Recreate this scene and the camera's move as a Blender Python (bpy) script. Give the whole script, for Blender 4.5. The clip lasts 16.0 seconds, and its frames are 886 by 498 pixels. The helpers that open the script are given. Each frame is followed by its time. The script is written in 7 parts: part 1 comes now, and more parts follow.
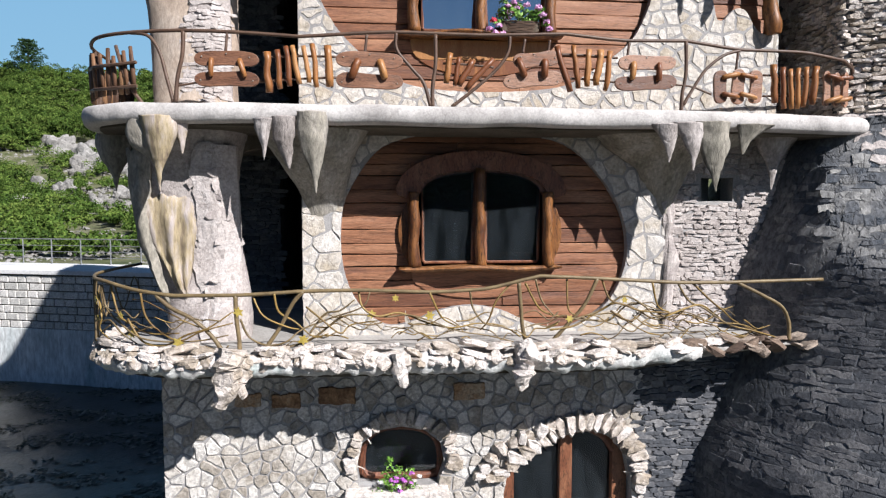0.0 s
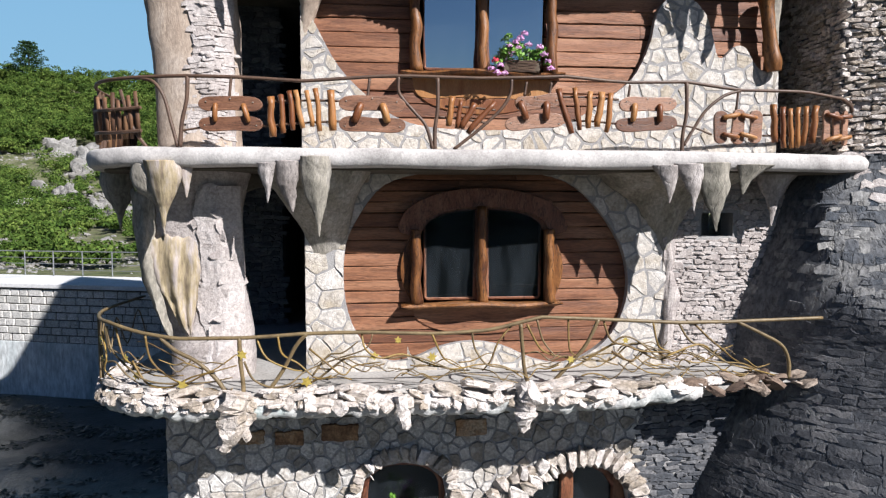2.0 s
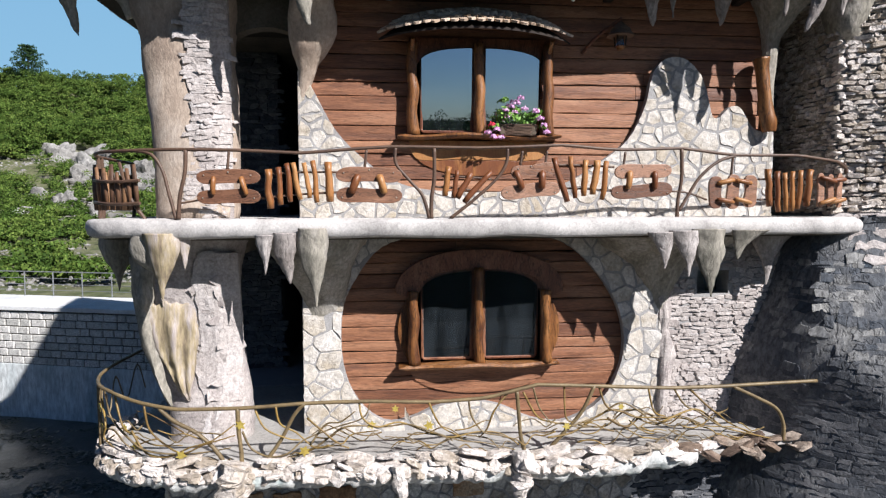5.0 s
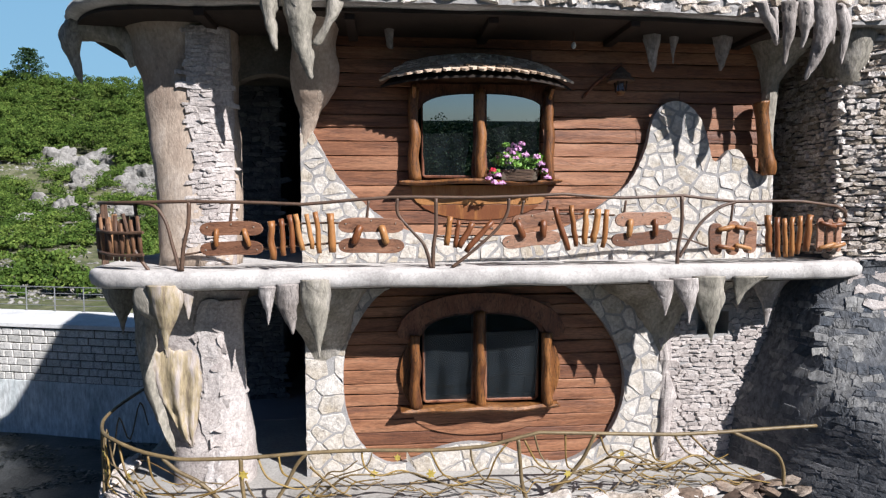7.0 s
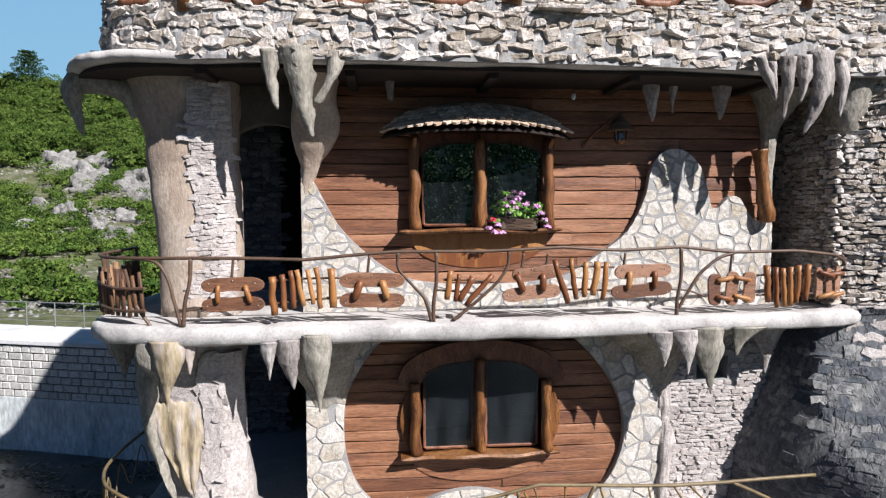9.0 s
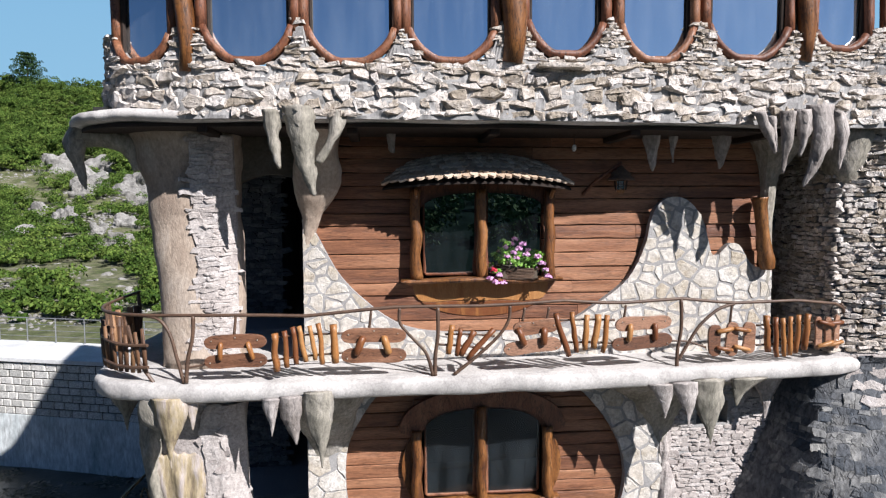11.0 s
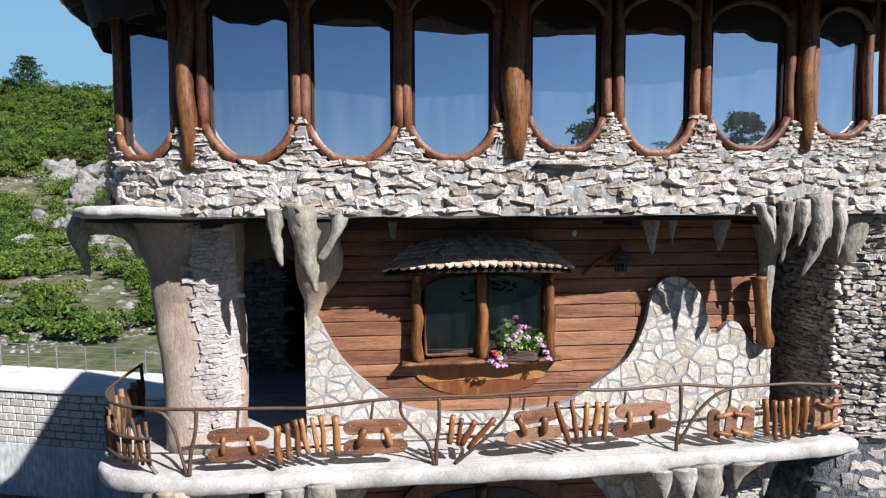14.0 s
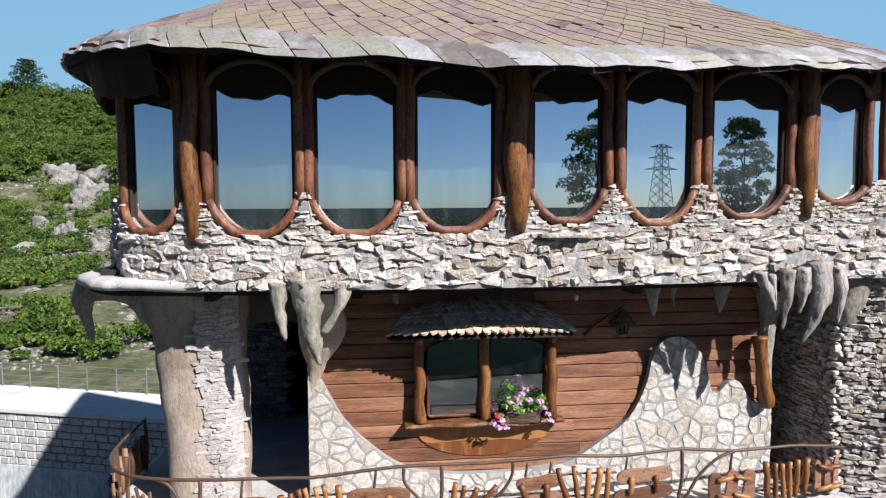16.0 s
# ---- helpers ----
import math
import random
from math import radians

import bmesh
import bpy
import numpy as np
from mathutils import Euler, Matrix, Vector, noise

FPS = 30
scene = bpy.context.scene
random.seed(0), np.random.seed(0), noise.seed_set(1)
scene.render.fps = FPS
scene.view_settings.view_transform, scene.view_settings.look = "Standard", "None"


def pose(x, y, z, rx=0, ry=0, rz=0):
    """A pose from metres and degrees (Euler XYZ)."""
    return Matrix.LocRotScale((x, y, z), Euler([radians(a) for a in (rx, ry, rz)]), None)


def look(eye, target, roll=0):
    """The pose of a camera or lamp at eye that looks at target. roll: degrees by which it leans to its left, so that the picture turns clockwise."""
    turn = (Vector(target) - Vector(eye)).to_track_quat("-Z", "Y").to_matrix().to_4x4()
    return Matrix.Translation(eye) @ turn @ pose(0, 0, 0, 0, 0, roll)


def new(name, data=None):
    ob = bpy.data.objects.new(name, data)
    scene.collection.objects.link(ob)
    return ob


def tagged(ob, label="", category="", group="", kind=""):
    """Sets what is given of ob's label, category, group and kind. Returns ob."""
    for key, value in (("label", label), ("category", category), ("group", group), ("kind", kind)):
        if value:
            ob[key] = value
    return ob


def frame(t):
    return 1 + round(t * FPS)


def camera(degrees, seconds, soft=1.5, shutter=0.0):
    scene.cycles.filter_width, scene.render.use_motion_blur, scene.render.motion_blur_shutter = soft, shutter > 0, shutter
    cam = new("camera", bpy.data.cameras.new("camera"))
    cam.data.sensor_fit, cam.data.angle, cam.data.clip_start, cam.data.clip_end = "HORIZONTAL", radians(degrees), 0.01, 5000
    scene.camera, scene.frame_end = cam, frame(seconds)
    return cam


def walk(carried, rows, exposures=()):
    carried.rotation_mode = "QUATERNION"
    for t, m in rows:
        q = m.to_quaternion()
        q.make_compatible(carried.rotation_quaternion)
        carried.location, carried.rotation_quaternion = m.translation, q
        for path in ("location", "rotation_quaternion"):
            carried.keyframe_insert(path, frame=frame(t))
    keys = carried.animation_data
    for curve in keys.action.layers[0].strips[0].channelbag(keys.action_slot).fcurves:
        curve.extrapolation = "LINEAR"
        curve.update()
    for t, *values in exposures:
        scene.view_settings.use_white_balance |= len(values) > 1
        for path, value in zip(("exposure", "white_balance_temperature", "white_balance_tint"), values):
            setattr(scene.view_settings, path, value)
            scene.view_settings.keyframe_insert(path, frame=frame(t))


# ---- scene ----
cam = camera(70.0, 16.0, 1.25)
METRES, EYE, TILT, LEAN, TURN = 6.0, 4.85, -3.6, 0.0, 0.0
ROWS = [
    (0.0, 0.0, 0.0, 0.0, 0.0, 0.0, -0.0),
    (0.5, -0.0021, -0.0025, 0.0221, -0.0, 0.02, 0.0),
    (1.0, -0.0032, -0.0048, 0.0451, 0.01, 0.02, 0.01),
    (1.5, -0.0048, -0.0071, 0.0695, 0.01, 0.01, 0.02),
    (2.0, -0.0046, -0.0074, 0.0954, 0.02, -0.02, 0.02),
    (2.5, -0.0017, -0.0093, 0.1198, 0.02, -0.0, 0.04),
    (3.0, 0.0004, -0.0101, 0.1451, 0.02, -0.02, 0.06),
    (3.5, 0.0033, -0.0104, 0.1713, 0.01, -0.01, 0.08),
    (4.0, 0.0045, -0.0114, 0.1988, 0.01, -0.03, 0.09),
    (6.5, 0.0002, -0.0196, 0.3373, 0.03, -0.06, 0.13),
    (7.0, 0.0002, -0.0209, 0.3667, 0.04, -0.04, 0.15),
    (7.5, -0.0015, -0.0219, 0.3973, 0.01, -0.07, 0.16),
    (8.0, -0.0017, -0.0232, 0.4273, 0.01, -0.06, 0.15),
    (8.5, -0.0013, -0.0246, 0.4584, 0.01, -0.06, 0.15),
    (9.0, -0.0011, -0.0253, 0.4919, 0.01, -0.07, 0.16),
    (11.5, -0.0062, -0.0315, 0.6564, -0.04, -0.2, 0.22),
    (12.0, -0.0068, -0.0329, 0.6921, -0.04, -0.21, 0.22),
    (12.5, -0.0069, -0.0336, 0.7242, -0.05, -0.21, 0.23),
    (13.0, -0.0065, -0.0353, 0.7617, -0.05, -0.24, 0.22),
    (13.5, -0.0061, -0.0361, 0.7952, -0.05, -0.23, 0.23),
    (14.0, -0.0071, -0.0367, 0.8348, -0.04, -0.25, 0.22),
    (14.5, -0.0096, -0.0387, 0.8698, -0.05, -0.24, 0.22),
    (15.0, -0.0121, -0.0403, 0.9122, -0.06, -0.25, 0.23),
    (15.5, -0.012, -0.0409, 0.9513, -0.06, -0.29, 0.23),
    (16.0, -0.0126, -0.0417, 0.9977, -0.04, -0.31, 0.23),
]
walk(cam, [(t, pose(0, 0, EYE, TILT, LEAN, TURN) @ pose(METRES * x, METRES * 1.4 * y, METRES * z, 90 + pitch, roll, yaw)) for t, x, y, z, yaw, pitch, roll in ROWS])

# ---- sky, sun ----
SUN_TO = Vector((1.06, -1.0, 1.13)).normalized()
world = bpy.data.worlds.new("sky")
scene.world = world
world.use_nodes = True
wn = world.node_tree.nodes
sky = wn.new("ShaderNodeTexSky")
sky.sky_type = "NISHITA"
sky.sun_disc = False
sky.sun_elevation = math.asin(SUN_TO.z)
sky.sun_rotation = math.atan2(SUN_TO.x, SUN_TO.y)
sky.altitude = 600
sky.air_density, sky.dust_density, sky.ozone_density = 0.85, 0.5, 1.2
wn["Background"].inputs[1].default_value = 0.022
haze = wn.new("ShaderNodeMix")  # clear blue summer air
haze.data_type, haze.blend_type = "RGBA", "MULTIPLY"
haze.inputs["Factor"].default_value = 1.0
haze.inputs["B"].default_value = (0.72, 1.0, 1.36, 1)
world.node_tree.links.new(sky.outputs[0], haze.inputs["A"])
world.node_tree.links.new(haze.outputs["Result"], wn["Background"].inputs[0])
sun_data = bpy.data.lights.new("sun", "SUN")
sun_data.energy, sun_data.angle, sun_data.color = 5.0, radians(0.55), (0.98, 0.957, 0.965)
sun = new("sun", sun_data)
sun.matrix_world = look(SUN_TO * 60, (0, 0, 0))
scene.view_settings.exposure = 0.88

# the pale band of sky beyond the hill, far behind everything
back = bpy.data.materials.new("sky_backdrop")
back.use_nodes = True
bn, bl = back.node_tree.nodes, back.node_tree.links
bn.remove(bn["Principled BSDF"])
pos = bn.new("ShaderNodeNewGeometry")
sep = bn.new("ShaderNodeSeparateXYZ")
bl.new(pos.outputs["Position"], sep.inputs[0])
fade = bn.new("ShaderNodeMapRange")
fade.inputs["From Min"].default_value, fade.inputs["From Max"].default_value = 300, 1800
bl.new(sep.outputs["Z"], fade.inputs["Value"])
tone = bn.new("ShaderNodeValToRGB")
tone.color_ramp.elements[0].color = (0.33, 0.61, 0.86, 1)
tone.color_ramp.elements[1].color = (0.18, 0.44, 0.78, 1)
bl.new(fade.outputs[0], tone.inputs[0])
glow = bn.new("ShaderNodeEmission")
glow.inputs["Strength"].default_value = 0.5
bl.new(tone.outputs[0], glow.inputs["Color"])
bl.new(glow.outputs[0], bn["Material Output"].inputs[0])
bd = bpy.data.meshes.new("backdrop")
bd.from_pydata([(-4000, 2600, -60), (2600, 2600, -60), (2600, 2600, 1900), (-4000, 2600, 1900)], [], [(0, 1, 2, 3)])
bd.materials.append(back)
tagged(new("backdrop", bd), "clear pale blue summer sky beyond the hill", "sky", kind="structure")

# ---- materials ----


def material(name, colours, rough=0.8, scale=3.0, fine=40.0, bump=0.3, vary=0.25, stretch=(1, 1, 1), metal=0.0, dist=0.02, spec=0.4, fine_mix=0.35, crack=0.0, crack_scale=6.0):
    """Procedural surface: broad blotches between the colours, fine grain, piece-to-piece change and relief."""
    m = bpy.data.materials.new(name)
    m.use_nodes = True
    n, l = m.node_tree.nodes, m.node_tree.links
    b = n["Principled BSDF"]
    geo = n.new("ShaderNodeNewGeometry")
    info = n.new("ShaderNodeObjectInfo")
    mapping = n.new("ShaderNodeMapping")
    mapping.inputs["Scale"].default_value = stretch
    l.new(geo.outputs["Position"], mapping.inputs["Vector"])
    add = n.new("ShaderNodeMath")
    add.operation = "ADD"
    l.new(geo.outputs["Random Per Island"], add.inputs[0])
    l.new(info.outputs["Random"], add.inputs[1])
    frac = n.new("ShaderNodeMath")
    frac.operation = "FRACT"
    l.new(add.outputs[0], frac.inputs[0])
    big = n.new("ShaderNodeTexNoise")
    big.noise_dimensions = "4D"
    big.inputs["Scale"].default_value = scale
    big.inputs["Detail"].default_value = 6
    big.inputs["Roughness"].default_value = 0.62
    l.new(mapping.outputs[0], big.inputs["Vector"])
    l.new(frac.outputs[0], big.inputs["W"])
    small = n.new("ShaderNodeTexNoise")
    small.inputs["Scale"].default_value = fine
    small.inputs["Detail"].default_value = 5
    small.inputs["Roughness"].default_value = 0.7
    l.new(mapping.outputs[0], small.inputs["Vector"])
    ramp = n.new("ShaderNodeValToRGB")
    e = ramp.color_ramp.elements
    k = len(colours)
    while len(e) < k:
        e.new(0.5)
    for i, c in enumerate(colours):
        e[i].position = 0.5 if k == 1 else 0.3 + 0.4 * i / (k - 1)
        e[i].color = (*c, 1)
    shift = n.new("ShaderNodeMath")
    shift.operation = "MULTIPLY_ADD"
    shift.inputs[1].default_value = vary
    sub = n.new("ShaderNodeMath")
    sub.operation = "SUBTRACT"
    l.new(frac.outputs[0], sub.inputs[0])
    sub.inputs[1].default_value = 0.5
    l.new(sub.outputs[0], shift.inputs[0])
    l.new(big.outputs["Fac"], shift.inputs[2])
    l.new(shift.outputs[0], ramp.inputs[0])
    grain = n.new("ShaderNodeMapRange")
    grain.inputs["From Min"].default_value, grain.inputs["From Max"].default_value = 0.3, 0.7
    grain.inputs["To Min"].default_value, grain.inputs["To Max"].default_value = 1 - fine_mix, 1 + fine_mix * 0.6
    l.new(small.outputs["Fac"], grain.inputs["Value"])
    mul = n.new("ShaderNodeVectorMath")
    mul.operation = "SCALE"
    l.new(ramp.outputs[0], mul.inputs[0])
    l.new(grain.outputs[0], mul.inputs["Scale"])
    colour = mul.outputs[0]
    line_height = None
    if crack:
        # thin dark checks and veins
        vein = n.new("ShaderNodeTexNoise")
        vein.noise_dimensions = "4D"
        vein.inputs["Scale"].default_value = crack_scale
        vein.inputs["Detail"].default_value = 4
        l.new(mapping.outputs[0], vein.inputs["Vector"])
        l.new(frac.outputs[0], vein.inputs["W"])
        off = n.new("ShaderNodeMath")
        off.operation = "SUBTRACT"
        off.inputs[1].default_value = 0.47
        l.new(vein.outputs["Fac"], off.inputs[0])
        size = n.new("ShaderNodeMath")
        size.operation = "ABSOLUTE"
        l.new(off.outputs[0], size.inputs[0])
        edge = n.new("ShaderNodeMapRange")
        edge.inputs["From Min"].default_value, edge.inputs["From Max"].default_value = 0.002, 0.03
        edge.inputs["To Min"].default_value, edge.inputs["To Max"].default_value = 1 - crack, 1.0
        l.new(size.outputs[0], edge.inputs["Value"])
        veined = n.new("ShaderNodeVectorMath")
        veined.operation = "SCALE"
        l.new(mul.outputs[0], veined.inputs[0])
        l.new(edge.outputs[0], veined.inputs["Scale"])
        colour = veined.outputs[0]
        line_height = edge.outputs[0]
    l.new(colour, b.inputs["Base Color"])
    b.inputs["Roughness"].default_value = rough
    b.inputs["Metallic"].default_value = metal
    b.inputs["Specular IOR Level"].default_value = spec
    if bump:
        h = n.new("ShaderNodeMath")
        h.operation = "MULTIPLY_ADD"
        h.inputs[1].default_value = 0.5
        l.new(small.outputs["Fac"], h.inputs[0])
        l.new(big.outputs["Fac"], h.inputs[2])
        bp = n.new("ShaderNodeBump")
        bp.inputs["Strength"].default_value = bump
        bp.inputs["Distance"].default_value = dist
        top = h.outputs[0]
        if line_height:
            cut = n.new("ShaderNodeMath")
            cut.operation = "MULTIPLY_ADD"
            cut.inputs[1].default_value = 0.8
            l.new(line_height, cut.inputs[0])
            l.new(top, cut.inputs[2])
            top = cut.outputs[0]
        l.new(top, bp.inputs["Height"])
        l.new(bp.outputs[0], b.inputs["Normal"])
    return m


def glass(name, tint, reflect, dust_lift=0.0):
    """Coated pane: a sharp mirror share over a tinted clear share."""
    m = bpy.data.materials.new(name)
    m.use_nodes = True
    n, l = m.node_tree.nodes, m.node_tree.links
    n.remove(n["Principled BSDF"])
    g = n.new("ShaderNodeBsdfGlossy")
    g.inputs["Roughness"].default_value = 0.0
    g.inputs["Color"].default_value = (0.95, 0.98, 1.0, 1)
    c = n.new("ShaderNodeBsdfTransparent")
    c.inputs["Color"].default_value = (*tint, 1)
    fr = n.new("ShaderNodeFresnel")
    fr.inputs["IOR"].default_value = 1.5
    ad = n.new("ShaderNodeMath")
    ad.operation = "ADD"
    ad.use_clamp = True
    l.new(fr.outputs[0], ad.inputs[0])
    ad.inputs[1].default_value = reflect
    mx = n.new("ShaderNodeMixShader")
    l.new(ad.outputs[0], mx.inputs[0])
    l.new(c.outputs[0], mx.inputs[1])
    l.new(g.outputs[0], mx.inputs[2])
    out = mx.outputs[0]
    if dust_lift:
        # a thin streaky dusty film that also lifts panes short of reflected sky
        pos = n.new("ShaderNodeNewGeometry")
        mp = n.new("ShaderNodeMapping")
        mp.inputs["Scale"].default_value = (3, 3, 0.5)
        l.new(pos.outputs["Position"], mp.inputs["Vector"])
        ns = n.new("ShaderNodeTexNoise")
        ns.inputs["Scale"].default_value = 2.0
        ns.inputs["Detail"].default_value = 5
        l.new(mp.outputs[0], ns.inputs["Vector"])
        mr = n.new("ShaderNodeMapRange")
        mr.inputs["From Min"].default_value, mr.inputs["From Max"].default_value = 0.35, 0.75
        mr.inputs["To Min"].default_value, mr.inputs["To Max"].default_value = 0.5 * dust_lift, 2.2 * dust_lift
        l.new(ns.outputs["Fac"], mr.inputs["Value"])
        df = n.new("ShaderNodeBsdfDiffuse")
        df.inputs["Color"].default_value = (0.62, 0.72, 0.8, 1)
        film = n.new("ShaderNodeMixShader")
        l.new(mr.outputs[0], film.inputs[0])
        l.new(out, film.inputs[1])
        l.new(df.outputs[0], film.inputs[2])
        out = film.outputs[0]
    l.new(out, n["Material Output"].inputs[0])
    return m


M_FLAG = material("flagstone", [(0.42, 0.36, 0.28), (0.53, 0.485, 0.43), (0.61, 0.575, 0.535)], 0.85, 3.0, 18, 0.9, 0.22, dist=0.025, crack_scale=5, fine_mix=0.4, crack=0.15)
M_LEDGE = material("ledge_stone", [(0.34, 0.285, 0.225), (0.56, 0.495, 0.44), (0.68, 0.625, 0.585)], 0.9, 5.0, 20, 1.0, 0.4, dist=0.045, crack_scale=6, fine_mix=0.45, crack=0.15)
# grey stone with shade of the tower foot, passage and alcove in its colour
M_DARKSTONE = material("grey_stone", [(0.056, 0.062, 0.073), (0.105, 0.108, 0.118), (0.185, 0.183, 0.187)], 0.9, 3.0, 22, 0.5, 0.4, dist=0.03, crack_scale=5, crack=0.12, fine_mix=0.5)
M_MORTAR = material("mortar", [(0.25, 0.24, 0.235), (0.36, 0.35, 0.34)], 0.95, 5, 60, 0.5, 0)
M_SLAB = material("rough_plaster", [(0.33, 0.31, 0.295), (0.48, 0.455, 0.435), (0.56, 0.535, 0.515)], 0.9, 2.2, 32, 0.5, 0.1, dist=0.02, crack_scale=4, crack=0.1, fine_mix=0.25)
M_TUFA = material("sculpted_cement", [(0.16, 0.15, 0.12), (0.29, 0.265, 0.22), (0.42, 0.39, 0.355)], 0.85, 3, 24, 0.8, 0.1, stretch=(1, 1, 0.45), fine_mix=0.45, crack=0.2, crack_scale=4)
M_FANG = material("fang_cement", [(0.19, 0.165, 0.15), (0.33, 0.295, 0.275), (0.45, 0.41, 0.39)], 0.85, 4.0, 22, 0.8, 0.3, stretch=(1, 1, 0.5), dist=0.03, fine_mix=0.45, crack=0.2, crack_scale=5)
M_OCHRE = material("ochre_cement", [(0.126, 0.092, 0.077), (0.328, 0.264, 0.159), (0.415, 0.361, 0.337), (0.352, 0.286, 0.237)], 0.8, 5, 24, 0.7, 0.2, stretch=(1.4, 1, 0.22), fine_mix=0.3)
M_FAR = material("far_bank_turf", [(0.004, 0.008, 0.007), (0.008, 0.015, 0.014)], 0.95, 0.2, 2, 0, 0, spec=0.0)
M_PALE = material("pale_render", [(0.33, 0.29, 0.274), (0.464, 0.415, 0.388), (0.523, 0.485, 0.469)], 0.9, 2.5, 24, 0.8, 0.2, dist=0.03, crack_scale=5, fine_mix=0.4, crack=0.12)
M_TAN = material("tan_plaster", [(0.29, 0.215, 0.165), (0.42, 0.335, 0.265), (0.5, 0.43, 0.37)], 0.9, 2, 26, 0.8, 0.1, stretch=(1, 1, 0.5), crack_scale=4, fine_mix=0.3, crack=0.1)
M_BOARD = material("red_brown_boards", [(0.125, 0.049, 0.026), (0.24, 0.102, 0.051), (0.335, 0.162, 0.088)], 0.6, 2.5, 30, 0.45, 0.3, stretch=(0.35, 1, 3.5), fine_mix=0.45, crack_scale=3.5, crack=0.3)
M_LOG = material("varnished_log", [(0.079, 0.027, 0.01), (0.199, 0.08, 0.024), (0.305, 0.139, 0.048)], 0.42, 4, 40, 0.3, 0.3, stretch=(2.5, 2.5, 0.5), crack=0.65, crack_scale=7, fine_mix=0.5)
M_FRAME = material("red_window_wood", [(0.102, 0.034, 0.017), (0.184, 0.068, 0.034), (0.258, 0.116, 0.061)], 0.5, 4, 40, 0.3, 0.3, stretch=(2, 2, 0.6), crack=0.6, crack_scale=7, fine_mix=0.5)
M_PLAQUE = material("varnished_plaque", [(0.136, 0.061, 0.035), (0.224, 0.106, 0.06), (0.313, 0.17, 0.109)], 0.45, 2.5, 35, 0.25, 0.6, stretch=(0.6, 1, 4), crack=0.5, crack_scale=6, fine_mix=0.45)
M_STICK = material("varnished_stick", [(0.155, 0.052, 0.019), (0.296, 0.125, 0.038), (0.366, 0.177, 0.064)], 0.42, 3, 40, 0.25, 0.7, stretch=(3, 3, 0.5))
# near-black woods: shade under eaves and overhang is put into their colour
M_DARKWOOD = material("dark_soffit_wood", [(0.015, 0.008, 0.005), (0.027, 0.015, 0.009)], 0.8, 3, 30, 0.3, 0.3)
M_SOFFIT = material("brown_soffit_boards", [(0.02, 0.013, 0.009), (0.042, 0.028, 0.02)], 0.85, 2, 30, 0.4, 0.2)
M_IRON = material("brown_iron", [(0.06, 0.035, 0.025), (0.12, 0.07, 0.045)], 0.5, 6, 60, 0.2, 0.1)
M_BRONZE = material("bronze_painted_iron", [(0.10, 0.07, 0.035), (0.22, 0.16, 0.08)], 0.5, 6, 60, 0.2, 0.1)
M_VINE = material("gilded_vine_iron", [(0.112, 0.068, 0.024), (0.266, 0.174, 0.048)], 0.5, 5, 40, 0.2, 0.4)
M_GLASS_TOP = glass("sky_glass", (0.5, 0.58, 0.64), 0.94, 0.03)
M_GLASS = glass("window_glass", (0.1, 0.12, 0.12), 0.52, 0.006)
M_GLASS_LOW = glass("dark_glass", (0.62, 0.72, 0.8), 0.0, 0.008)
# room walls near black: their dimness is put into the colour
M_INSIDE = material("darkened_interior", [(0.015, 0.015, 0.015), (0.03, 0.029, 0.027)], 0.9, 2, 20, 0.1, 0)
M_FLOOR = material("grey_screed", [(0.288, 0.273, 0.28), (0.368, 0.351, 0.36)], 0.8, 1.5, 50, 0.15, 0)
M_SHINGLE = material("patina_shingle", [(0.15, 0.095, 0.08), (0.23, 0.175, 0.175), (0.26, 0.20, 0.165), (0.25, 0.215, 0.15), (0.24, 0.175, 0.185)], 0.5, 1.1, 18, 0.15, 0.14, dist=0.01, fine_mix=0.25)
M_FLASH = material("lead_flashing", [(0.17, 0.15, 0.14), (0.3, 0.28, 0.285), (0.39, 0.38, 0.405), (0.3, 0.29, 0.245)], 0.42, 2.0, 20, 0.2, 0.5, metal=0.2, fine_mix=0.3)
M_AWN = material("awning_shingle", [(0.42, 0.31, 0.22), (0.57, 0.44, 0.33), (0.68, 0.55, 0.43)], 0.85, 4, 40, 0.35, 0.6)
M_BROWNSHAKE = material("weathered_shake", [(0.09, 0.055, 0.035), (0.16, 0.1, 0.065)], 0.8, 6, 40, 0.3, 0.4)
M_LEAF = material("tree_leaves", [(0.022, 0.046, 0.008), (0.06, 0.108, 0.018), (0.14, 0.19, 0.042)], 0.75, 0.28, 0.9, 0, 0.3, spec=0.12)
M_PINE = material("pine_needles", [(0.02, 0.045, 0.018), (0.04, 0.075, 0.03)], 0.9, 0.3, 2, 0, 0.5, spec=0.05)
M_HILL = material("hillside_grass", [(0.045, 0.062, 0.018), (0.085, 0.1, 0.036), (0.14, 0.14, 0.075), (0.26, 0.25, 0.21)], 0.95, 0.45, 2.2, 0.5, 0, dist=0.5, fine_mix=0.6)
M_ROCK = material("limestone_outcrop", [(0.19, 0.18, 0.165), (0.31, 0.3, 0.285)], 0.95, 0.4, 2.5, 0.8, 0.2, dist=0.4)
M_BED = material("wet_stream_bed", [(0.026, 0.028, 0.022), (0.06, 0.061, 0.046), (0.15, 0.14, 0.115)], 0.3, 0.6, 5, 0.6, 0, dist=0.06, spec=0.5)
M_LITTER = material("drifted_leaf", [(0.02, 0.03, 0.012), (0.07, 0.08, 0.05), (0.3, 0.28, 0.22)], 0.6, 2, 8, 0, 0.9)
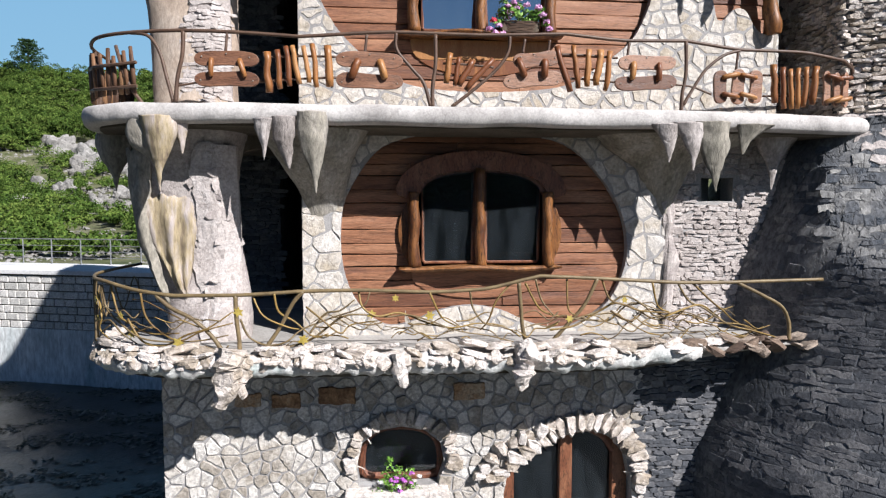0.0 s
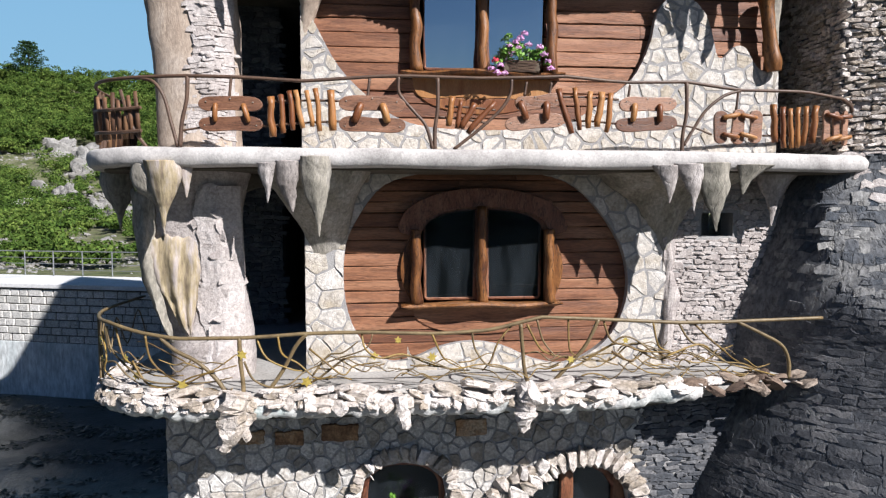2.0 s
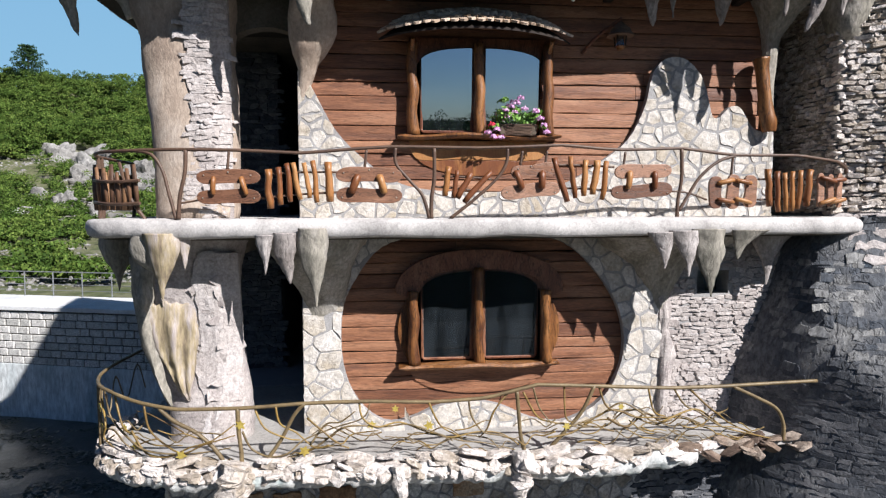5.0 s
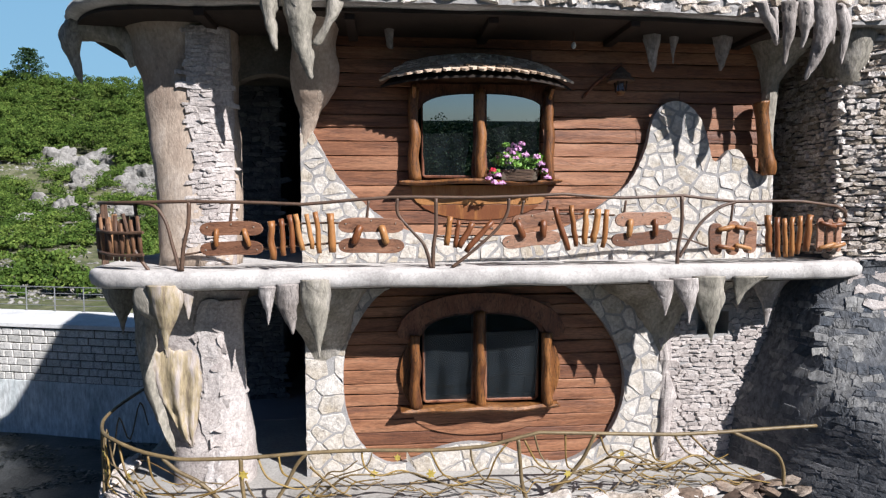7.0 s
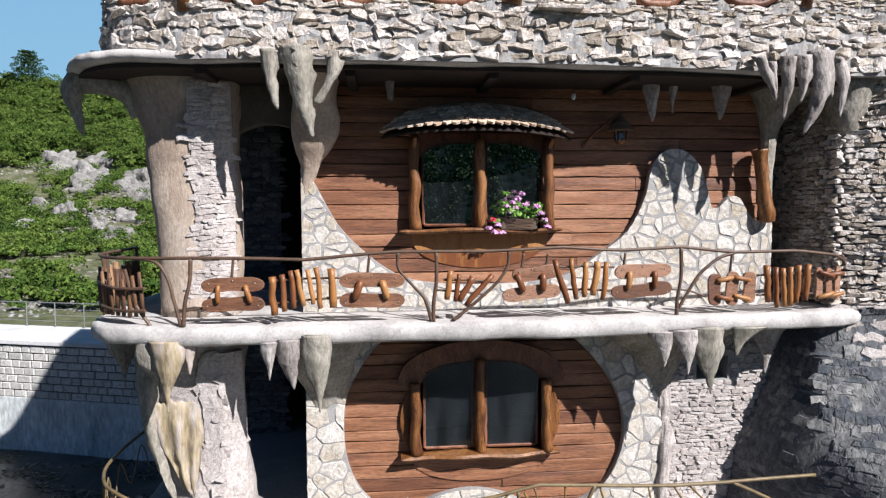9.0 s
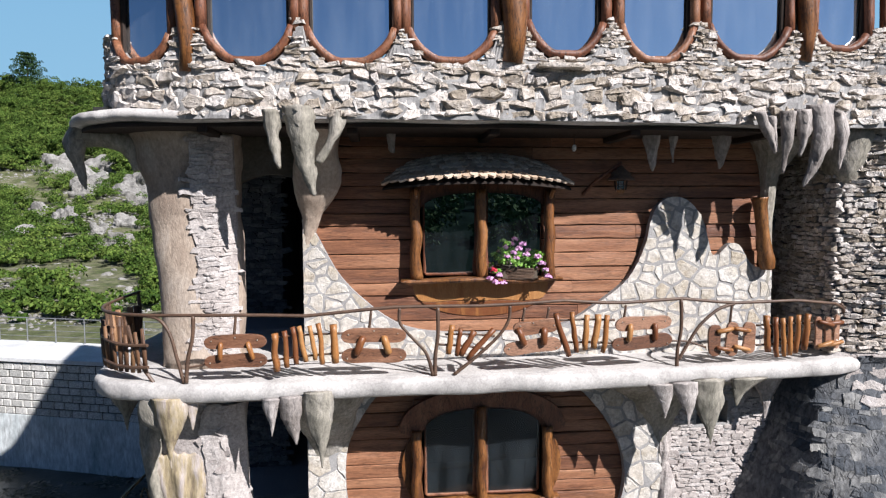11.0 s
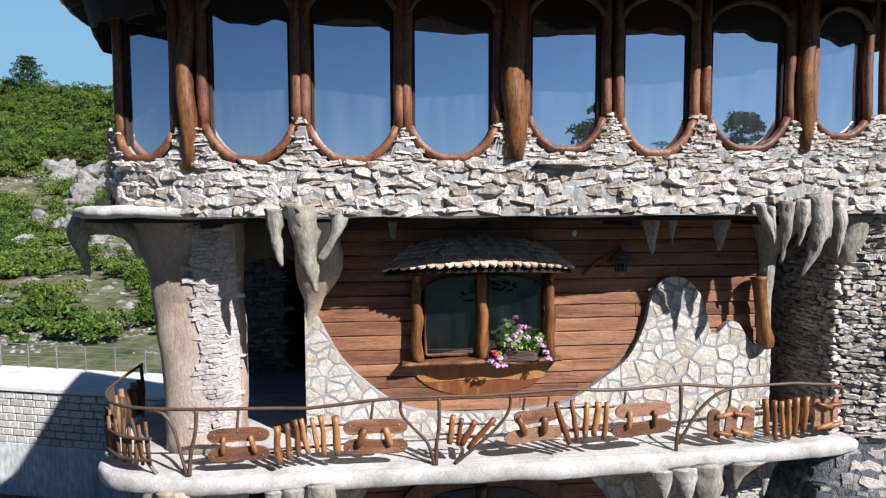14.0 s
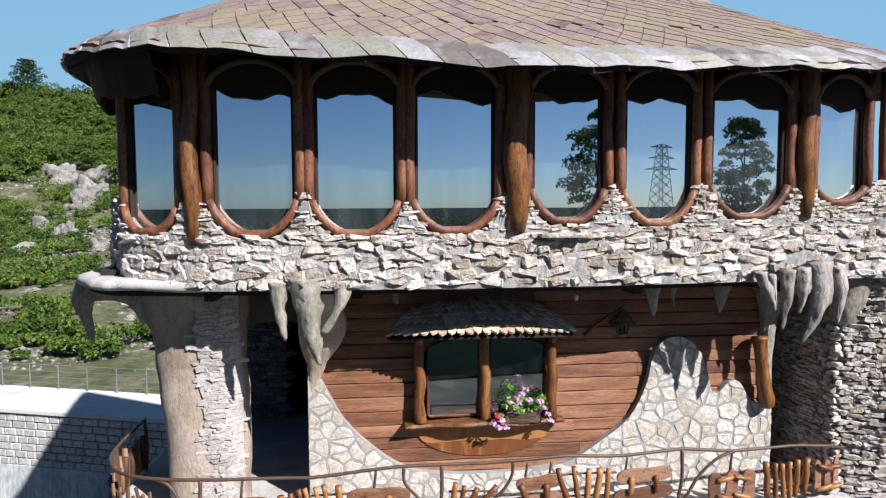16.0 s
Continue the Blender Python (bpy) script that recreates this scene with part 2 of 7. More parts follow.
# dark cement: shade under slabs and lintels is put into its colour
M_DARKCEMENT = material("dark_cement", [(0.054, 0.045, 0.033), (0.096, 0.081, 0.06), (0.132, 0.114, 0.09)], 0.9, 1.6, 25, 0.5, 0.1)
# darker stick: weathering, with the end panel's shade also in the colour
M_DARKSTICK = material("weathered_shaded_stick", [(0.06, 0.03, 0.018), (0.16, 0.08, 0.04), (0.26, 0.14, 0.07)], 0.6, 3, 40, 0.3, 0.6, stretch=(3, 3, 0.5))
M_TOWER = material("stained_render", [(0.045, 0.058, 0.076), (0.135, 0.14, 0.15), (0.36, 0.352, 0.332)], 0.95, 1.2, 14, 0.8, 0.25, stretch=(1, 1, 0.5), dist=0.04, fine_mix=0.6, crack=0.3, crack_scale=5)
M_QUAY = material("quay_concrete", [(0.36, 0.42, 0.43), (0.58, 0.61, 0.61), (0.7, 0.71, 0.695)], 0.9, 0.8, 7, 0.3, 0, stretch=(1, 1, 0.3), fine_mix=0.45)
M_COPING = material("pale_paving", [(0.5, 0.5, 0.5), (0.62, 0.62, 0.615), (0.68, 0.68, 0.67)], 0.85, 0.8, 12, 0.2, 0, fine_mix=0.2)
M_BLOCK = material("quay_block", [(0.48, 0.47, 0.44), (0.63, 0.61, 0.58)], 0.9, 1.5, 20, 0.5, 0.4, fine_mix=0.5, crack=0.3, crack_scale=4)
M_RUBBLE = material("mixed_rubble", [(0.3, 0.265, 0.22), (0.45, 0.41, 0.36), (0.55, 0.52, 0.48), (0.6, 0.575, 0.54)], 0.9, 4.0, 22, 0.9, 0.4, dist=0.03, fine_mix=0.5, crack_scale=6, crack=0.15)
M_LIP = material("lime_plaster", [(0.36, 0.45, 0.43), (0.49, 0.505, 0.485), (0.55, 0.53, 0.505), (0.57, 0.545, 0.515)], 0.9, 1.6, 26, 0.9, 0, fine_mix=0.35, dist=0.03)
M_RUST = material("rusty_sandstone", [(0.18, 0.095, 0.05), (0.36, 0.21, 0.11), (0.48, 0.37, 0.26)], 0.9, 6, 30, 0.9, 0.3, fine_mix=0.5, crack=0.25, crack_scale=7)
M_BROWNSTONE = material("brown_stone", [(0.09, 0.06, 0.045), (0.19, 0.135, 0.10), (0.30, 0.245, 0.20)], 0.9, 4, 22, 0.8, 0.6, dist=0.03, fine_mix=0.5)
M_TERRACE = material("worn_terrace_screed", [(0.24, 0.225, 0.205), (0.33, 0.315, 0.295), (0.40, 0.385, 0.365)], 0.9, 1.4, 24, 0.5, 0, fine_mix=0.3)
M_STEEL = material("galvanised_rail", [(0.228, 0.236, 0.243), (0.319, 0.327, 0.334)], 0.5, 3, 20, 0.1, 0, metal=0.6)
M_TRUNK = material("bark", [(0.07, 0.05, 0.035), (0.14, 0.11, 0.08)], 0.95, 4, 20, 0.5, 0)

# ---- mesh helpers ----
HOUSE = pose(0, 9.75, 0, 0, 0, 5.43)  # the front wall lies on y = 0 of this frame, its outside towards -y


def finish(name, bm, mat, smooth=False):
    me = bpy.data.meshes.new(name)
    bm.normal_update()
    bm.to_mesh(me)
    bm.free()
    me.materials.append(mat)
    if smooth:
        me.polygons.foreach_set("use_smooth", [True] * len(me.polygons))
    return me


def part(name, bm, mat, parent=None, label="", smooth=False):
    """One mesh object under a thing or a part, or a top-level one in the house's frame."""
    ob = new(name, finish(name, bm, mat, smooth))
    if parent is None:
        ob.matrix_world = HOUSE
    else:
        ob.parent = parent
    if label:
        ob["label"] = label
    return ob


def thing(name, label, category, group="", kind="", m=None):
    ob = new(name)
    ob.matrix_world = HOUSE if m is None else m
    return tagged(ob, label, category, group, kind)


def catmull(pts, n=6, closed=False):
    p = [Vector(q) for q in pts]
    out = []
    k = len(p)
    for i in range(k if closed else k - 1):
        if closed:
            a, b, c, d = p[i - 1], p[i], p[(i + 1) % k], p[(i + 2) % k]
        else:
            a, b, c, d = p[max(i - 1, 0)], p[i], p[i + 1], p[min(i + 2, k - 1)]
        for j in range(n):
            t = j / n
            out.append(0.5 * ((2 * b) + (c - a) * t + (2 * a - 5 * b + 4 * c - d) * t * t + (3 * b - a - 3 * c + d) * t ** 3))
    if not closed:
        out.append(p[-1])
    return out


def loft(bm, rings, cap=True, closed=True):
    rows = [[bm.verts.new(q) for q in r] for r in rings]
    for a, b in zip(rows, rows[1:]):
        k = len(a)
        for i in range(k if closed else k - 1):
            j = (i + 1) % k
            bm.faces.new((a[i], a[j], b[j], b[i]))
    if cap and closed:
        bm.faces.new(list(reversed(rows[0])))
        bm.faces.new(rows[-1])
    return rows


def tube(bm, pts, radius, seg=8, wobble=0.0, flat=1.0):
    """A swept round bar; radius is a number or a list along it."""
    p = [Vector(q) for q in pts]
    k = len(p)
    rings = []
    up = Vector((0.13, 0.31, 0.94))
    for i, q in enumerate(p):
        d = (p[min(i + 1, k - 1)] - p[max(i - 1, 0)]).normalized()
        a = d.cross(up)
        if a.length < 0.05:
            a = d.cross(Vector((1, 0, 0)))
        a.normalize()
        b = d.cross(a).normalized()
        if isinstance(radius, (list, tuple)):
            x = i / max(k - 1, 1) * (len(radius) - 1)
            j = min(int(x), len(radius) - 2)
            r = radius[j] + (radius[j + 1] - radius[j]) * (x - j)
        else:
            r = radius
        ring = []
        for s in range(seg):
            t = 2 * math.pi * s / seg
            rr = r * (1 + wobble * noise.noise(q * 3 + Vector((math.cos(t), math.sin(t), 0)) * 0.8))
            ring.append(q + a * (math.cos(t) * rr) + b * (math.sin(t) * rr * flat))
        rings.append(ring)
    loft(bm, rings)
    bmesh.ops.recalc_face_normals(bm, faces=bm.faces[:])


def box(bm, a, b, bev=0.0):
    """A box between two corners, its edges bevelled."""
    x0, y0, z0 = a
    x1, y1, z1 = b
    v = [bm.verts.new(q) for q in ((x0, y0, z0), (x1, y0, z0), (x1, y1, z0), (x0, y1, z0), (x0, y0, z1), (x1, y0, z1), (x1, y1, z1), (x0, y1, z1))]
    f = [bm.faces.new([v[i] for i in q]) for q in ((3, 2, 1, 0), (4, 5, 6, 7), (0, 1, 5, 4), (1, 2, 6, 5), (2, 3, 7, 6), (3, 0, 4, 7))]
    if bev:
        es = list({e for q in f for e in q.edges})
        bmesh.ops.bevel(bm, geom=es, offset=bev, segments=2, affect="EDGES", profile=0.7)


def prism(bm, poly, y0, y1, bev=0.0):
    """A plate with the outline poly in (x, z), from y0 (front) to y1 (back)."""
    f = [bm.verts.new((x, y0, z)) for x, z in poly]
    b = [bm.verts.new((x, y1, z)) for x, z in poly]
    k = len(poly)
    top = bm.faces.new(f)
    bm.faces.new(list(reversed(b)))
    for i in range(k):
        j = (i + 1) % k
        bm.faces.new((f[j], f[i], b[i], b[j]))
    bmesh.ops.recalc_face_normals(bm, faces=bm.faces[:])
    if bev:
        bmesh.ops.bevel(bm, geom=list(top.edges), offset=bev, segments=2, affect="EDGES", profile=0.6)


def rough(bm, amount, freq=3.0, amount2=0.0, freq2=12.0, seed=0.0):
    """Pushes the surface in and out along its normals."""
    bm.normal_update()
    off = Vector((seed * 7.3, seed * 3.1, seed))
    for v in bm.verts:
        k = noise.noise(v.co * freq + off) * amount
        if amount2:
            k += noise.noise(v.co * freq2 + off) * amount2
        v.co += v.normal * k


def line(bm_pts, x):
    """Value at x along sorted (x, value) pairs."""
    for (a, p), (b, q) in zip(bm_pts, bm_pts[1:]):
        if x <= b:
            return p + (q - p) * max(0, (x - a) / (b - a))
    return bm_pts[-1][1]


def clip(poly, ax, ay, c):
    """Keeps the side of a polygon where ax*x + ay*y <= c."""
    out = []
    for i in range(len(poly)):
        p, q = poly[i - 1], poly[i]
        dp, dq = ax * p[0] + ay * p[1] - c, ax * q[0] + ay * q[1] - c
        if (dp <= 0) != (dq <= 0):
            t = dp / (dp - dq)
            out.append((p[0] + (q[0] - p[0]) * t, p[1] + (q[1] - p[1]) * t))
        if dq <= 0:
            out.append(q)
    return out


def area(p):
    return 0.5 * sum(p[i - 1][0] * p[i][1] - p[i][0] * p[i - 1][1] for i in range(len(p)))


def crazy(region, size, gap, rng, squash=1.0):
    """Irregular flagstones that fill a region: outlines in (x, z)."""
    xs, zs = [p[0] for p in region], [p[1] for p in region]
    seeds = []
    nx = int((max(xs) - min(xs)) / size) + 3
    nz = int((max(zs) - min(zs)) / (size * squash)) + 3
    for i in range(nx):
        for j in range(nz):
            if rng.random() < 0.22:
                continue
            seeds.append((min(xs) + (i - 1 + 0.5 * (j % 2) + rng.uniform(-0.5, 0.5)) * size, min(zs) + (j - 1 + rng.uniform(-0.42, 0.42)) * size * squash))
    out = []
    for i, (x, z) in enumerate(seeds):
        near = sorted((abs(x - a) ** 2 + abs(z - b) ** 2, a, b) for a, b in seeds if 0 < abs(x - a) + abs(z - b) < 3.5 * size)[:14]
        poly = region
        for d2, a, b in near:
            d = math.sqrt(d2)
            nx_, nz_ = (a - x) / d, (b - z) / d
            poly = clip(poly, nx_, nz_, nx_ * (x + a) / 2 + nz_ * (z + b) / 2 - gap * rng.uniform(0.3, 0.75))
            if len(poly) < 3:
                break
        if len(poly) >= 3 and abs(area(poly)) > 0.12 * size * size:
            cx, cz = sum(p[0] for p in poly) / len(poly), sum(p[1] for p in poly) / len(poly)
            if abs(x - cx) + abs(z - cz) < 1.2 * size:
                out.append(poly)
    return out


def flag(bm, poly, y, thick, rng, place=None):
    """One flagstone: rim at the wall, a rounded shoulder, an uneven face."""
    if area(poly) < 0:
        poly = list(reversed(poly))
    q = []
    for i in range(len(poly)):
        p, r = poly[i - 1], poly[i]
        d = math.hypot(r[0] - p[0], r[1] - p[1])
        if d > 0.015:
            q.append(p)
            m = int(d / 0.06)
            for j in range(1, m + 1):
                k, u = rng.uniform(-0.013, 0.009), (j + rng.uniform(-0.2, 0.2)) / (m + 1)
                q.append((p[0] + (r[0] - p[0]) * u + k * (r[1] - p[1]) / d, p[1] + (r[1] - p[1]) * u - k * (r[0] - p[0]) / d))
    if len(q) < 3:
        return
    cut = []
    for i in range(len(q)):
        p, r, t = q[i - 1], q[i], q[(i + 1) % len(q)]
        k = rng.uniform(0.18, 0.4)
        cut.append((r[0] + (p[0] - r[0]) * k, r[1] + (p[1] - r[1]) * k))
        cut.append((r[0] + (t[0] - r[0]) * k, r[1] + (t[1] - r[1]) * k))
    q = cut
    cx, cz = sum(p[0] for p in q) / len(q), sum(p[1] for p in q) / len(q)
    tx, tz = rng.uniform(-0.05, 0.05), rng.uniform(-0.05, 0.05)
    rings = []
    for k, (grow, out) in enumerate(((1.0, 0.0), (0.985, 0.6), (0.94, 1.0))):
        ring = []
        for x, z in q:
            xx, zz = cx + (x - cx) * grow, cz + (z - cz) * grow
            o = thick * out + (tx * (xx - cx) + tz * (zz - cz)) * out
            ring.append(place(xx, o, zz) if place else (xx, y - o, zz))
        rings.append(ring)
    rows = [[bm.verts.new(p) for p in r] for r in rings]
    n = len(q)
    for a, b in zip(rows, rows[1:]):
        for i in range(n):
            j = (i + 1) % n
            bm.faces.new((a[i], a[j], b[j], b[i]))
    bm.faces.new(rows[-1])


def lay_flags(parent, region, size, gap, y, thick, mat, seed, squash=1.0, name="stone", most=300, place=None, fill=1.0):
    rng = random.Random(seed)
    cells = crazy(region, size, gap, rng, squash)
    rest = bmesh.new()
    spare = 0
    for i, c in enumerate(cells):
        edge = sum(math.hypot(c[k][0] - c[k - 1][0], c[k][1] - c[k - 1][1]) for k in range(len(c)))
        if abs(area(c)) < 0.1 * size * size * squash or edge * edge > 42 * abs(area(c)):
            continue
        th = thick * rng.uniform(0.5, 1.4)
        if rng.random() > fill:
            continue
        if i < most:
            bm = bmesh.new()
            flag(bm, c, y, th, rng, place)
            part(name, bm, mat, parent)
        else:
            flag(rest, c, y, th, rng, place)
            spare += 1
    if spare:
        tagged(part("stone_infill", rest, mat, parent), kind="stuff")
    else:
        rest.free()


def chunk_mesh(name, mat, rng, ragged):
    """A ledge stone of unit size, its broken face about y = -1."""
    bm = bmesh.new()
    ring = []
    for x, z in ((-0.52, -0.34), (-0.34, -0.5), (0.32, -0.5), (0.52, -0.36), (0.52, 0.36), (0.3, 0.5), (-0.34, 0.5), (-0.52, 0.32)):
        ring.append((x + rng.uniform(-ragged, ragged) * 0.6, z + rng.uniform(-ragged, ragged)))
    rows = []
    for y, g in ((0.35, 1.0), (-0.55, 1.0), (-0.95, 0.84)):
        rows.append([bm.verts.new((x * g, y + rng.uniform(-0.2, 0.2) * (y < 0), z * g)) for x, z in ring])
    for a, b in zip(rows, rows[1:]):
        for i in range(8):
            j = (i + 1) % 8
            bm.faces.new((a[i], a[j], b[j], b[i]))
    r = rows[2]
    bm.faces.new((r[0], r[1], r[6], r[7]))
    bm.faces.new((r[1], r[2], r[5], r[6]))
    bm.faces.new((r[2], r[3], r[4], r[5]))
    return finish(name, bm, mat)


def chunk_set(name, mat, seed, count=18, ragged=0.2):
    rng = random.Random(seed)
    return [chunk_mesh(name, mat, rng, ragged) for _ in range(count)]


def lay_courses(parent, at, s0, s1, z0, z1, meshes, seed, length=(0.12, 0.42), height=(0.05, 0.13), proud=(0.02, 0.07), keep=None, first=None, tilt=4.0, most=300, name="stone"):
    """Dry-laid courses on a surface. at(s, z) gives place, tangent and outward normal; first(s, z) picks the stones that are parts."""
    rng = random.Random(seed)
    z = z0
    made = 0
    verts, faces = [], []
    while z < z1:
        h = rng.uniform(*height)
        s = s0 - rng.uniform(0, 0.2)
        while s < s1:
            w = rng.uniform(*length)
            hh = h * rng.uniform(0.75, 1.25)
            sc, zc = s + w / 2, z + h / 2 + rng.uniform(-0.2, 0.2) * h
            s += w * rng.uniform(0.96, 1.04)
            if keep and not keep(sc, zc):
                continue
            p, tan, nor = at(sc, zc)
            up = nor.cross(tan)
            if up.z < 0:
                up = -up
            rot = Matrix((tan, -nor, up)).transposed().to_4x4()
            m = Matrix.Translation(p) @ rot @ pose(0, 0, 0, rng.uniform(-tilt, tilt), rng.uniform(-tilt, tilt), rng.uniform(-tilt, tilt)) @ Matrix.Diagonal((w * 0.97, rng.uniform(*proud), hh * 0.94, 1))
            me = rng.choice(meshes)
            if made < most and (first is None or first(sc, zc)):
                ob = new(name, me)
                ob.parent = parent
                ob.matrix_local = m
                made += 1
            else:
                k = len(verts)
                verts += [tuple(m @ v.co) for v in me.vertices]
                faces += [tuple(i + k for i in f.vertices) for f in me.polygons]
        z += h
    if verts:
        me = bpy.data.meshes.new("stone_infill")
        me.from_pydata(verts, [], faces)
        me.materials.append(meshes[0].materials[0])
        ob = new("stone_infill", me)
        ob.parent = parent
        tagged(ob, kind="stuff")

# ---- ground and distance ----


def rise(x, y):
    """Height of the far hillside."""
    t = max(0.0, min(1.0, (y - 30) / 150))
    h = 2.0 + 40 * t ** 2.1
    if t >= 1:
        h -= min(12, (y - 180) * 0.08)
    h -= max(0, (x + 0.7 * y)) * 0.09 * t
    return h + noise.noise(Vector((x * 0.03, y * 0.03, 3))) * 3.0 * t + noise.noise(Vector((x * 0.12, y * 0.12, 9))) * 0.8 * min(1, t * 4)


def grid_mesh(name, xs, ys, fn, mat):
    v = [(x, y, fn(x, y)) for y in ys for x in xs]
    k = len(xs)
    f = [(j * k + i, j * k + i + 1, (j + 1) * k + i + 1, (j + 1) * k + i) for j in range(len(ys) - 1) for i in range(k - 1)]
    me = bpy.data.meshes.new(name)
    me.from_pydata(v, [], f)
    me.materials.append(mat)
    me.polygons.foreach_set("use_smooth", [True] * len(me.polygons))
    return new(name, me)


def spread(a, b, n, far):
    mid = [a + (b - a) * i / n for i in range(n + 1)]
    return [a - far, a - far * 0.3, a - far * 0.08] + mid + [b + far * 0.08, b + far * 0.3, b + far]


def bed(x, y):
    d = max(0.0, 1 - math.hypot(x + 16, y - 18) / 14)
    return -2.4 + d * (noise.noise(Vector((x * 0.5, y * 0.5, 1))) * 0.16 + noise.noise(Vector((x * 1.7, y * 1.7, 5))) * 0.06)


tagged(grid_mesh("ground", spread(-32, 2, 90, 2200), spread(6, 30, 70, 2200), bed, M_BED), "dark wet stream bed with mud and drifted leaves", "ground", kind="structure")
tagged(grid_mesh("hillside", [-330 + 4.0 * i for i in range(101)], [29 + 4.0 * i for i in range(95)], rise, M_HILL), "steep grassy hillside with scrub and pale scree", "hillside", kind="structure")


def leaf_cloud(blobs, per, size, rng):
    """Leaf quads spread over lumps (x, y, z, r)."""
    c = np.repeat(np.array(blobs, float), per, axis=0)
    n = len(c)
    d = rng.normal(size=(n, 3))
    d /= np.linalg.norm(d, axis=1)[:, None]
    d[:, 2] = np.abs(d[:, 2]) * 1.0 - 0.25 * (rng.random(n) < 0.5)
    p = c[:, :3] + d * c[:, 3:4] * rng.uniform(0.72, 1.08, (n, 1)) * np.array([1, 1, 0.85])
    nor = d + rng.normal(size=(n, 3)) * 0.55
    nor /= np.linalg.norm(nor, axis=1)[:, None]
    a = np.cross(nor, rng.normal(size=(n, 3)))
    a /= np.linalg.norm(a, axis=1)[:, None]
    b = np.cross(nor, a)
    s = rng.uniform(0.6, 1.2, (n, 1)) * size
    q = np.stack([p - a * s, p - b * s * 0.6, p + a * s, p + b * s * 0.6], axis=1)
    return q.reshape(-1, 3)


def quads_object(name, chunks, mat):
    v = np.concatenate(chunks)
    me = bpy.data.meshes.new(name)
    k = len(v) // 4
    me.from_pydata(v.tolist(), [], np.arange(k * 4).reshape(-1, 4).tolist())
    me.materials.append(mat)
    return new(name, me)


CRAGS = [(-0.605, 126, 2.6), (-0.59, 121, 2.0), (-0.545, 124, 2.8), (-0.525, 122, 2.0), (-0.56, 114, 2.6), (-0.548, 109, 2.5), (-0.56, 104, 2.0), (-0.475, 112, 2.8), (-0.49, 106, 2.5), (-0.47, 100, 2.2), (-0.64, 92, 1.8), (-0.6, 86, 1.8), (-0.55, 82, 1.6), (-0.5, 84, 1.8), (-0.66, 76, 1.6), (-0.52, 70, 1.5)]


def woods():
    rng = np.random.default_rng(4)
    trees, shrubs = [], []
    for i in range(5200):
        y = 36 + 160 * rng.random() ** 0.8
        x = y * rng.uniform(-0.8, -0.4)
        wood = y > 118 + 14 * noise.noise(Vector((x * 0.05, y * 0.05, 7)))
        gap = noise.noise(Vector((x * 0.13, y * 0.1, 2)))
        if not wood and (gap < -0.1 or rng.random() < 0.55):
            continue
        if any((x - a * b) ** 2 + (y - b) ** 2 < (1.0 * c) ** 2 for a, b, c in CRAGS) or any(abs(x / y - a) < 0.016 and 0 < b - y < 5 for a, b, c in CRAGS):
            continue
        r = rng.uniform(1.6, 3.5) if wood else rng.uniform(0.4, 1.6) * (0.6 + y / 160)
        z = rise(x, y)
        if wood and rng.random() < 0.82:
            continue
        blobs = []
        for k in range(15 if wood else 5):
            blobs.append((x + rng.normal() * r * 0.45, y + rng.normal() * r * 0.45, z + r * ((0.3 + 1.25 * rng.random()) if wood else 0.35 + 0.6 * rng.random()), r * (rng.uniform(0.26, 0.46) if wood else rng.uniform(0.4, 0.62))))
        (trees if wood else shrubs).append(leaf_cloud(blobs, 84 if wood else 64, 0.21 if wood else 0.15, rng))
    tagged(quads_object("woodland", trees, M_LEAF), "dense green deciduous woodland on the far hillside", "woodland", kind="stuff")
    tagged(quads_object("scrub", shrubs, M_LEAF), "low green bushes scattered over the rocky slope", "bushes", kind="stuff")


woods()


def lump(r, seed, squash=(1, 1, 1), sub=3, amount=0.5):
    bm = bmesh.new()
    bmesh.ops.create_icosphere(bm, subdivisions=sub, radius=1)
    for v in bm.verts:
        q = v.co + Vector((seed * 5.1, seed * 2.3, seed))
        k = 1 + amount * noise.noise(q * 1.3) + amount * 0.5 * noise.noise(q * 3.1)
        v.co = Vector((v.co.x * squash[0], v.co.y * squash[1], v.co.z * squash[2])) * (r * k)
    return bm


def outcrops():
    """Broken pale rock faces between the bushes."""
    rng = random.Random(17)
    spots = list(CRAGS)
    for i in range(150):
        y = rng.uniform(38, 118)
        spots.append((rng.uniform(-0.78, -0.4), y, rng.uniform(0.2, 0.8) * (0.35 + y / 130)))
    for i, (a, y, r) in enumerate(spots):
        x = a * y
        bm = lump(r, i + 1, (1.3, 0.6, rng.uniform(0.9, 1.3)) if i < 16 else (1, 0.7, rng.uniform(0.35, 0.8)), 4 if i < 16 else 2, 0.65)
        ob = new("rock_outcrop", finish("rock_outcrop", bm, M_ROCK))
        ob.location = (x, y, rise(x, y) - 0.2 * r)
        ob.rotation_euler = (rng.uniform(-0.3, 0.1), rng.uniform(-0.3, 0.3), rng.uniform(-0.6, 0.6))
        tagged(ob, "pale weathered limestone outcrop on the hillside", "rock", "outcrops on the hillside")


outcrops()


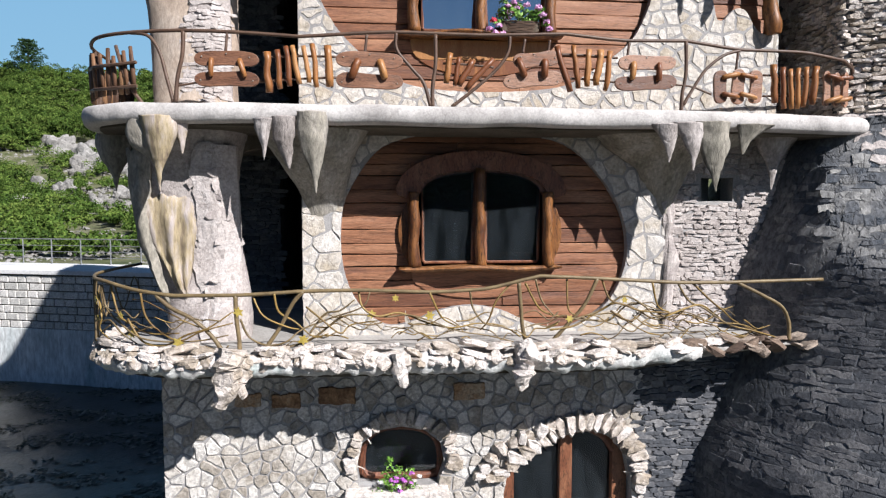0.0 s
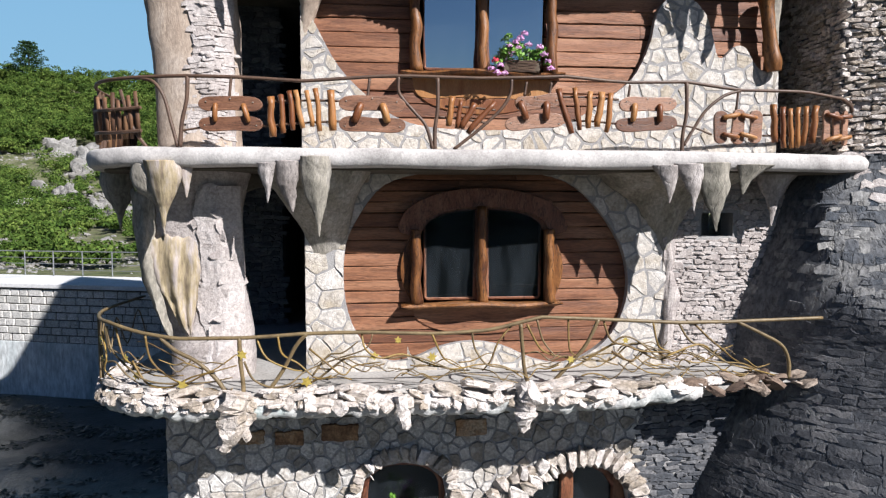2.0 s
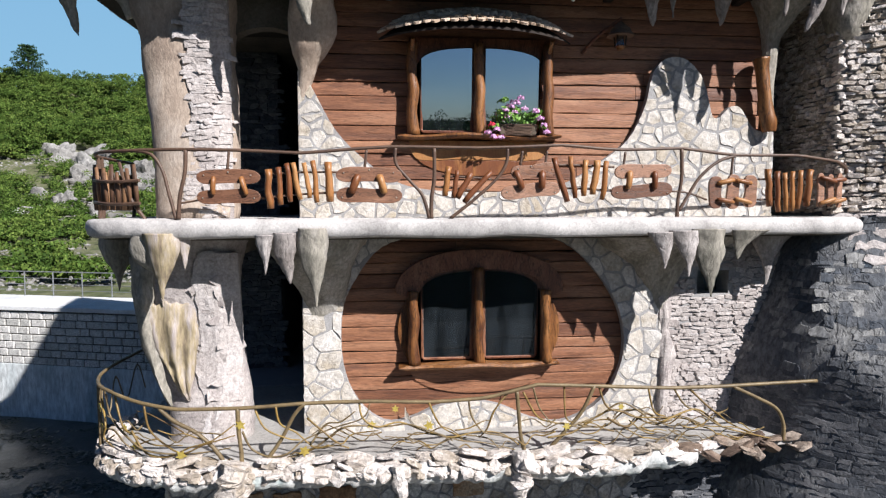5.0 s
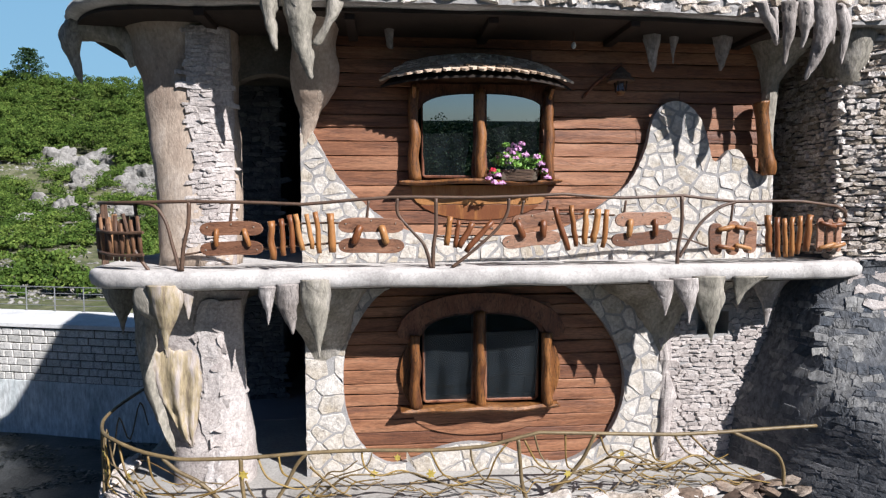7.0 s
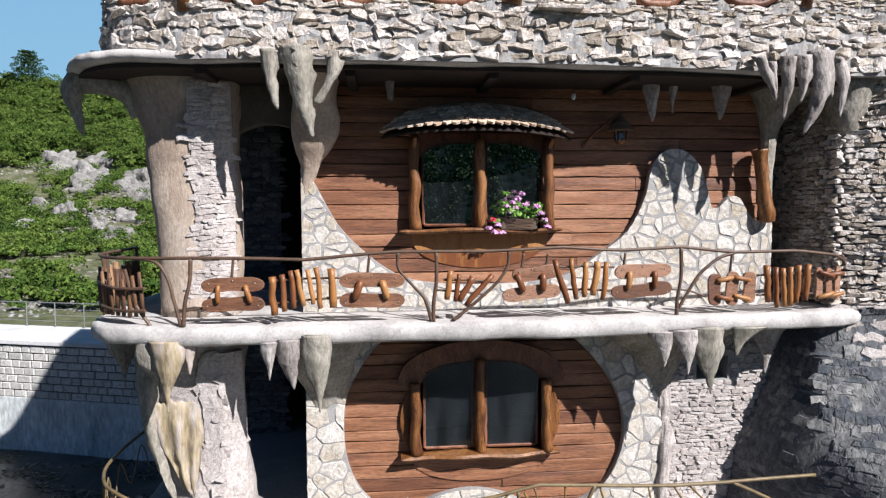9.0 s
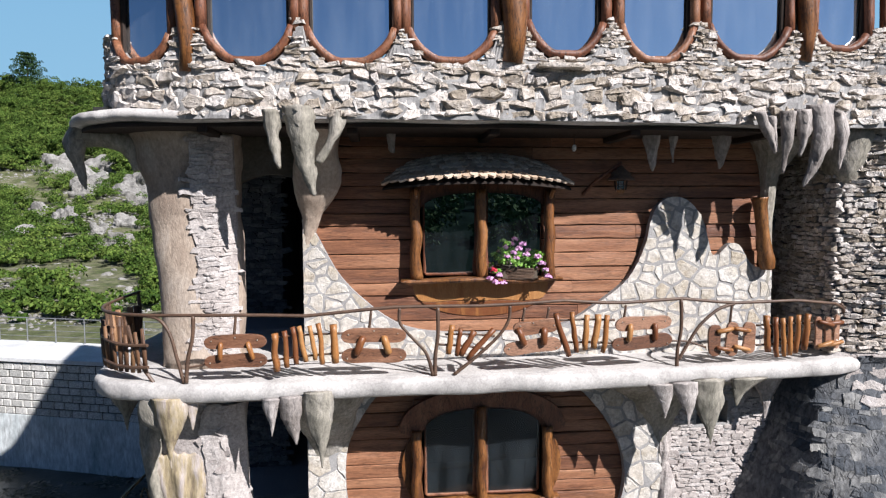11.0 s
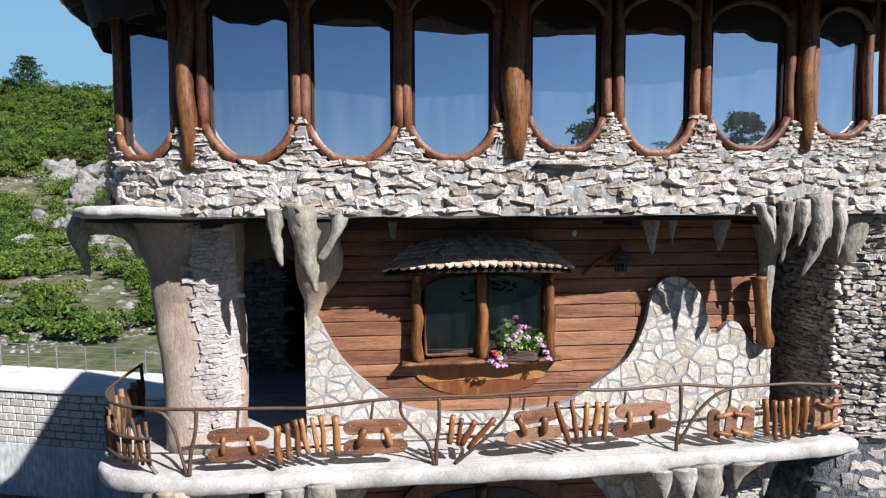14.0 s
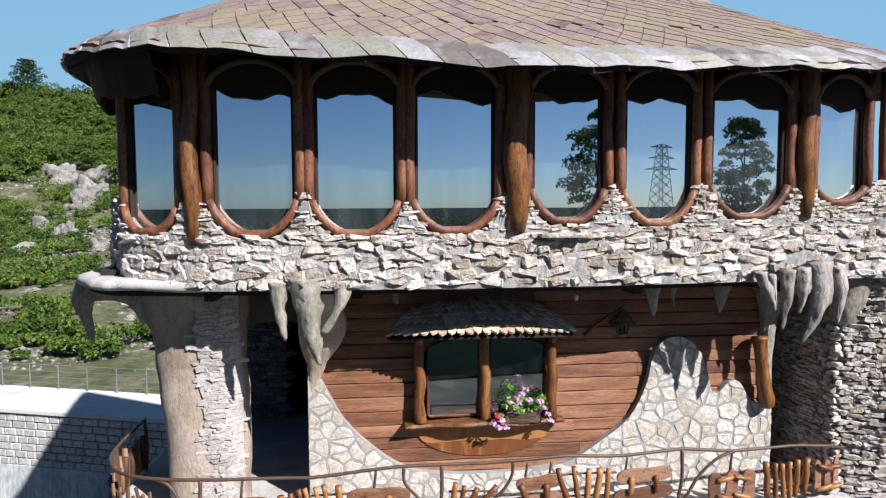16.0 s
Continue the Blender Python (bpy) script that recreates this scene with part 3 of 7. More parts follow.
def scree():
    """Small loose stones strewn over the open slope."""
    rng = np.random.default_rng(33)
    bm = bmesh.new()
    bmesh.ops.create_icosphere(bm, subdivisions=1, radius=1)
    base = np.array([v.co[:] for v in bm.verts])
    tri = np.array([[v.index for v in f.verts] for f in bm.faces])
    bm.free()
    vs, fs = [], []
    for i in range(6500):
        y = 34 + 92 * rng.random()
        x = y * rng.uniform(-0.82, -0.38)
        if noise.noise(Vector((x * 0.09, y * 0.09, 12))) < -0.05:
            continue
        r = rng.uniform(0.05, 0.26) * (0.3 + y / 90)
        p = base * (1 + 0.35 * rng.normal(size=(len(base), 1))) * np.array([r, r, r * 0.6]) + np.array([x, y, rise(x, y) + r * 0.1])
        fs.append(tri + len(vs) * len(base))
        vs.append(p)
    me = bpy.data.meshes.new("scree")
    me.from_pydata(np.concatenate(vs).tolist(), [], np.concatenate(fs).tolist())
    me.materials.append(M_ROCK)
    tagged(new("scree", me), "loose pale limestone rubble on the slope", "scree", kind="stuff")


scree()


def lone_pine():
    y = 178
    x = -0.645 * y
    z = rise(x, y) + 1.4
    ob = thing("pine_tree", "tall lone pine standing above the wooded crest", "tree", m=Matrix.Translation((x, y, 0)))
    bm = bmesh.new()
    tube(bm, [(0, 0, z - 4), (0.1, 0, z + 5), (0, 0.1, z + 10)], [0.3, 0.24, 0.06], 7)
    part("trunk", bm, M_TRUNK, ob)
    rng = np.random.default_rng(12)
    blobs = []
    for k in range(9):
        t = k / 8
        w = 4.7 * math.sin(math.pi * (0.34 + 0.58 * t)) ** 0.8 * (1 - 0.3 * (k % 2)) + 0.3
        for j in range(9):
            a = j * 0.7 + k * 1.9
            for f in (0.35, 0.65, 1.0):
                d = w * f * rng.uniform(0.8, 1.05)
                blobs.append((math.cos(a) * d, math.sin(a) * d, z + 3.2 + 7.4 * t - 0.5 * f * (1 - t), 0.5 + 0.25 * (1 - t)))
    c = quads_object("crown", [leaf_cloud(blobs, 24, 0.22, rng)], M_PINE)
    c.parent = ob


lone_pine()

# ---- quay wall with its walkway and rail ----
QUAY = pose(-12.5, 25.2, 0, 0, 0, -11.3)


def quay():
    q = thing("quay_wall", "pale stone block retaining wall over a stained concrete foot", "retaining wall", kind="structure", m=QUAY)
    bm = bmesh.new()
    box(bm, (-30, 0.0, -3.2), (22, 2.9, -0.12), 0.03)
    part("concrete_foot", bm, M_QUAY, q, "grey concrete foot stained at the waterline")
    bm = bmesh.new()
    box(bm, (-30, 0.06, -0.12), (22, 2.85, 2.16))
    part("backing", bm, M_DARKCEMENT, q)
    bm = bmesh.new()
    box(bm, (-30, -0.08, 2.16), (22, 3.0, 2.34), 0.03)
    part("coping", bm, M_COPING, q, "pale concrete coping and walkway")
    rng = random.Random(6)
    kinds = []
    for w in (0.42, 0.52, 0.62, 0.72):
        for j in range(3):
            b = bmesh.new()
            x, z = w / 2 - 0.018, 0.142
            f = [(-x, -z), (x, -z), (x, z), (-x, z)]
            rows = [[b.verts.new((px * g + rng.uniform(-.006, .006), y, pz * g + rng.uniform(-.006, .006))) for px, pz in f] for y, g in ((0.1, 1), (0.0, 1), (-0.04, 0.86))]
            for p, s in zip(rows, rows[1:]):
                for i in range(4):
                    b.faces.new((p[i], p[(i + 1) % 4], s[(i + 1) % 4], s[i]))
            b.faces.new(rows[-1])
            kinds.append((w, finish("block", b, M_BLOCK)))
    for c in range(7):
        x = -10.5 - rng.random() * 0.4
        while x < 6:
            w, me = rng.choice(kinds)
            o = new("block", me)
            o.parent = q
            o.location = (x + w / 2, 0.05 + rng.uniform(-0.015, 0.015), 0.04 + c * 0.318)
            x += w
    r = thing("quay_railing", "galvanised steel railing along the quay walkway", "railing", m=QUAY)
    for i in range(16):
        bm = bmesh.new()
        tube(bm, [(-14 + i * 1.55, 2.8, 2.34), (-14 + i * 1.55, 2.8, 3.5)], 0.028, 6)
        part("post", bm, M_STEEL, r)
    for z in (2.62, 2.9, 3.18, 3.48):
        bm = bmesh.new()
        tube(bm, [(-14.2, 2.8, z), (10, 2.8, z)], 0.014 if z < 3.4 else 0.026, 6)
        part("bar", bm, M_STEEL, r)


quay()


def drift():
    """Leaves and scum drifted together on the dark water."""
    rng = np.random.default_rng(23)
    n = 24000
    x, y = rng.uniform(-26, -7, n), rng.uniform(12, 27, n)
    keep = np.array([noise.noise(Vector((a * 0.35, b * 0.9, 2))) + 0.5 * noise.noise(Vector((a * 1.3, b * 2.5, 6))) > 0.02 for a, b in zip(x, y)])
    x, y = x[keep], y[keep]
    n = len(x)
    a = rng.uniform(0, 6.28, n)
    s = rng.uniform(0.04, 0.13, n)
    z = np.array([bed(p, q) for p, q in zip(x, y)]) + rng.uniform(0.01, 0.04, n)
    c, d = np.cos(a) * s, np.sin(a) * s
    t = rng.uniform(-0.03, 0.03, n)
    q = np.stack([np.stack([x - c, y - d, z - t], 1), np.stack([x + d * 0.5, y - c * 0.5, z], 1), np.stack([x + c, y + d, z + t], 1), np.stack([x - d * 0.5, y + c * 0.5, z], 1)], 1).reshape(-1, 3)
    tagged(quads_object("drifted_leaves", [q], M_LITTER), "dark drifted leaves lying on the wet stream bed", "leaves", kind="stuff")


drift()

# ---- plan curves of the house: (x, y) along the front ----
RAIL_UP = [(-5.15, 1.6), (-5.12, 0.5), (-5.0, -0.2), (-4.55, -0.78), (-3.55, -1.07), (-2.0, -1.07), (-0.2, -1.04), (1.6, -1.02), (3.4, -0.9), (5.0, -0.78), (5.9, -0.66), (6.28, -0.5)]
SLAB_UP = [(-5.22, 3.0), (-5.24, 0.8), (-5.12, -0.2), (-4.72, -0.85), (-3.7, -1.17), (-2.0, -1.2), (-0.2, -1.17), (1.6, -1.18), (3.4, -1.06), (5.0, -0.92), (6.1, -0.76), (6.9, -0.5)]
SLAB_TOP = [(-5.5, 3.0), (-5.5, 0.6), (-5.35, -0.2), (-4.75, -0.92), (-3.9, -1.15), (-3.2, -1.16), (-2.4, -1.24), (0.9, -1.28), (3.0, -1.18), (5.2, -0.98), (6.2, -0.7), (6.9, -0.42)]
BAND = [(-5.0, 3.0), (-5.02, 0.7), (-4.88, 0.0), (-4.45, -0.72), (-3.6, -1.1), (-2.4, -1.26), (0.9, -1.3), (3.0, -1.2), (5.2, -1.0), (6.2, -0.86), (7.0, -0.98), (7.7, -1.08), (8.5, -0.8)]
SLAB_LOW = [(-5.1, 2.5), (-5.1, 0.6), (-4.98, -0.3), (-4.5, -0.98), (-3.6, -1.32), (-2.0, -1.4), (0.9, -1.45), (2.3, -1.45), (3.5, -1.35), (4.6, -1.2), (5.6, -1.1)]
RAIL_LOW = [(-5.15, 1.8), (-5.2, 0.7), (-5.1, -0.1), (-4.7, -0.75), (-3.8, -1.15), (-2.8, -1.22), (-0.3, -1.24), (1.0, -1.26), (2.3, -1.26), (3.4, -1.2), (4.6, -1.13), (5.45, -1.1)]


def plan(curve, n=6):
    return [(p.x, p.y) for p in catmull([(x, y, 0) for x, y in curve], n)]


def depth_of(curve):
    """y of a plan curve at x, on its front."""
    pts = [p for p in plan(curve, 8) if p[1] < 0.3]
    pts.sort()
    return lambda x: line(pts, x)


def slab(name, curve, back, z_profile, mat, parent, bumpy, right=6.9):
    """A plate with a rounded, uneven rim; z_profile is (z, inset) from below to above."""
    front = plan(curve, 26)
    rings = []
    for z, inset in z_profile:
        ring = []
        for i, (x, y) in enumerate(front):
            a, b = front[max(i - 1, 0)], front[min(i + 1, len(front) - 1)]
            d = Vector((b[0] - a[0], b[1] - a[1], 0)).normalized()
            n = Vector((d.y, -d.x, 0))
            w = bumpy * (noise.noise(Vector((x * 1.6, y * 1.6, z * 2))) + 0.5 * noise.noise(Vector((x * 5, y * 5, z * 4))))
            zz = z + bumpy * 0.7 * noise.noise(Vector((x * 1.3, y * 1.3, 4)))
            ring.append(Vector((x, y, zz)) - n * (inset + w))
        ring += [Vector((right, back, z)), Vector((front[0][0], back, z))]
        rings.append(ring)
    bm = bmesh.new()
    loft(bm, rings)
    bmesh.ops.recalc_face_normals(bm, faces=bm.faces[:])
    ob = part(name, bm, mat, parent)
    for p in ob.data.polygons:
        p.use_smooth = len(p.vertices) == 4
    return ob


def pier(levels, seed, lump_amount=0.05, seg=28, power=2.6):
    """A sculpted pillar through levels of (z, x0, x1, y0, y1)."""
    bm = bmesh.new()
    rings = []
    pts = catmull([(a[0], a[1], a[2]) for a in levels], 5)
    ys = catmull([(a[3], a[4], 0) for a in levels], 5)
    for p, q in zip(pts, ys):
        z, x0, x1 = p
        cx, cy, rx, ry = (x0 + x1) / 2, (q.x + q.y) / 2, (x1 - x0) / 2, (q.y - q.x) / 2
        ring = []
        for i in range(seg):
            t = 2 * math.pi * i / seg
            c, s = math.cos(t), math.sin(t)
            k = (abs(c) ** power + abs(s) ** power) ** (-1 / power)
            ring.append((cx + rx * c * k, cy + ry * s * k, z))
        rings.append(ring)
    loft(bm, rings)
    bmesh.ops.recalc_face_normals(bm, faces=bm.faces[:])
    rough(bm, lump_amount, 2.2, lump_amount * 0.4, 9, seed)
    return bm


def fang(pts, radii, seed, flat=0.75, seg=12):
    """A hanging leaf-like drip of cement with a keel, tapering to a point."""
    bm = bmesh.new()
    p = catmull(pts, 6)
    k = len(p)
    rings = []
    turn = 0.5 * noise.noise(Vector((seed * 1.7, 0, 0)))
    for i, q in enumerate(p):
        x = i / (k - 1) * (len(radii) - 1)
        j = min(int(x), len(radii) - 2)
        r = radii[j] + (radii[j + 1] - radii[j]) * (x - j)
        t = i / (k - 1)
        r *= (1 - 0.1 * max(0.0, math.sin(math.pi * (t - 0.4) / 0.6)) if t > 0.4 else 1) * (1 + 0.14 * noise.noise(Vector((seed * 3.3, q.z * 6, 0))))
        ring = []
        for s in range(seg):
            a = 2 * math.pi * s / seg
            c, d = math.cos(a), math.sin(a)
            keel = (abs(c) ** 1.05 + abs(d) ** 1.05) ** (-1 / 1.05)
            u, v = r * c * keel, r * d * keel * flat
            wob = 1 + 0.3 * noise.noise(Vector((c * 1.5, d * 1.5, q.z * 4 + seed)))
            ring.append((q.x + (u * math.cos(turn) - v * math.sin(turn)) * wob, q.y + (u * math.sin(turn) + v * math.cos(turn)) * wob, q.z + 0.01 * d))
        rings.append(ring)
    loft(bm, rings)
    bmesh.ops.recalc_face_normals(bm, faces=bm.faces[:])
    rough(bm, 0.022, 7, 0.014, 16, seed)
    return bm


# ---- slabs and soffits ----
upper_balcony = thing("upper_balcony", "pale rough-plastered balcony slab with hanging cement fangs", "balcony", kind="structure")
slab("slab", SLAB_UP, 3.0, [(5.98, 0.3), (5.985, 0.07), (6.02, 0.015), (6.12, 0.0), (6.19, 0.008), (6.225, 0.03), (6.24, 0.09)], M_SLAB, upper_balcony, 0.035)
top_overhang = thing("top_overhang", "rough plastered overhang below the window storey with cement fangs", "overhang", kind="structure")
slab("slab", SLAB_TOP, 3.0, [(9.69, 0.5), (9.72, 0.12), (9.75, 0.02), (9.8, 0.0), (9.86, 0.03), (9.89, 0.14)], M_SLAB, top_overhang, 0.04)
lower_terrace = thing("lower_terrace", "cracked pale terrace slab with a rim of rough broken stones", "terrace", kind="structure")
slab("slab", SLAB_LOW, 3.0, [(2.62, 0.45), (2.63, 0.22), (2.67, 0.12), (2.74, 0.1), (2.84, 0.12), (2.9, 0.16), (2.93, 0.25)], M_TERRACE, lower_terrace, 0.05, 5.6)

# ---- soffits ----


def soffit(curve, z, inset, mat, parent, label, right=6.6):
    pts = [(x, y) for x, y in plan(curve, 6)]
    ring = []
    for i, (x, y) in enumerate(pts):
        a, b = pts[max(i - 1, 0)], pts[min(i + 1, len(pts) - 1)]
        d = Vector((b[0] - a[0], b[1] - a[1], 0)).normalized()
        ring.append((x - d.y * inset, y + d.x * inset))
    ring += [(right, 2.9), (pts[0][0] + inset, 2.9)]
    bm = bmesh.new()
    loft(bm, [[(x, y, z) for x, y in ring], [(x, y, z + 0.05) for x, y in ring]])
    bmesh.ops.recalc_face_normals(bm, faces=bm.faces[:])
    part("soffit", bm, mat, parent, label)


soffit(SLAB_UP, 5.955, 0.2, M_DARKCEMENT, upper_balcony, "dark cement soffit with shade in its colour")
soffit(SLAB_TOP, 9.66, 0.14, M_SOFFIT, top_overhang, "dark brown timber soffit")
soffit(SLAB_LOW, 2.57, 0.3, M_DARKCEMENT, lower_terrace, "dark cement soffit with shade in its colour", 5.4)

# ---- wall facings ----
EDGE_UP = [(-2.08, 8.42), (-1.93, 8.15), (-1.6, 7.55), (-1.17, 7.11), (-0.78, 6.83), (-0.43, 6.7), (0.1, 6.64), (0.7, 6.63), (1.3, 6.66), (1.91, 6.76), (2.47, 7.09), (2.93, 7.46), (3.2, 7.99), (3.3, 8.44), (3.46, 8.67), (3.68, 8.74), (3.9, 8.67), (4.12, 8.42), (4.24, 8.06), (4.3, 7.83), (4.4, 7.8), (4.5, 7.9), (4.62, 7.99), (4.78, 7.95), (4.95, 7.68), (5.1, 7.6), (5.33, 7.59)]
face_up = [(-2.15, 6.2), (-2.15, 8.42)] + [(p.x, p.y) for p in catmull([(a, b, 0) for a, b in EDGE_UP], 4)] + [(5.33, 6.2)]
OVAL = [(0.4, 6.03), (-0.24, 5.99), (-0.93, 5.79), (-1.36, 5.25), (-1.54, 4.76), (-1.53, 3.98), (-1.3, 3.4), (-0.9, 3.08), (-0.5, 3.12), (-0.1, 3.28), (0.4, 3.36), (0.9, 3.28), (1.4, 3.06), (1.9, 2.99), (2.4, 3.2), (2.72, 3.55), (2.91, 4.1), (2.83, 4.74), (2.46, 5.36), (1.89, 5.86), (1.0, 6.02)]
oval = [(p.x, p.y) for p in catmull([(a, b, 0) for a, b in OVAL], 4, True)]
half = 4 * 10
face_low_l = [(0.4, 6.04), (-2.13, 6.04), (-2.13, 2.9), (0.4, 2.9)] + list(reversed(oval[1:half + 1]))
face_low_r = [(0.4, 2.9), (3.62, 2.9), (3.62, 6.04), (0.4, 6.04)] + list(reversed(oval[half:]))
face_ground = [(-4.15, -0.3), (-4.15, 2.66), (4.95, 2.66), (4.95, -0.3), (2.99, -0.3), (2.97, 0.5), (2.88, 0.95), (2.66, 1.25), (2.34, 1.4), (1.98, 1.36), (1.6, 1.2), (1.25, 0.97), (0.98, 0.75), (0.92, 0.4), (0.92, -0.3),
               (-0.64, -0.3), (-0.64, 0.62), (-0.1, 0.64), (0.0, 0.95), (-0.06, 1.28), (-0.3, 1.48), (-0.66, 1.55), (-1.0, 1.5), (-1.25, 1.32), (-1.34, 0.95), (-1.3, 0.66), (-0.66, 0.62), (-0.66, -0.3)]

wall_upper = thing("wall_upper", "white flagstone facing sweeping round a red-brown board wall", "wall", kind="structure")
bm = bmesh.new()
prism(bm, face_up, -0.05, 0.07)
part("facing", bm, M_MORTAR, wall_upper)
wall_lower = thing("wall_lower", "white flagstone facing round an oval of red-brown boards", "wall", kind="structure")
for f in (face_low_l, face_low_r):
    bm = bmesh.new()
    prism(bm, f, -0.05, 0.07)
    part("facing", bm, M_MORTAR, wall_lower)
wall_ground = thing("wall_ground", "grey rubble stone ground-floor wall with arched openings", "wall", kind="structure")
bm = bmesh.new()
prism(bm, face_ground, -0.25, 0.12)
part("facing", bm, M_MORTAR, wall_ground)
bm = bmesh.new()
box(bm, (-4.15, -0.25, -2.6), (4.95, 0.2, -0.3))
part("footing", bm, M_MORTAR, wall_ground)


def boards(parent, x0, x1, z0, z1, hole, seed, height=0.2):
    """Hand-hewn horizontal boards with a hole for the window."""
    rng = random.Random(seed)
    z = z0
    while z < z1:
        h = height * rng.uniform(0.85, 1.15)
        a, b, c, d = hole
        spans = [(x0, x1)] if z + h < c + 0.02 or z > d else [(x0, a), (b, x1)]
        for s0, s1 in spans:
            if s1 - s0 > 3.4:
                m = rng.uniform(0.4, 0.6) * (s1 - s0) + s0
                cuts = [(s0, m), (m + 0.006, s1)]
            else:
                cuts = [(s0, s1)]
            for p, q in cuts:
                bm = bmesh.new()
                n = max(2, int((q - p) / 0.2))
                off = rng.uniform(0, 50)
                y = 0.08 - rng.uniform(0, 0.03)
                tip = rng.uniform(-0.008, 0.012)
                rows = []
                for i in range(n + 1):
                    x = p + (q - p) * i / n
                    lo = z + 0.003 + 0.015 * (noise.noise(Vector((x * 2.2, off, 0))) + 0.1)
                    hi = z + h - 0.004 + 0.012 * noise.noise(Vector((x * 2.2, off + 9, 0)))
                    rows.append([Vector((x, y + 0.04, lo)), Vector((x, y + 0.01, lo)), Vector((x, y, lo + 0.01)), Vector((x, y + 0.006 * noise.noise(Vector((x * 3, off, 6))), (lo + hi) / 2)), Vector((x, y + tip + 0.008 * noise.noise(Vector((x * 3, off, 4))), hi - 0.012)), Vector((x, y + tip + 0.012, hi)), Vector((x, y + 0.04, hi))])
                loft(bm, rows)
                bmesh.ops.recalc_face_normals(bm, faces=bm.faces[:])
                part("board", bm, M_BOARD, parent)
        z += h


WIN_UP = (-0.42, 1.55, 7.5, 8.85)
WIN_LOW = (-0.42, 1.58, 3.98, 5.4)
boards(wall_upper, -2.12, 5.3, 6.45, 9.7, WIN_UP, 3)
boards(wall_lower, -1.75, 3.05, 2.95, 6.0, WIN_LOW, 4, 0.19)

# ---- rooms behind the glass ----


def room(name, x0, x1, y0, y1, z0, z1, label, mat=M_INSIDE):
    """A closed room, open to the front, dim through its near-black colour."""
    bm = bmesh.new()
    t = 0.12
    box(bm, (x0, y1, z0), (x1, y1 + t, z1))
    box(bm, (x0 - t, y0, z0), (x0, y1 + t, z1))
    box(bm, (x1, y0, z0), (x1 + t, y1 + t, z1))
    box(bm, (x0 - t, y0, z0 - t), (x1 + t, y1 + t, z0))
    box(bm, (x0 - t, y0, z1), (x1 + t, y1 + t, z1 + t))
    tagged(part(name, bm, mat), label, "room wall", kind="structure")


room("wall_room_upper", -1.9, 5.1, 0.13, 3.6, 6.36, 9.5, "plain near-black walls of the middle room, dimness in the colour")
room("wall_room_lower", -1.9, 3.4, 0.13, 3.6, 3.06, 5.8, "plain near-black walls of the lower room, dimness in the colour")
room("wall_room_ground", -3.9, 4.7, 0.25, 3.6, -2.3, 2.4, "plain near-black walls of the ground-floor room, dimness in the colour")

# ---- tower at the end of the front ----
TOWER = [(-3.0, 9.6, 1.4, 6.2), (1.0, 9.3, 1.3, 5.5), (2.0, 9.2, 1.3, 5.0), (2.6, 9.1, 1.3, 4.58), (3.8, 8.9, 1.3, 4.2), (4.6, 8.5, 1.2, 3.55), (5.3, 8.1, 1.05, 2.9), (5.9, 7.65, 0.95, 2.2), (6.4, 7.5, 0.95, 1.98), (10.0, 7.5, 0.95, 1.95)]


def tower_at(a, z):
    """Place, tangent and normal on the tower; a is the arc in metres from its leftmost side, on a 3 m radius."""
    for (z0, *p), (z1, *q) in zip(TOWER, TOWER[1:]):
        if z <= z1:
            break
    t = max(0, min(1, (z - z0) / (z1 - z0)))
    cx, cy, r = (u + (v - u) * t for u, v in zip(p, q))
    ang = math.pi + a / 3.0
    n = Vector((math.cos(ang), math.sin(ang), 0))
    slope = ((q[2] - p[2]) - (q[0] - p[0]) * n.x * -1) / (z1 - z0)
    # left flank and front flatten to a rounded corner higher up
    th = a / 3.0
    corner = radians(47 if z > 6.2 else 36)
    mix = max(0.0, min(1.0, (z - 4.0) / 1.2)) * 0.85
    if 0 <= th < math.pi / 2:
        h, m = (corner / 2, corner / 2) if th < corner else ((math.pi / 2 - corner) / 2, (math.pi / 2 + corner) / 2)
        r *= 1 + mix * (math.cos(h) / math.cos(th - m) - 1)
    # above the balcony the flank runs straight back into the alcove
    back = th - 2 * math.pi if th > math.pi else th
    if -0.95 < back < corner:
        deep = max(0.0, min(1.0, (z - 5.9) / 0.6))
        r += deep * (1.42 / math.cos(back) - r)
    w = 0.08 * noise.noise(Vector((ang * 3, z * 0.9, 0)))
    return Vector((cx, cy, z)) + n * (r + w), Vector((-math.sin(ang), math.cos(ang), 0)), n


tower = thing("wall_tower", "round tower of dry-laid grey and white ledge stone", "tower wall", kind="structure")
bm = bmesh.new()
rings = []
for i in range(61):
    z = -3.0 + 12.95 * i / 60
    ring = []
    for j in range(72):
        p, tan, nor = tower_at(6 * math.pi * j / 72, z)
        ring.append(p)
    rings.append(ring)
loft(bm, rings)
bmesh.ops.recalc_face_normals(bm, faces=bm.faces[:])
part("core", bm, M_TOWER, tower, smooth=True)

# recessed wall between the board wall and the tower
wall_recess = thing("wall_recess", "coursed rubble wall set back beside the tower with a small vent hole", "wall", kind="structure")
bm = bmesh.new()
box(bm, (3.6, 0.12, 2.6), (4.2, 0.5, 6.0))
box(bm, (4.74, 0.12, 2.6), (6.2, 0.5, 6.0))
box(bm, (4.2, 0.12, 5.36), (4.74, 0.5, 6.0))
box(bm, (4.2, 0.12, 2.6), (4.74, 0.5, 4.98))
box(bm, (4.2, 0.9, 4.9), (4.74, 1.0, 5.4))
part("backing", bm, M_MORTAR, wall_recess)
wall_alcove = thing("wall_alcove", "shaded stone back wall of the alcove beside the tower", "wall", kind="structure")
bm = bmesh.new()
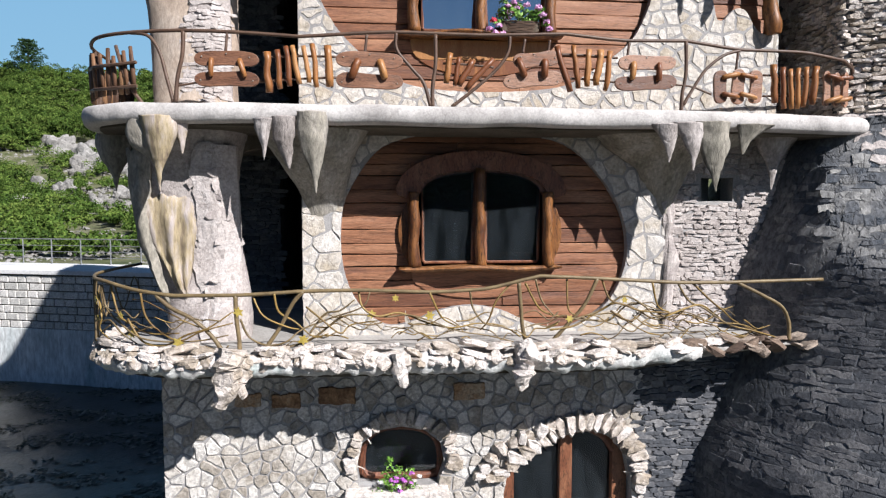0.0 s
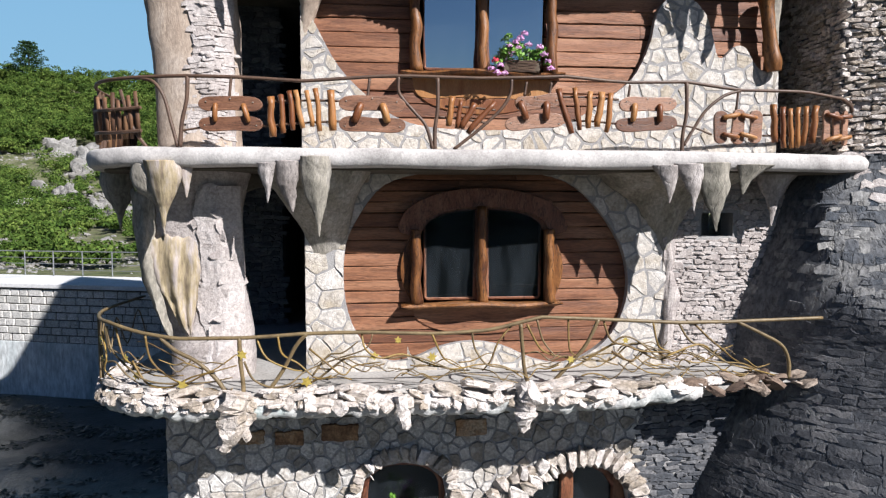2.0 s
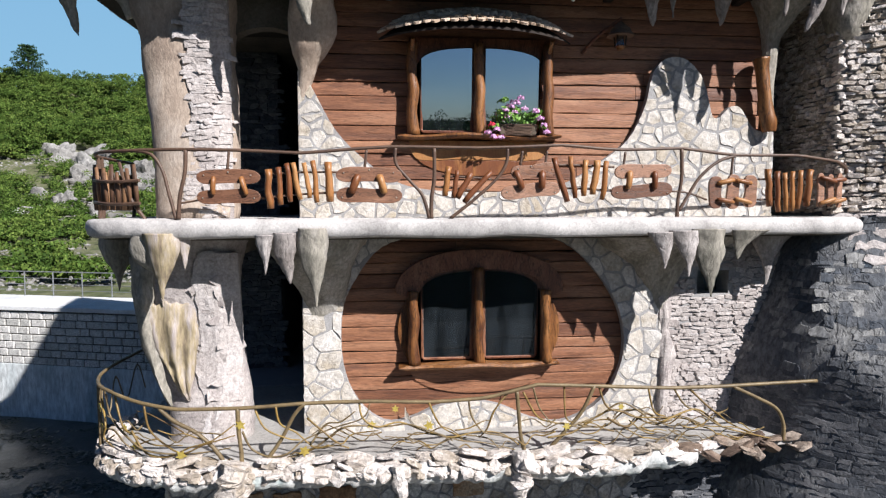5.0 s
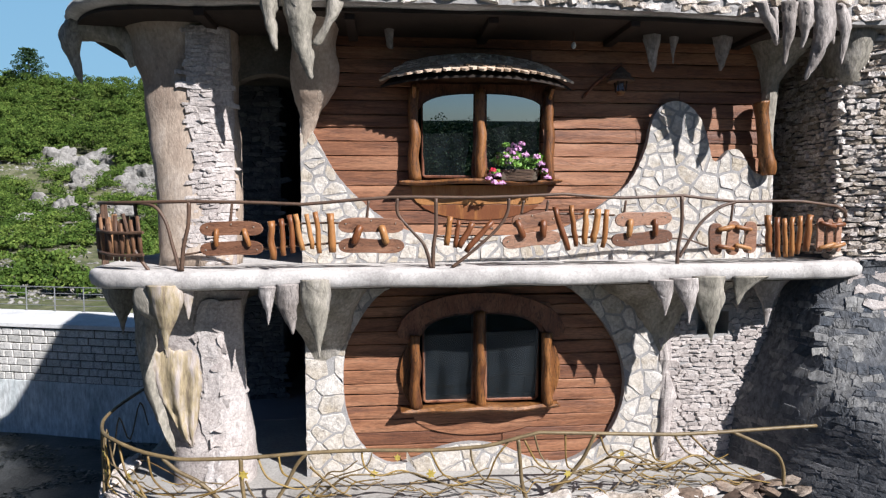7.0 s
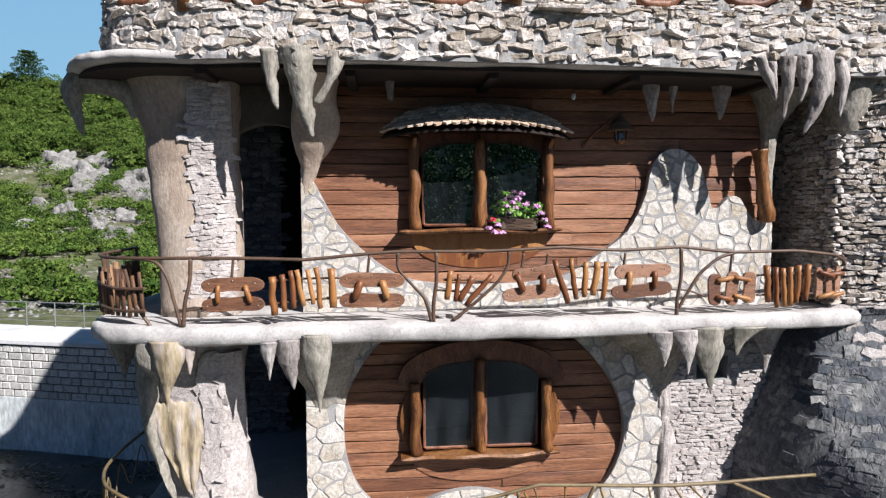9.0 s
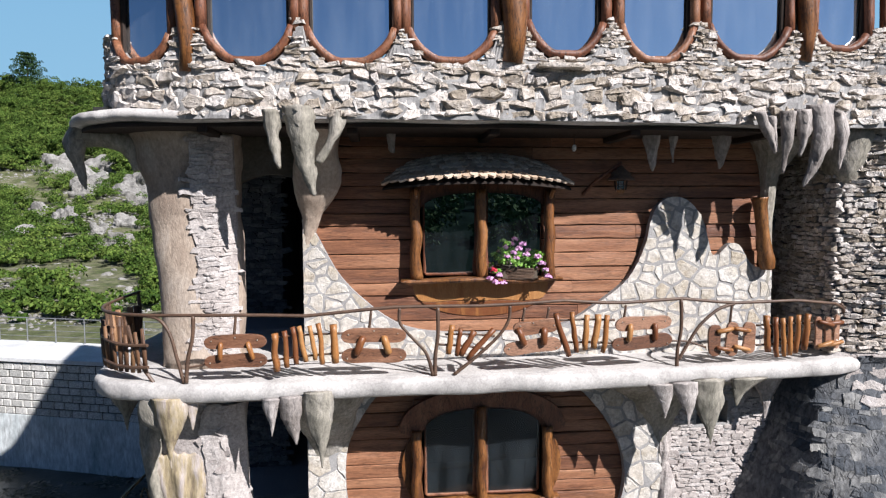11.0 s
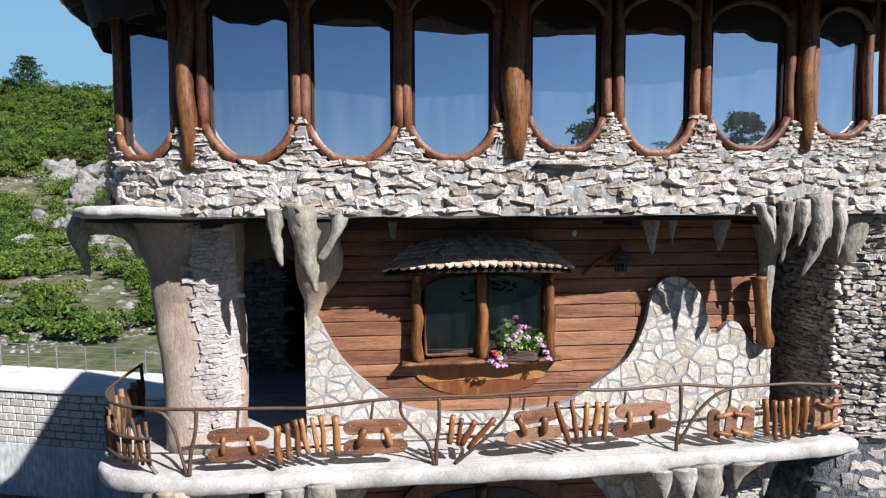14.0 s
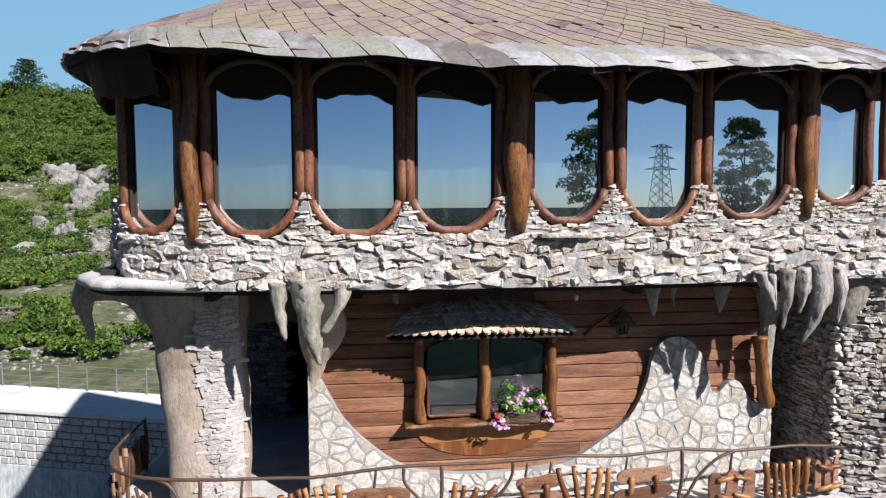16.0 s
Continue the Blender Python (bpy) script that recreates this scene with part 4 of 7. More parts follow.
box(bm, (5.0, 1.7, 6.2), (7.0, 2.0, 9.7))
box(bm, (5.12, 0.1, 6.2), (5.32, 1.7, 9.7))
# dark stone, so some of the alcove's shade sits in the colour
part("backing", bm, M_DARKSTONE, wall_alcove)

# ---- pillars and sculpted brackets ----
tagged(part("pillar", pier([(6.2, -4.26, -3.08, -0.3, 0.5), (7.5, -4.29, -3.06, -0.28, 0.5), (8.4, -4.36, -3.08, -0.28, 0.5), (9.0, -4.47, -3.08, -0.32, 0.6), (9.45, -4.56, -3.06, -0.4, 0.7), (9.75, -4.64, -3.02, -0.5, 0.8)], 2, 0.05), M_TAN, smooth=True),
       "tan plastered pillar flaring into the overhang, partly faced in stone", "pillar")
tagged(part("pillar", pier([(2.85, -4.1, -2.9, -0.35, 0.5), (3.6, -4.13, -2.94, -0.35, 0.5), (4.3, -4.36, -3.04, -0.36, 0.5), (5.0, -4.46, -3.08, -0.42, 0.6), (5.6, -4.5, -3.06, -0.5, 0.7), (6.02, -4.62, -2.9, -0.65, 0.8)], 5, 0.05), M_PALE, smooth=True),
       "grey cement pillar with flowing ochre drapery forms", "pillar")
tagged(part("bracket", pier([(7.95, -2.12, -2.06, -0.04, 0.1), (8.2, -2.14, -1.97, -0.08, 0.1), (8.45, -2.15, -1.86, -0.18, 0.1), (8.75, -2.24, -1.66, -0.34, 0.1), (9.1, -2.26, -1.56, -0.5, 0.1), (9.45, -2.2, -1.58, -0.7, 0.1), (9.75, -2.3, -1.5, -1.0, 0.1)], 7, 0.04), M_TAN, smooth=True),
       "smooth tan cement bracket under the overhang", "bracket")
tagged(part("bracket", pier([(4.7, -2.06, -1.58, -0.02, 0.1), (4.95, -2.11, -1.5, -0.12, 0.1), (5.25, -2.24, -1.42, -0.4, 0.1), (5.6, -2.44, -1.34, -0.68, 0.1), (6.02, -2.75, -1.1, -1.0, 0.1)], 8, 0.04), M_TUFA, smooth=True),
       "grey cement bracket carrying the upper balcony", "bracket")
tagged(part("bracket", pier([(4.75, 3.44, 3.6, -0.04, 0.15), (5.1, 3.26, 3.7, -0.1, 0.15), (5.5, 3.0, 3.9, -0.28, 0.15), (5.8, 2.6, 4.5, -0.62, 0.15), (6.02, 2.2, 5.0, -0.85, 0.15)], 9, 0.07), M_TUFA, smooth=True),
       "rough cement bracket beside the recessed wall", "bracket")
bm = pier([(2.8, 3.46, 3.7, -0.12, 0.3), (3.8, 3.48, 3.72, -0.1, 0.3), (4.8, 3.46, 3.74, -0.1, 0.3), (5.3, 3.4, 3.78, -0.12, 0.3)], 11, 0.12, 30)
rough(bm, 0.07, 5, 0.05, 13, 2)
tagged(part("wall_edge", bm, M_PALE), "rough rocky edge between the facing and the recess", "wall edge", kind="structure")
bm = pier([(6.2, 5.16, 5.36, -0.06, 0.3), (7.6, 5.18, 5.36, -0.06, 0.3), (8.8, 5.16, 5.4, -0.06, 0.3), (9.3, 5.1, 5.6, -0.2, 0.4), (9.75, 4.9, 6.0, -0.5, 0.6)], 12, 0.03, 16)
tagged(part("wall_corner", bm, M_TUFA), "grey cement corner post at the alcove", "corner post", kind="structure")

bm = bmesh.new()
tube(bm, catmull([(-4.45, 0.1, 9.2), (-4.6, 0.0, 9.5), (-4.9, 0.0, 9.62), (-5.3, -0.05, 9.68)], 5), [0.16, 0.18, 0.16, 0.2], 10, 0.2)
tagged(part("bracket", bm, M_TUFA, smooth=True), "curved cement arm from the pillar to the overhang corner", "bracket")
tagged(part("bracket", pier([(8.7, 6.15, 6.35, -0.45, -0.1), (9.0, 6.02, 6.45, -0.58, -0.1), (9.3, 5.98, 6.55, -0.68, 0.0), (9.72, 5.9, 6.7, -0.72, 0.1)], 19, 0.1, 22), M_TUFA, smooth=True),
       "yellow-stained cement bracket where the overhang meets the tower", "bracket")

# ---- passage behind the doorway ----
# dark stone puts part of the recess's shade into the walls' colour
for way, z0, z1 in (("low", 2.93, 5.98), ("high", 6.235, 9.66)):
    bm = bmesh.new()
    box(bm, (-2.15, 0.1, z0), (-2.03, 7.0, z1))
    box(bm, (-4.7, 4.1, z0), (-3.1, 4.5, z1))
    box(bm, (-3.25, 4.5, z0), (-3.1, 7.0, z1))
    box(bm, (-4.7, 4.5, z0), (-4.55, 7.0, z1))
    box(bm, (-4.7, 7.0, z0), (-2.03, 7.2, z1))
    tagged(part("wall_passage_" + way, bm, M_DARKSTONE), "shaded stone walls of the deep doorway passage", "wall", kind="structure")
    bm = bmesh.new()
    box(bm, (-5.0, 2.7, z0 - 0.1), (-1.98, 7.2, z0 + 0.006))
    tagged(part("floor_passage_" + way, bm, M_FLOOR), "smooth grey screed floor of the passage", "floor", kind="structure")
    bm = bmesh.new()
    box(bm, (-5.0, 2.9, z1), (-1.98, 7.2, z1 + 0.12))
    tagged(part("ceiling_passage_" + way, bm, M_DARKCEMENT), "dark plastered ceiling of the passage", "ceiling", kind="structure")
# lintel colour darkened in place of the shade under the overhang
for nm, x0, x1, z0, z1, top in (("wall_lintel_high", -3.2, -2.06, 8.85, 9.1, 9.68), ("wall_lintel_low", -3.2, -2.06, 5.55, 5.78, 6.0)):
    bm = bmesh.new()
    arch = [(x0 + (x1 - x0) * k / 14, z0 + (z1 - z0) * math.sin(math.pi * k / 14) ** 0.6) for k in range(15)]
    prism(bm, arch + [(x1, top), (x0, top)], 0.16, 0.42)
    tagged(part(nm, bm, M_DARKCEMENT), "dark brown plastered doorway lintel with a low arch, shade in its colour", "wall", kind="structure")

# ---- window storey ----
band = thing("wall_band", "thick band of white rough ledge stone rising in peaks between windows", "wall", kind="structure")
BAND_PLAN = plan(BAND, 12)
BAND_LEN = [0.0]
for p, q in zip(BAND_PLAN, BAND_PLAN[1:]):
    BAND_LEN.append(BAND_LEN[-1] + math.hypot(q[0] - p[0], q[1] - p[1]))


def band_at(s, z, out=0.0):
    for i in range(len(BAND_LEN) - 1):
        if s <= BAND_LEN[i + 1] or i == len(BAND_LEN) - 2:
            break
    t = (s - BAND_LEN[i]) / (BAND_LEN[i + 1] - BAND_LEN[i])
    (x0, y0), (x1, y1) = BAND_PLAN[i], BAND_PLAN[i + 1]
    tan = Vector((x1 - x0, y1 - y0, 0)).normalized()
    n = Vector((tan.y, -tan.x, 0))
    return Vector((x0 + (x1 - x0) * t, y0 + (y1 - y0) * t, z)) + n * out, tan, n


def band_s(x):
    """Arc length at which the front of the band passes x."""
    best = min((i for i in range(len(BAND_PLAN)) if BAND_PLAN[i][1] < 0.6), key=lambda i: abs(BAND_PLAN[i][0] - x))
    j = best if BAND_PLAN[best][0] <= x else best - 1
    j = max(0, min(j, len(BAND_PLAN) - 2))
    x0, x1 = BAND_PLAN[j][0], BAND_PLAN[j + 1][0]
    return BAND_LEN[j] + (BAND_LEN[j + 1] - BAND_LEN[j]) * ((x - x0) / (x1 - x0) if x1 != x0 else 0)


# windows: left and right jamb (x), sill dip and shoulder heights
PANES = [(-4.55, -3.68, 10.5, 10.92), (-3.25, -2.09, 10.47, 11.02), (-1.92, -0.76, 10.47, 11.0), (-0.6, 0.56, 10.5, 11.0), (0.99, 2.06, 10.62, 11.15), (2.3, 3.38, 10.58, 11.15), (3.6, 4.86, 10.66, 11.2), (5.3, 6.2, 10.86, 11.15), (6.5, 7.4, 10.9, 11.2)]


def sill_height(x):
    for a, b, lo, hi in PANES:
        if a - 0.02 <= x <= b + 0.02:
            u = abs((x - (a + b) / 2) / ((b - a) / 2 + 0.02))
            return hi - (hi - lo) * min(1.0, 1.06 * max(0, 1 - min(1, u) ** 1.9) ** 0.62)
    for (a, b, lo, hi), (c, d, lo2, hi2) in zip(PANES, PANES[1:]):
        if b < x < c:
            return max(hi, hi2) + 0.04 - 0.12 * (c - b > 0.3)
    return 11.0


bm = bmesh.new()
rows = []
s = 0.0
while s < BAND_LEN[-1]:
    p, tan, n = band_at(s, 0)
    h = sill_height(p.x) - 0.085 if p.y < 0.2 else 10.9
    front = []
    for k in range(17):
        z = 9.74 + (h - 9.74) * k / 16
        front.append(band_at(s, z, 0.012 + 0.035 * noise.noise(Vector((s * 5, z * 7, 3))) + 0.02 * noise.noise(Vector((s * 15, z * 15, 8))) - 0.07 * (k == 16))[0])
    rows.append(front + [band_at(s, h - 0.3, -0.3)[0], band_at(s, 9.74, -0.3)[0]])
    s += 0.04
loft(bm, rows)
bmesh.ops.recalc_face_normals(bm, faces=bm.faces[:])
part("core", bm, M_MORTAR, band)

for i, (a, b, lo, hi) in enumerate(PANES):
    w = thing("window_%d" % (i + 3), "tall window with a rounded foot rail and sky-reflecting glass", "window", "windows of the top storey", kind="structure")
    sa, sb = band_s(a), band_s(b)
    n = 18
    low = []
    for k in range(n + 1):
        s = sa + (sb - sa) * k / n
        low.append((s, sill_height(a + (b - a) * k / n)))
    # glass
    bm = bmesh.new()
    v0 = [bm.verts.new(band_at(s, z, -0.13)[0]) for s, z in low]
    v1 = [bm.verts.new(band_at(s, 12.75, -0.13)[0]) for s, z in low]
    u0 = [bm.verts.new(band_at(s, z, -0.142)[0]) for s, z in low]
    u1 = [bm.verts.new(band_at(s, 12.75, -0.142)[0]) for s, z in low]
    # the pane is one flat sheet between its jambs
    A, B = band_at(sa, 0, -0.13)[0], band_at(sb, 0, -0.13)[0]
    nn = Vector(((B - A).y, -(B - A).x, 0)).normalized()
    for row, off in ((v0, 0), (v1, 0), (u0, -0.012), (u1, -0.012)):
        for k, v in enumerate(row):
            q = A.lerp(B, k / n) + nn * off
            v.co.x, v.co.y = q.x, q.y
    for k in range(n):
        bm.faces.new((v0[k], v0[k + 1], v1[k + 1], v1[k]))
        bm.faces.new((u0[k + 1], u0[k], u1[k], u1[k + 1]))
    g = part("pane", bm, M_GLASS_TOP, w, "sky-reflecting glass")
    g.visible_shadow = False
    # foot rail
    bm = bmesh.new()
    tube(bm, [band_at(s, z + 0.01, -0.04)[0] for s, z in low], 0.065, 8, 0.15, 0.9)
    part("foot_rail", bm, M_FRAME, w, smooth=True)
    # dark inner bead round the glass
    for k0, k1 in ((0, 0), (n, n)):
        q = A.lerp(B, (0.045 if k0 == 0 else 0.955)) + nn * 0.03
        bm = bmesh.new()
        tube(bm, [(q.x, q.y, low[k0][1] - 0.12), (q.x, q.y, 12.7)], 0.035, 6)
        part("bead", bm, M_DARKWOOD, w)
    # jambs
    for s, z, sg in ((sa, low[0][1], -1), (sb, low[-1][1], 1)):
        bm = bmesh.new()
        q = band_at(s + sg * 0.03, 0, -0.06)[0]
        tube(bm, [(q.x + 0.02 * noise.noise(Vector((q.x, z * 1.0 + k * 0.5, 1))), q.y, z - 0.06 + (12.9 - z) * k / 6) for k in range(7)], 0.075, 9, 0.12)
        part("jamb", bm, M_FRAME, w, smooth=True)
    # dark wavy board at the pane top, standing in for the reflected eave
    bm = bmesh.new()
    poly = [(0.0, 12.95)]
    for k in range(13):
        t = k / 12
        poly.append((t, 12.33 - 0.1 * t + 0.05 * math.sin(t * 7 + i * 1.9) + 0.02 * math.sin(t * 17 + i)))
    poly += [(1.0, 12.95)]
    prism(bm, poly, -0.02, 0.05)
    for v in bm.verts:
        q = A.lerp(B, v.co.x) + nn * (0.04 - v.co.y)
        v.co.x, v.co.y = q.x, q.y
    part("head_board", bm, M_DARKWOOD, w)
    # bent rail arching over the head
    bm = bmesh.new()
    pts = []
    for k in range(13):
        q = A.lerp(B, k / 12) + nn * 0.1
        pts.append((q.x, q.y, 12.42 + 0.3 * math.sin(math.pi * k / 12) ** 0.6))
    tube(bm, pts, 0.045, 7, 0.2)
    part("head_rail", bm, M_BROWNSHAKE, w, smooth=True)

for x, z, r, lab in ((-3.46, 10.35, 0.11, ""), (0.79, 10.5, 0.16, ""), (5.1, 10.66, 0.12, "")):
    bm = bmesh.new()
    q = band_at(band_s(x), 0, 0.0)[0]
    tube(bm, [(q.x + 0.03 * math.sin(k * 1.3), q.y + 0.02 * math.cos(k), z + (12.95 - z) * k / 8) for k in range(9)], [r * 0.85, r * 1.1, r, r * 0.95, r * 1.1], 12, 0.16)
    tagged(part("log_post", bm, M_LOG, smooth=True), "rough varnished log post rising from the stone band to the eaves", "post", "log posts of the top storey")

# room of the window storey
bm = bmesh.new()
gaps = [(-3.4, -3.15), (-1.25, -0.85), (0.9, 1.3), (3.3, 3.5), (3.75, 3.85), (5.2, 5.9), (6.4, 6.6)]
x = -4.9
for a, b in gaps:
    box(bm, (x, 2.9, 9.95), (a, 3.1, 13.0))
    box(bm, (a, 2.9, 9.95), (b, 3.1, 10.75))
    box(bm, (a, 2.9, 11.9), (b, 3.1, 13.0))
    x = b
box(bm, (x, 2.9, 9.95), (8.4, 3.1, 13.0))
box(bm, (-4.9, -0.5, 9.9), (8.4, 3.0, 9.98))
box(bm, (-4.5, -0.9, 12.95), (8.4, 3.0, 13.05))
tagged(part("wall_room_top", bm, M_INSIDE), "near-black walls and ceiling of the top room, dimness in the colour", "room wall", kind="structure")

# ---- roof ----
EAVE = [(-5.6, 3.4), (-5.55, 0.6), (-5.0, -0.95), (-4.2, -1.7), (-3.0, -2.08), (0.5, -2.22), (3.0, -2.08), (5.0, -1.75), (6.4, -1.25), (7.6, -0.6), (8.6, 0.8), (8.8, 3.4)]
APEX = Vector((0.4, 3.2, 16.2))


def eave_z(x, k):
    return 12.55 + 0.02 * abs(x - 1.0) ** 1.5 + 0.018 * math.sin(k * 1.05) + 0.01 * math.sin(k * 2.3 + 1)


def pitch(p, t):
    """From an eave point up the roof, which steepens towards its tip."""
    # unseen steeper tip, added so the shadow on the quay falls steeply enough
    return p.lerp(APEX, t) + Vector((0, 0, 7.2 * max(0.0, t - 0.43)))


EAVE_PLAN = plan(EAVE, 12)
eave = [Vector((x, y, eave_z(x, i))) for i, (x, y) in enumerate(EAVE_PLAN)]
roof = thing("roof", "hipped roof of diamond shingles with patchy pink and green patina", "roof", kind="structure")
bm = bmesh.new()
rows = [[pitch(p, t) for p in eave] for t in [0.0, 0.12, 0.25, 0.43, 0.5, 0.75, 0.985]]
under = [[pitch(p, t) - Vector((0, 0, 0.12)) for p in eave] for t in [0.985, 0.5, 0.43, 0.0]]
loft(bm, rows + under + [rows[0]], cap=False, closed=False)
bmesh.ops.recalc_face_normals(bm, faces=bm.faces[:])
part("deck", bm, M_DARKWOOD, roof)

# ---- upper balcony railing (bars first) ----
ru = depth_of(RAIL_UP)
rl = depth_of(RAIL_LOW)
railing_up = thing("balcony_railing", "bent brown iron railing with varnished wooden plaques and sticks", "railing")
bm = bmesh.new()
RAIL_Z = [(-5.2, 7.15), (-4.5, 7.15), (-3.5, 7.16), (-2.7, 7.15), (-1.97, 7.12), (-1.2, 7.19), (-0.75, 7.22), (0.4, 7.21), (1.0, 7.23), (1.6, 7.26), (2.4, 7.2), (3.4, 7.24), (4.2, 7.15), (5.3, 7.16), (6.0, 7.08), (6.3, 6.95)]
tube(bm, [(x, y, line(RAIL_Z, x)) for x, y in plan(RAIL_UP, 6)], 0.024, 8)
part("handrail", bm, M_IRON, railing_up, smooth=True)
railing_low = thing("terrace_railing", "bent bronze-brown iron railing with gilded iron vines", "railing")
LOW_Z = [(-5.3, 3.9), (-4.7, 3.88), (-4.2, 3.78), (-3.7, 3.72), (-2.7, 3.72), (-1.9, 3.77), (-1.2, 3.77), (-0.2, 3.73), (0.5, 3.77), (1.2, 3.94), (2.0, 3.9), (3.2, 3.82), (4.0, 3.81), (5.4, 3.83)]
bm = bmesh.new()
tube(bm, [(x, y, line(LOW_Z, x)) for x, y in plan(RAIL_LOW, 6)], 0.026, 8)
part("handrail", bm, M_BRONZE, railing_low, smooth=True)

# ---- hanging cement fangs ----
FANGS_TOP = [([(-5.15, -0.05, 9.85), (-5.33, -0.1, 9.55), (-5.32, -0.05, 9.2), (-5.22, -0.05, 8.85)], [0.26, 0.2, 0.12, 0.015]),
             ([(-2.36, -1.3, 9.85), (-2.35, -1.3, 9.5), (-2.28, -1.3, 9.1)], [0.12, 0.1, 0.02]),
             ([(-2.02, -1.3, 9.9), (-1.98, -1.3, 9.55), (-1.93, -1.28, 9.1), (-1.84, -1.26, 8.74)], [0.22, 0.19, 0.13, 0.025]),
             ([(-1.52, -1.28, 9.86), (-1.58, -1.3, 9.5), (-1.78, -1.28, 9.18)], [0.11, 0.09, 0.06]),
             ([(4.3, -1.24, 9.9), (4.44, -1.24, 9.62), (4.58, -1.2, 9.33)], [0.12, 0.09, 0.02]),
             ([(4.52, -1.2, 9.85), (4.62, -1.2, 9.36)], [0.06, 0.015]),
             ([(4.74, -1.22, 9.92), (4.74, -1.24, 9.5), (4.7, -1.2, 9.06)], [0.13, 0.1, 0.02]),
             ([(4.96, -1.22, 9.95), (4.98, -1.24, 9.6), (4.95, -1.2, 9.3)], [0.13, 0.1, 0.02]),
             ([(5.24, -1.16, 10.02), (5.26, -1.22, 9.6), (5.18, -1.22, 9.22), (5.04, -1.18, 8.85)], [0.19, 0.17, 0.1, 0.02]),
             ([(5.54, -1.1, 9.95), (5.64, -1.14, 9.62), (5.62, -1.1, 9.1)], [0.13, 0.11, 0.02]),
             ([(5.46, -1.1, 9.9), (5.5, -1.1, 9.38)], [0.08, 0.015]),
             ([(3.12, -0.35, 9.75), (3.14, -0.35, 9.5), (3.18, -0.3, 9.13)], [0.17, 0.13, 0.02]),
             ([(3.5, -0.3, 9.75), (3.5, -0.3, 9.27)], [0.08, 0.015]),
             ([(4.25, -0.35, 9.75), (4.25, -0.35, 9.5), (4.26, -0.3, 9.17)], [0.16, 0.13, 0.02]),
             ([(-0.82, -0.35, 9.75), (-0.8, -0.3, 9.4)], [0.1, 0.03])]
for i, (p, r) in enumerate(FANGS_TOP):
    part("fang", fang(p, r, i + 1), M_TUFA if i < 4 else M_FANG, top_overhang, smooth=True)
def drip(levels, y, seed, thick=0.5, mat=None):
    """A hanging cement tooth through (z, left, right), broad above, with a keel in front and a thin tip."""
    bm = bmesh.new()
    p = catmull(levels, 6)
    top, foot = p[0].x, p[-1].x
    rings = []
    for q in p:
        z, a, b = q
        c, w = (a + b) / 2, max(0.008, (b - a) / 2)
        t = (top - z) / (top - foot)
        keel = 0.25 * math.sin(seed * 2.7)
        ring = []
        for s in range(16):
            g = 2 * math.pi * s / 16
            u, v = math.cos(g), math.sin(g)
            k = (abs(u) ** 1.25 + abs(v) ** 1.25) ** (-1 / 1.25)
            wob = 1 + 0.16 * noise.noise(Vector((u * 1.6, v * 1.6, z * 5 + seed * 9)))
            ring.append((c + w * (u * k + keel * max(0, -v) * k * 0.6) * wob, y + 0.05 * t + w * thick * v * k * wob, z))
        rings.append(ring)
    loft(bm, rings)
    bmesh.ops.recalc_face_normals(bm, faces=bm.faces[:])
    rough(bm, 0.012, 8, 0.007, 21, seed)
    part("fang", bm, mat, upper_balcony, smooth=True)


drip([(6.05, -5.2, -4.66), (5.85, -5.24, -4.68), (5.65, -5.2, -4.74), (5.45, -5.06, -4.84), (5.3, -5.0, -4.92), (5.12, -4.97, -4.955)], 0.35, 1, 0.6, M_TUFA)
drip([(6.06, -4.25, -3.8), (5.86, -4.28, -3.74), (5.7, -4.22, -3.78), (5.54, -4.02, -3.82), (5.4, -3.9, -3.85)], -1.0, 2, 0.45, M_TUFA)
drip([(6.06, -4.04, -3.62), (5.86, -4.02, -3.57), (5.7, -3.98, -3.6), (5.55, -3.93, -3.68), (5.42, -3.88, -3.75), (5.28, -3.85, -3.79), (5.08, -3.825, -3.81)], -1.14, 3, 0.5, M_OCHRE)
drip([(6.02, -3.64, -3.44), (5.85, -3.63, -3.47), (5.72, -3.59, -3.5), (5.58, -3.555, -3.545)], -1.06, 4, 0.6, M_OCHRE)
drip([(6.03, -2.6, -2.33), (5.88, -2.57, -2.38), (5.7, -2.51, -2.42), (5.5, -2.475, -2.465)], -1.2, 5, 0.6, M_FANG)
drip([(6.06, -2.35, -2.04), (5.9, -2.35, -2.04), (5.74, -2.34, -2.07), (5.58, -2.26, -2.09), (5.38, -2.15, -2.135)], -1.22, 6, 0.55, M_FANG)
drip([(6.12, -2.03, -1.66), (5.95, -2.03, -1.63), (5.77, -2.02, -1.65), (5.58, -1.97, -1.68), (5.4, -1.88, -1.72), (5.22, -1.83, -1.77), (5.05, -1.81, -1.795)], -1.25, 7, 0.5, M_TUFA)
drip([(6.04, 2.78, 3.26), (5.92, 2.9, 3.24), (5.8, 2.99, 3.2), (5.66, 3.06, 3.16), (5.51, 3.095, 3.11)], -1.1, 8, 0.4, M_FANG)
drip([(6.06, 3.14, 3.58), (5.92, 3.2, 3.57), (5.76, 3.3, 3.55), (5.6, 3.4, 3.51), (5.39, 3.45, 3.465)], -1.12, 9, 0.42, M_FANG)
drip([(6.08, 3.48, 4.0), (5.92, 3.5, 3.98), (5.72, 3.53, 3.98), (5.54, 3.6, 3.93), (5.36, 3.71, 3.87), (5.1, 3.805, 3.82)], -1.1, 10, 0.42, M_TUFA)
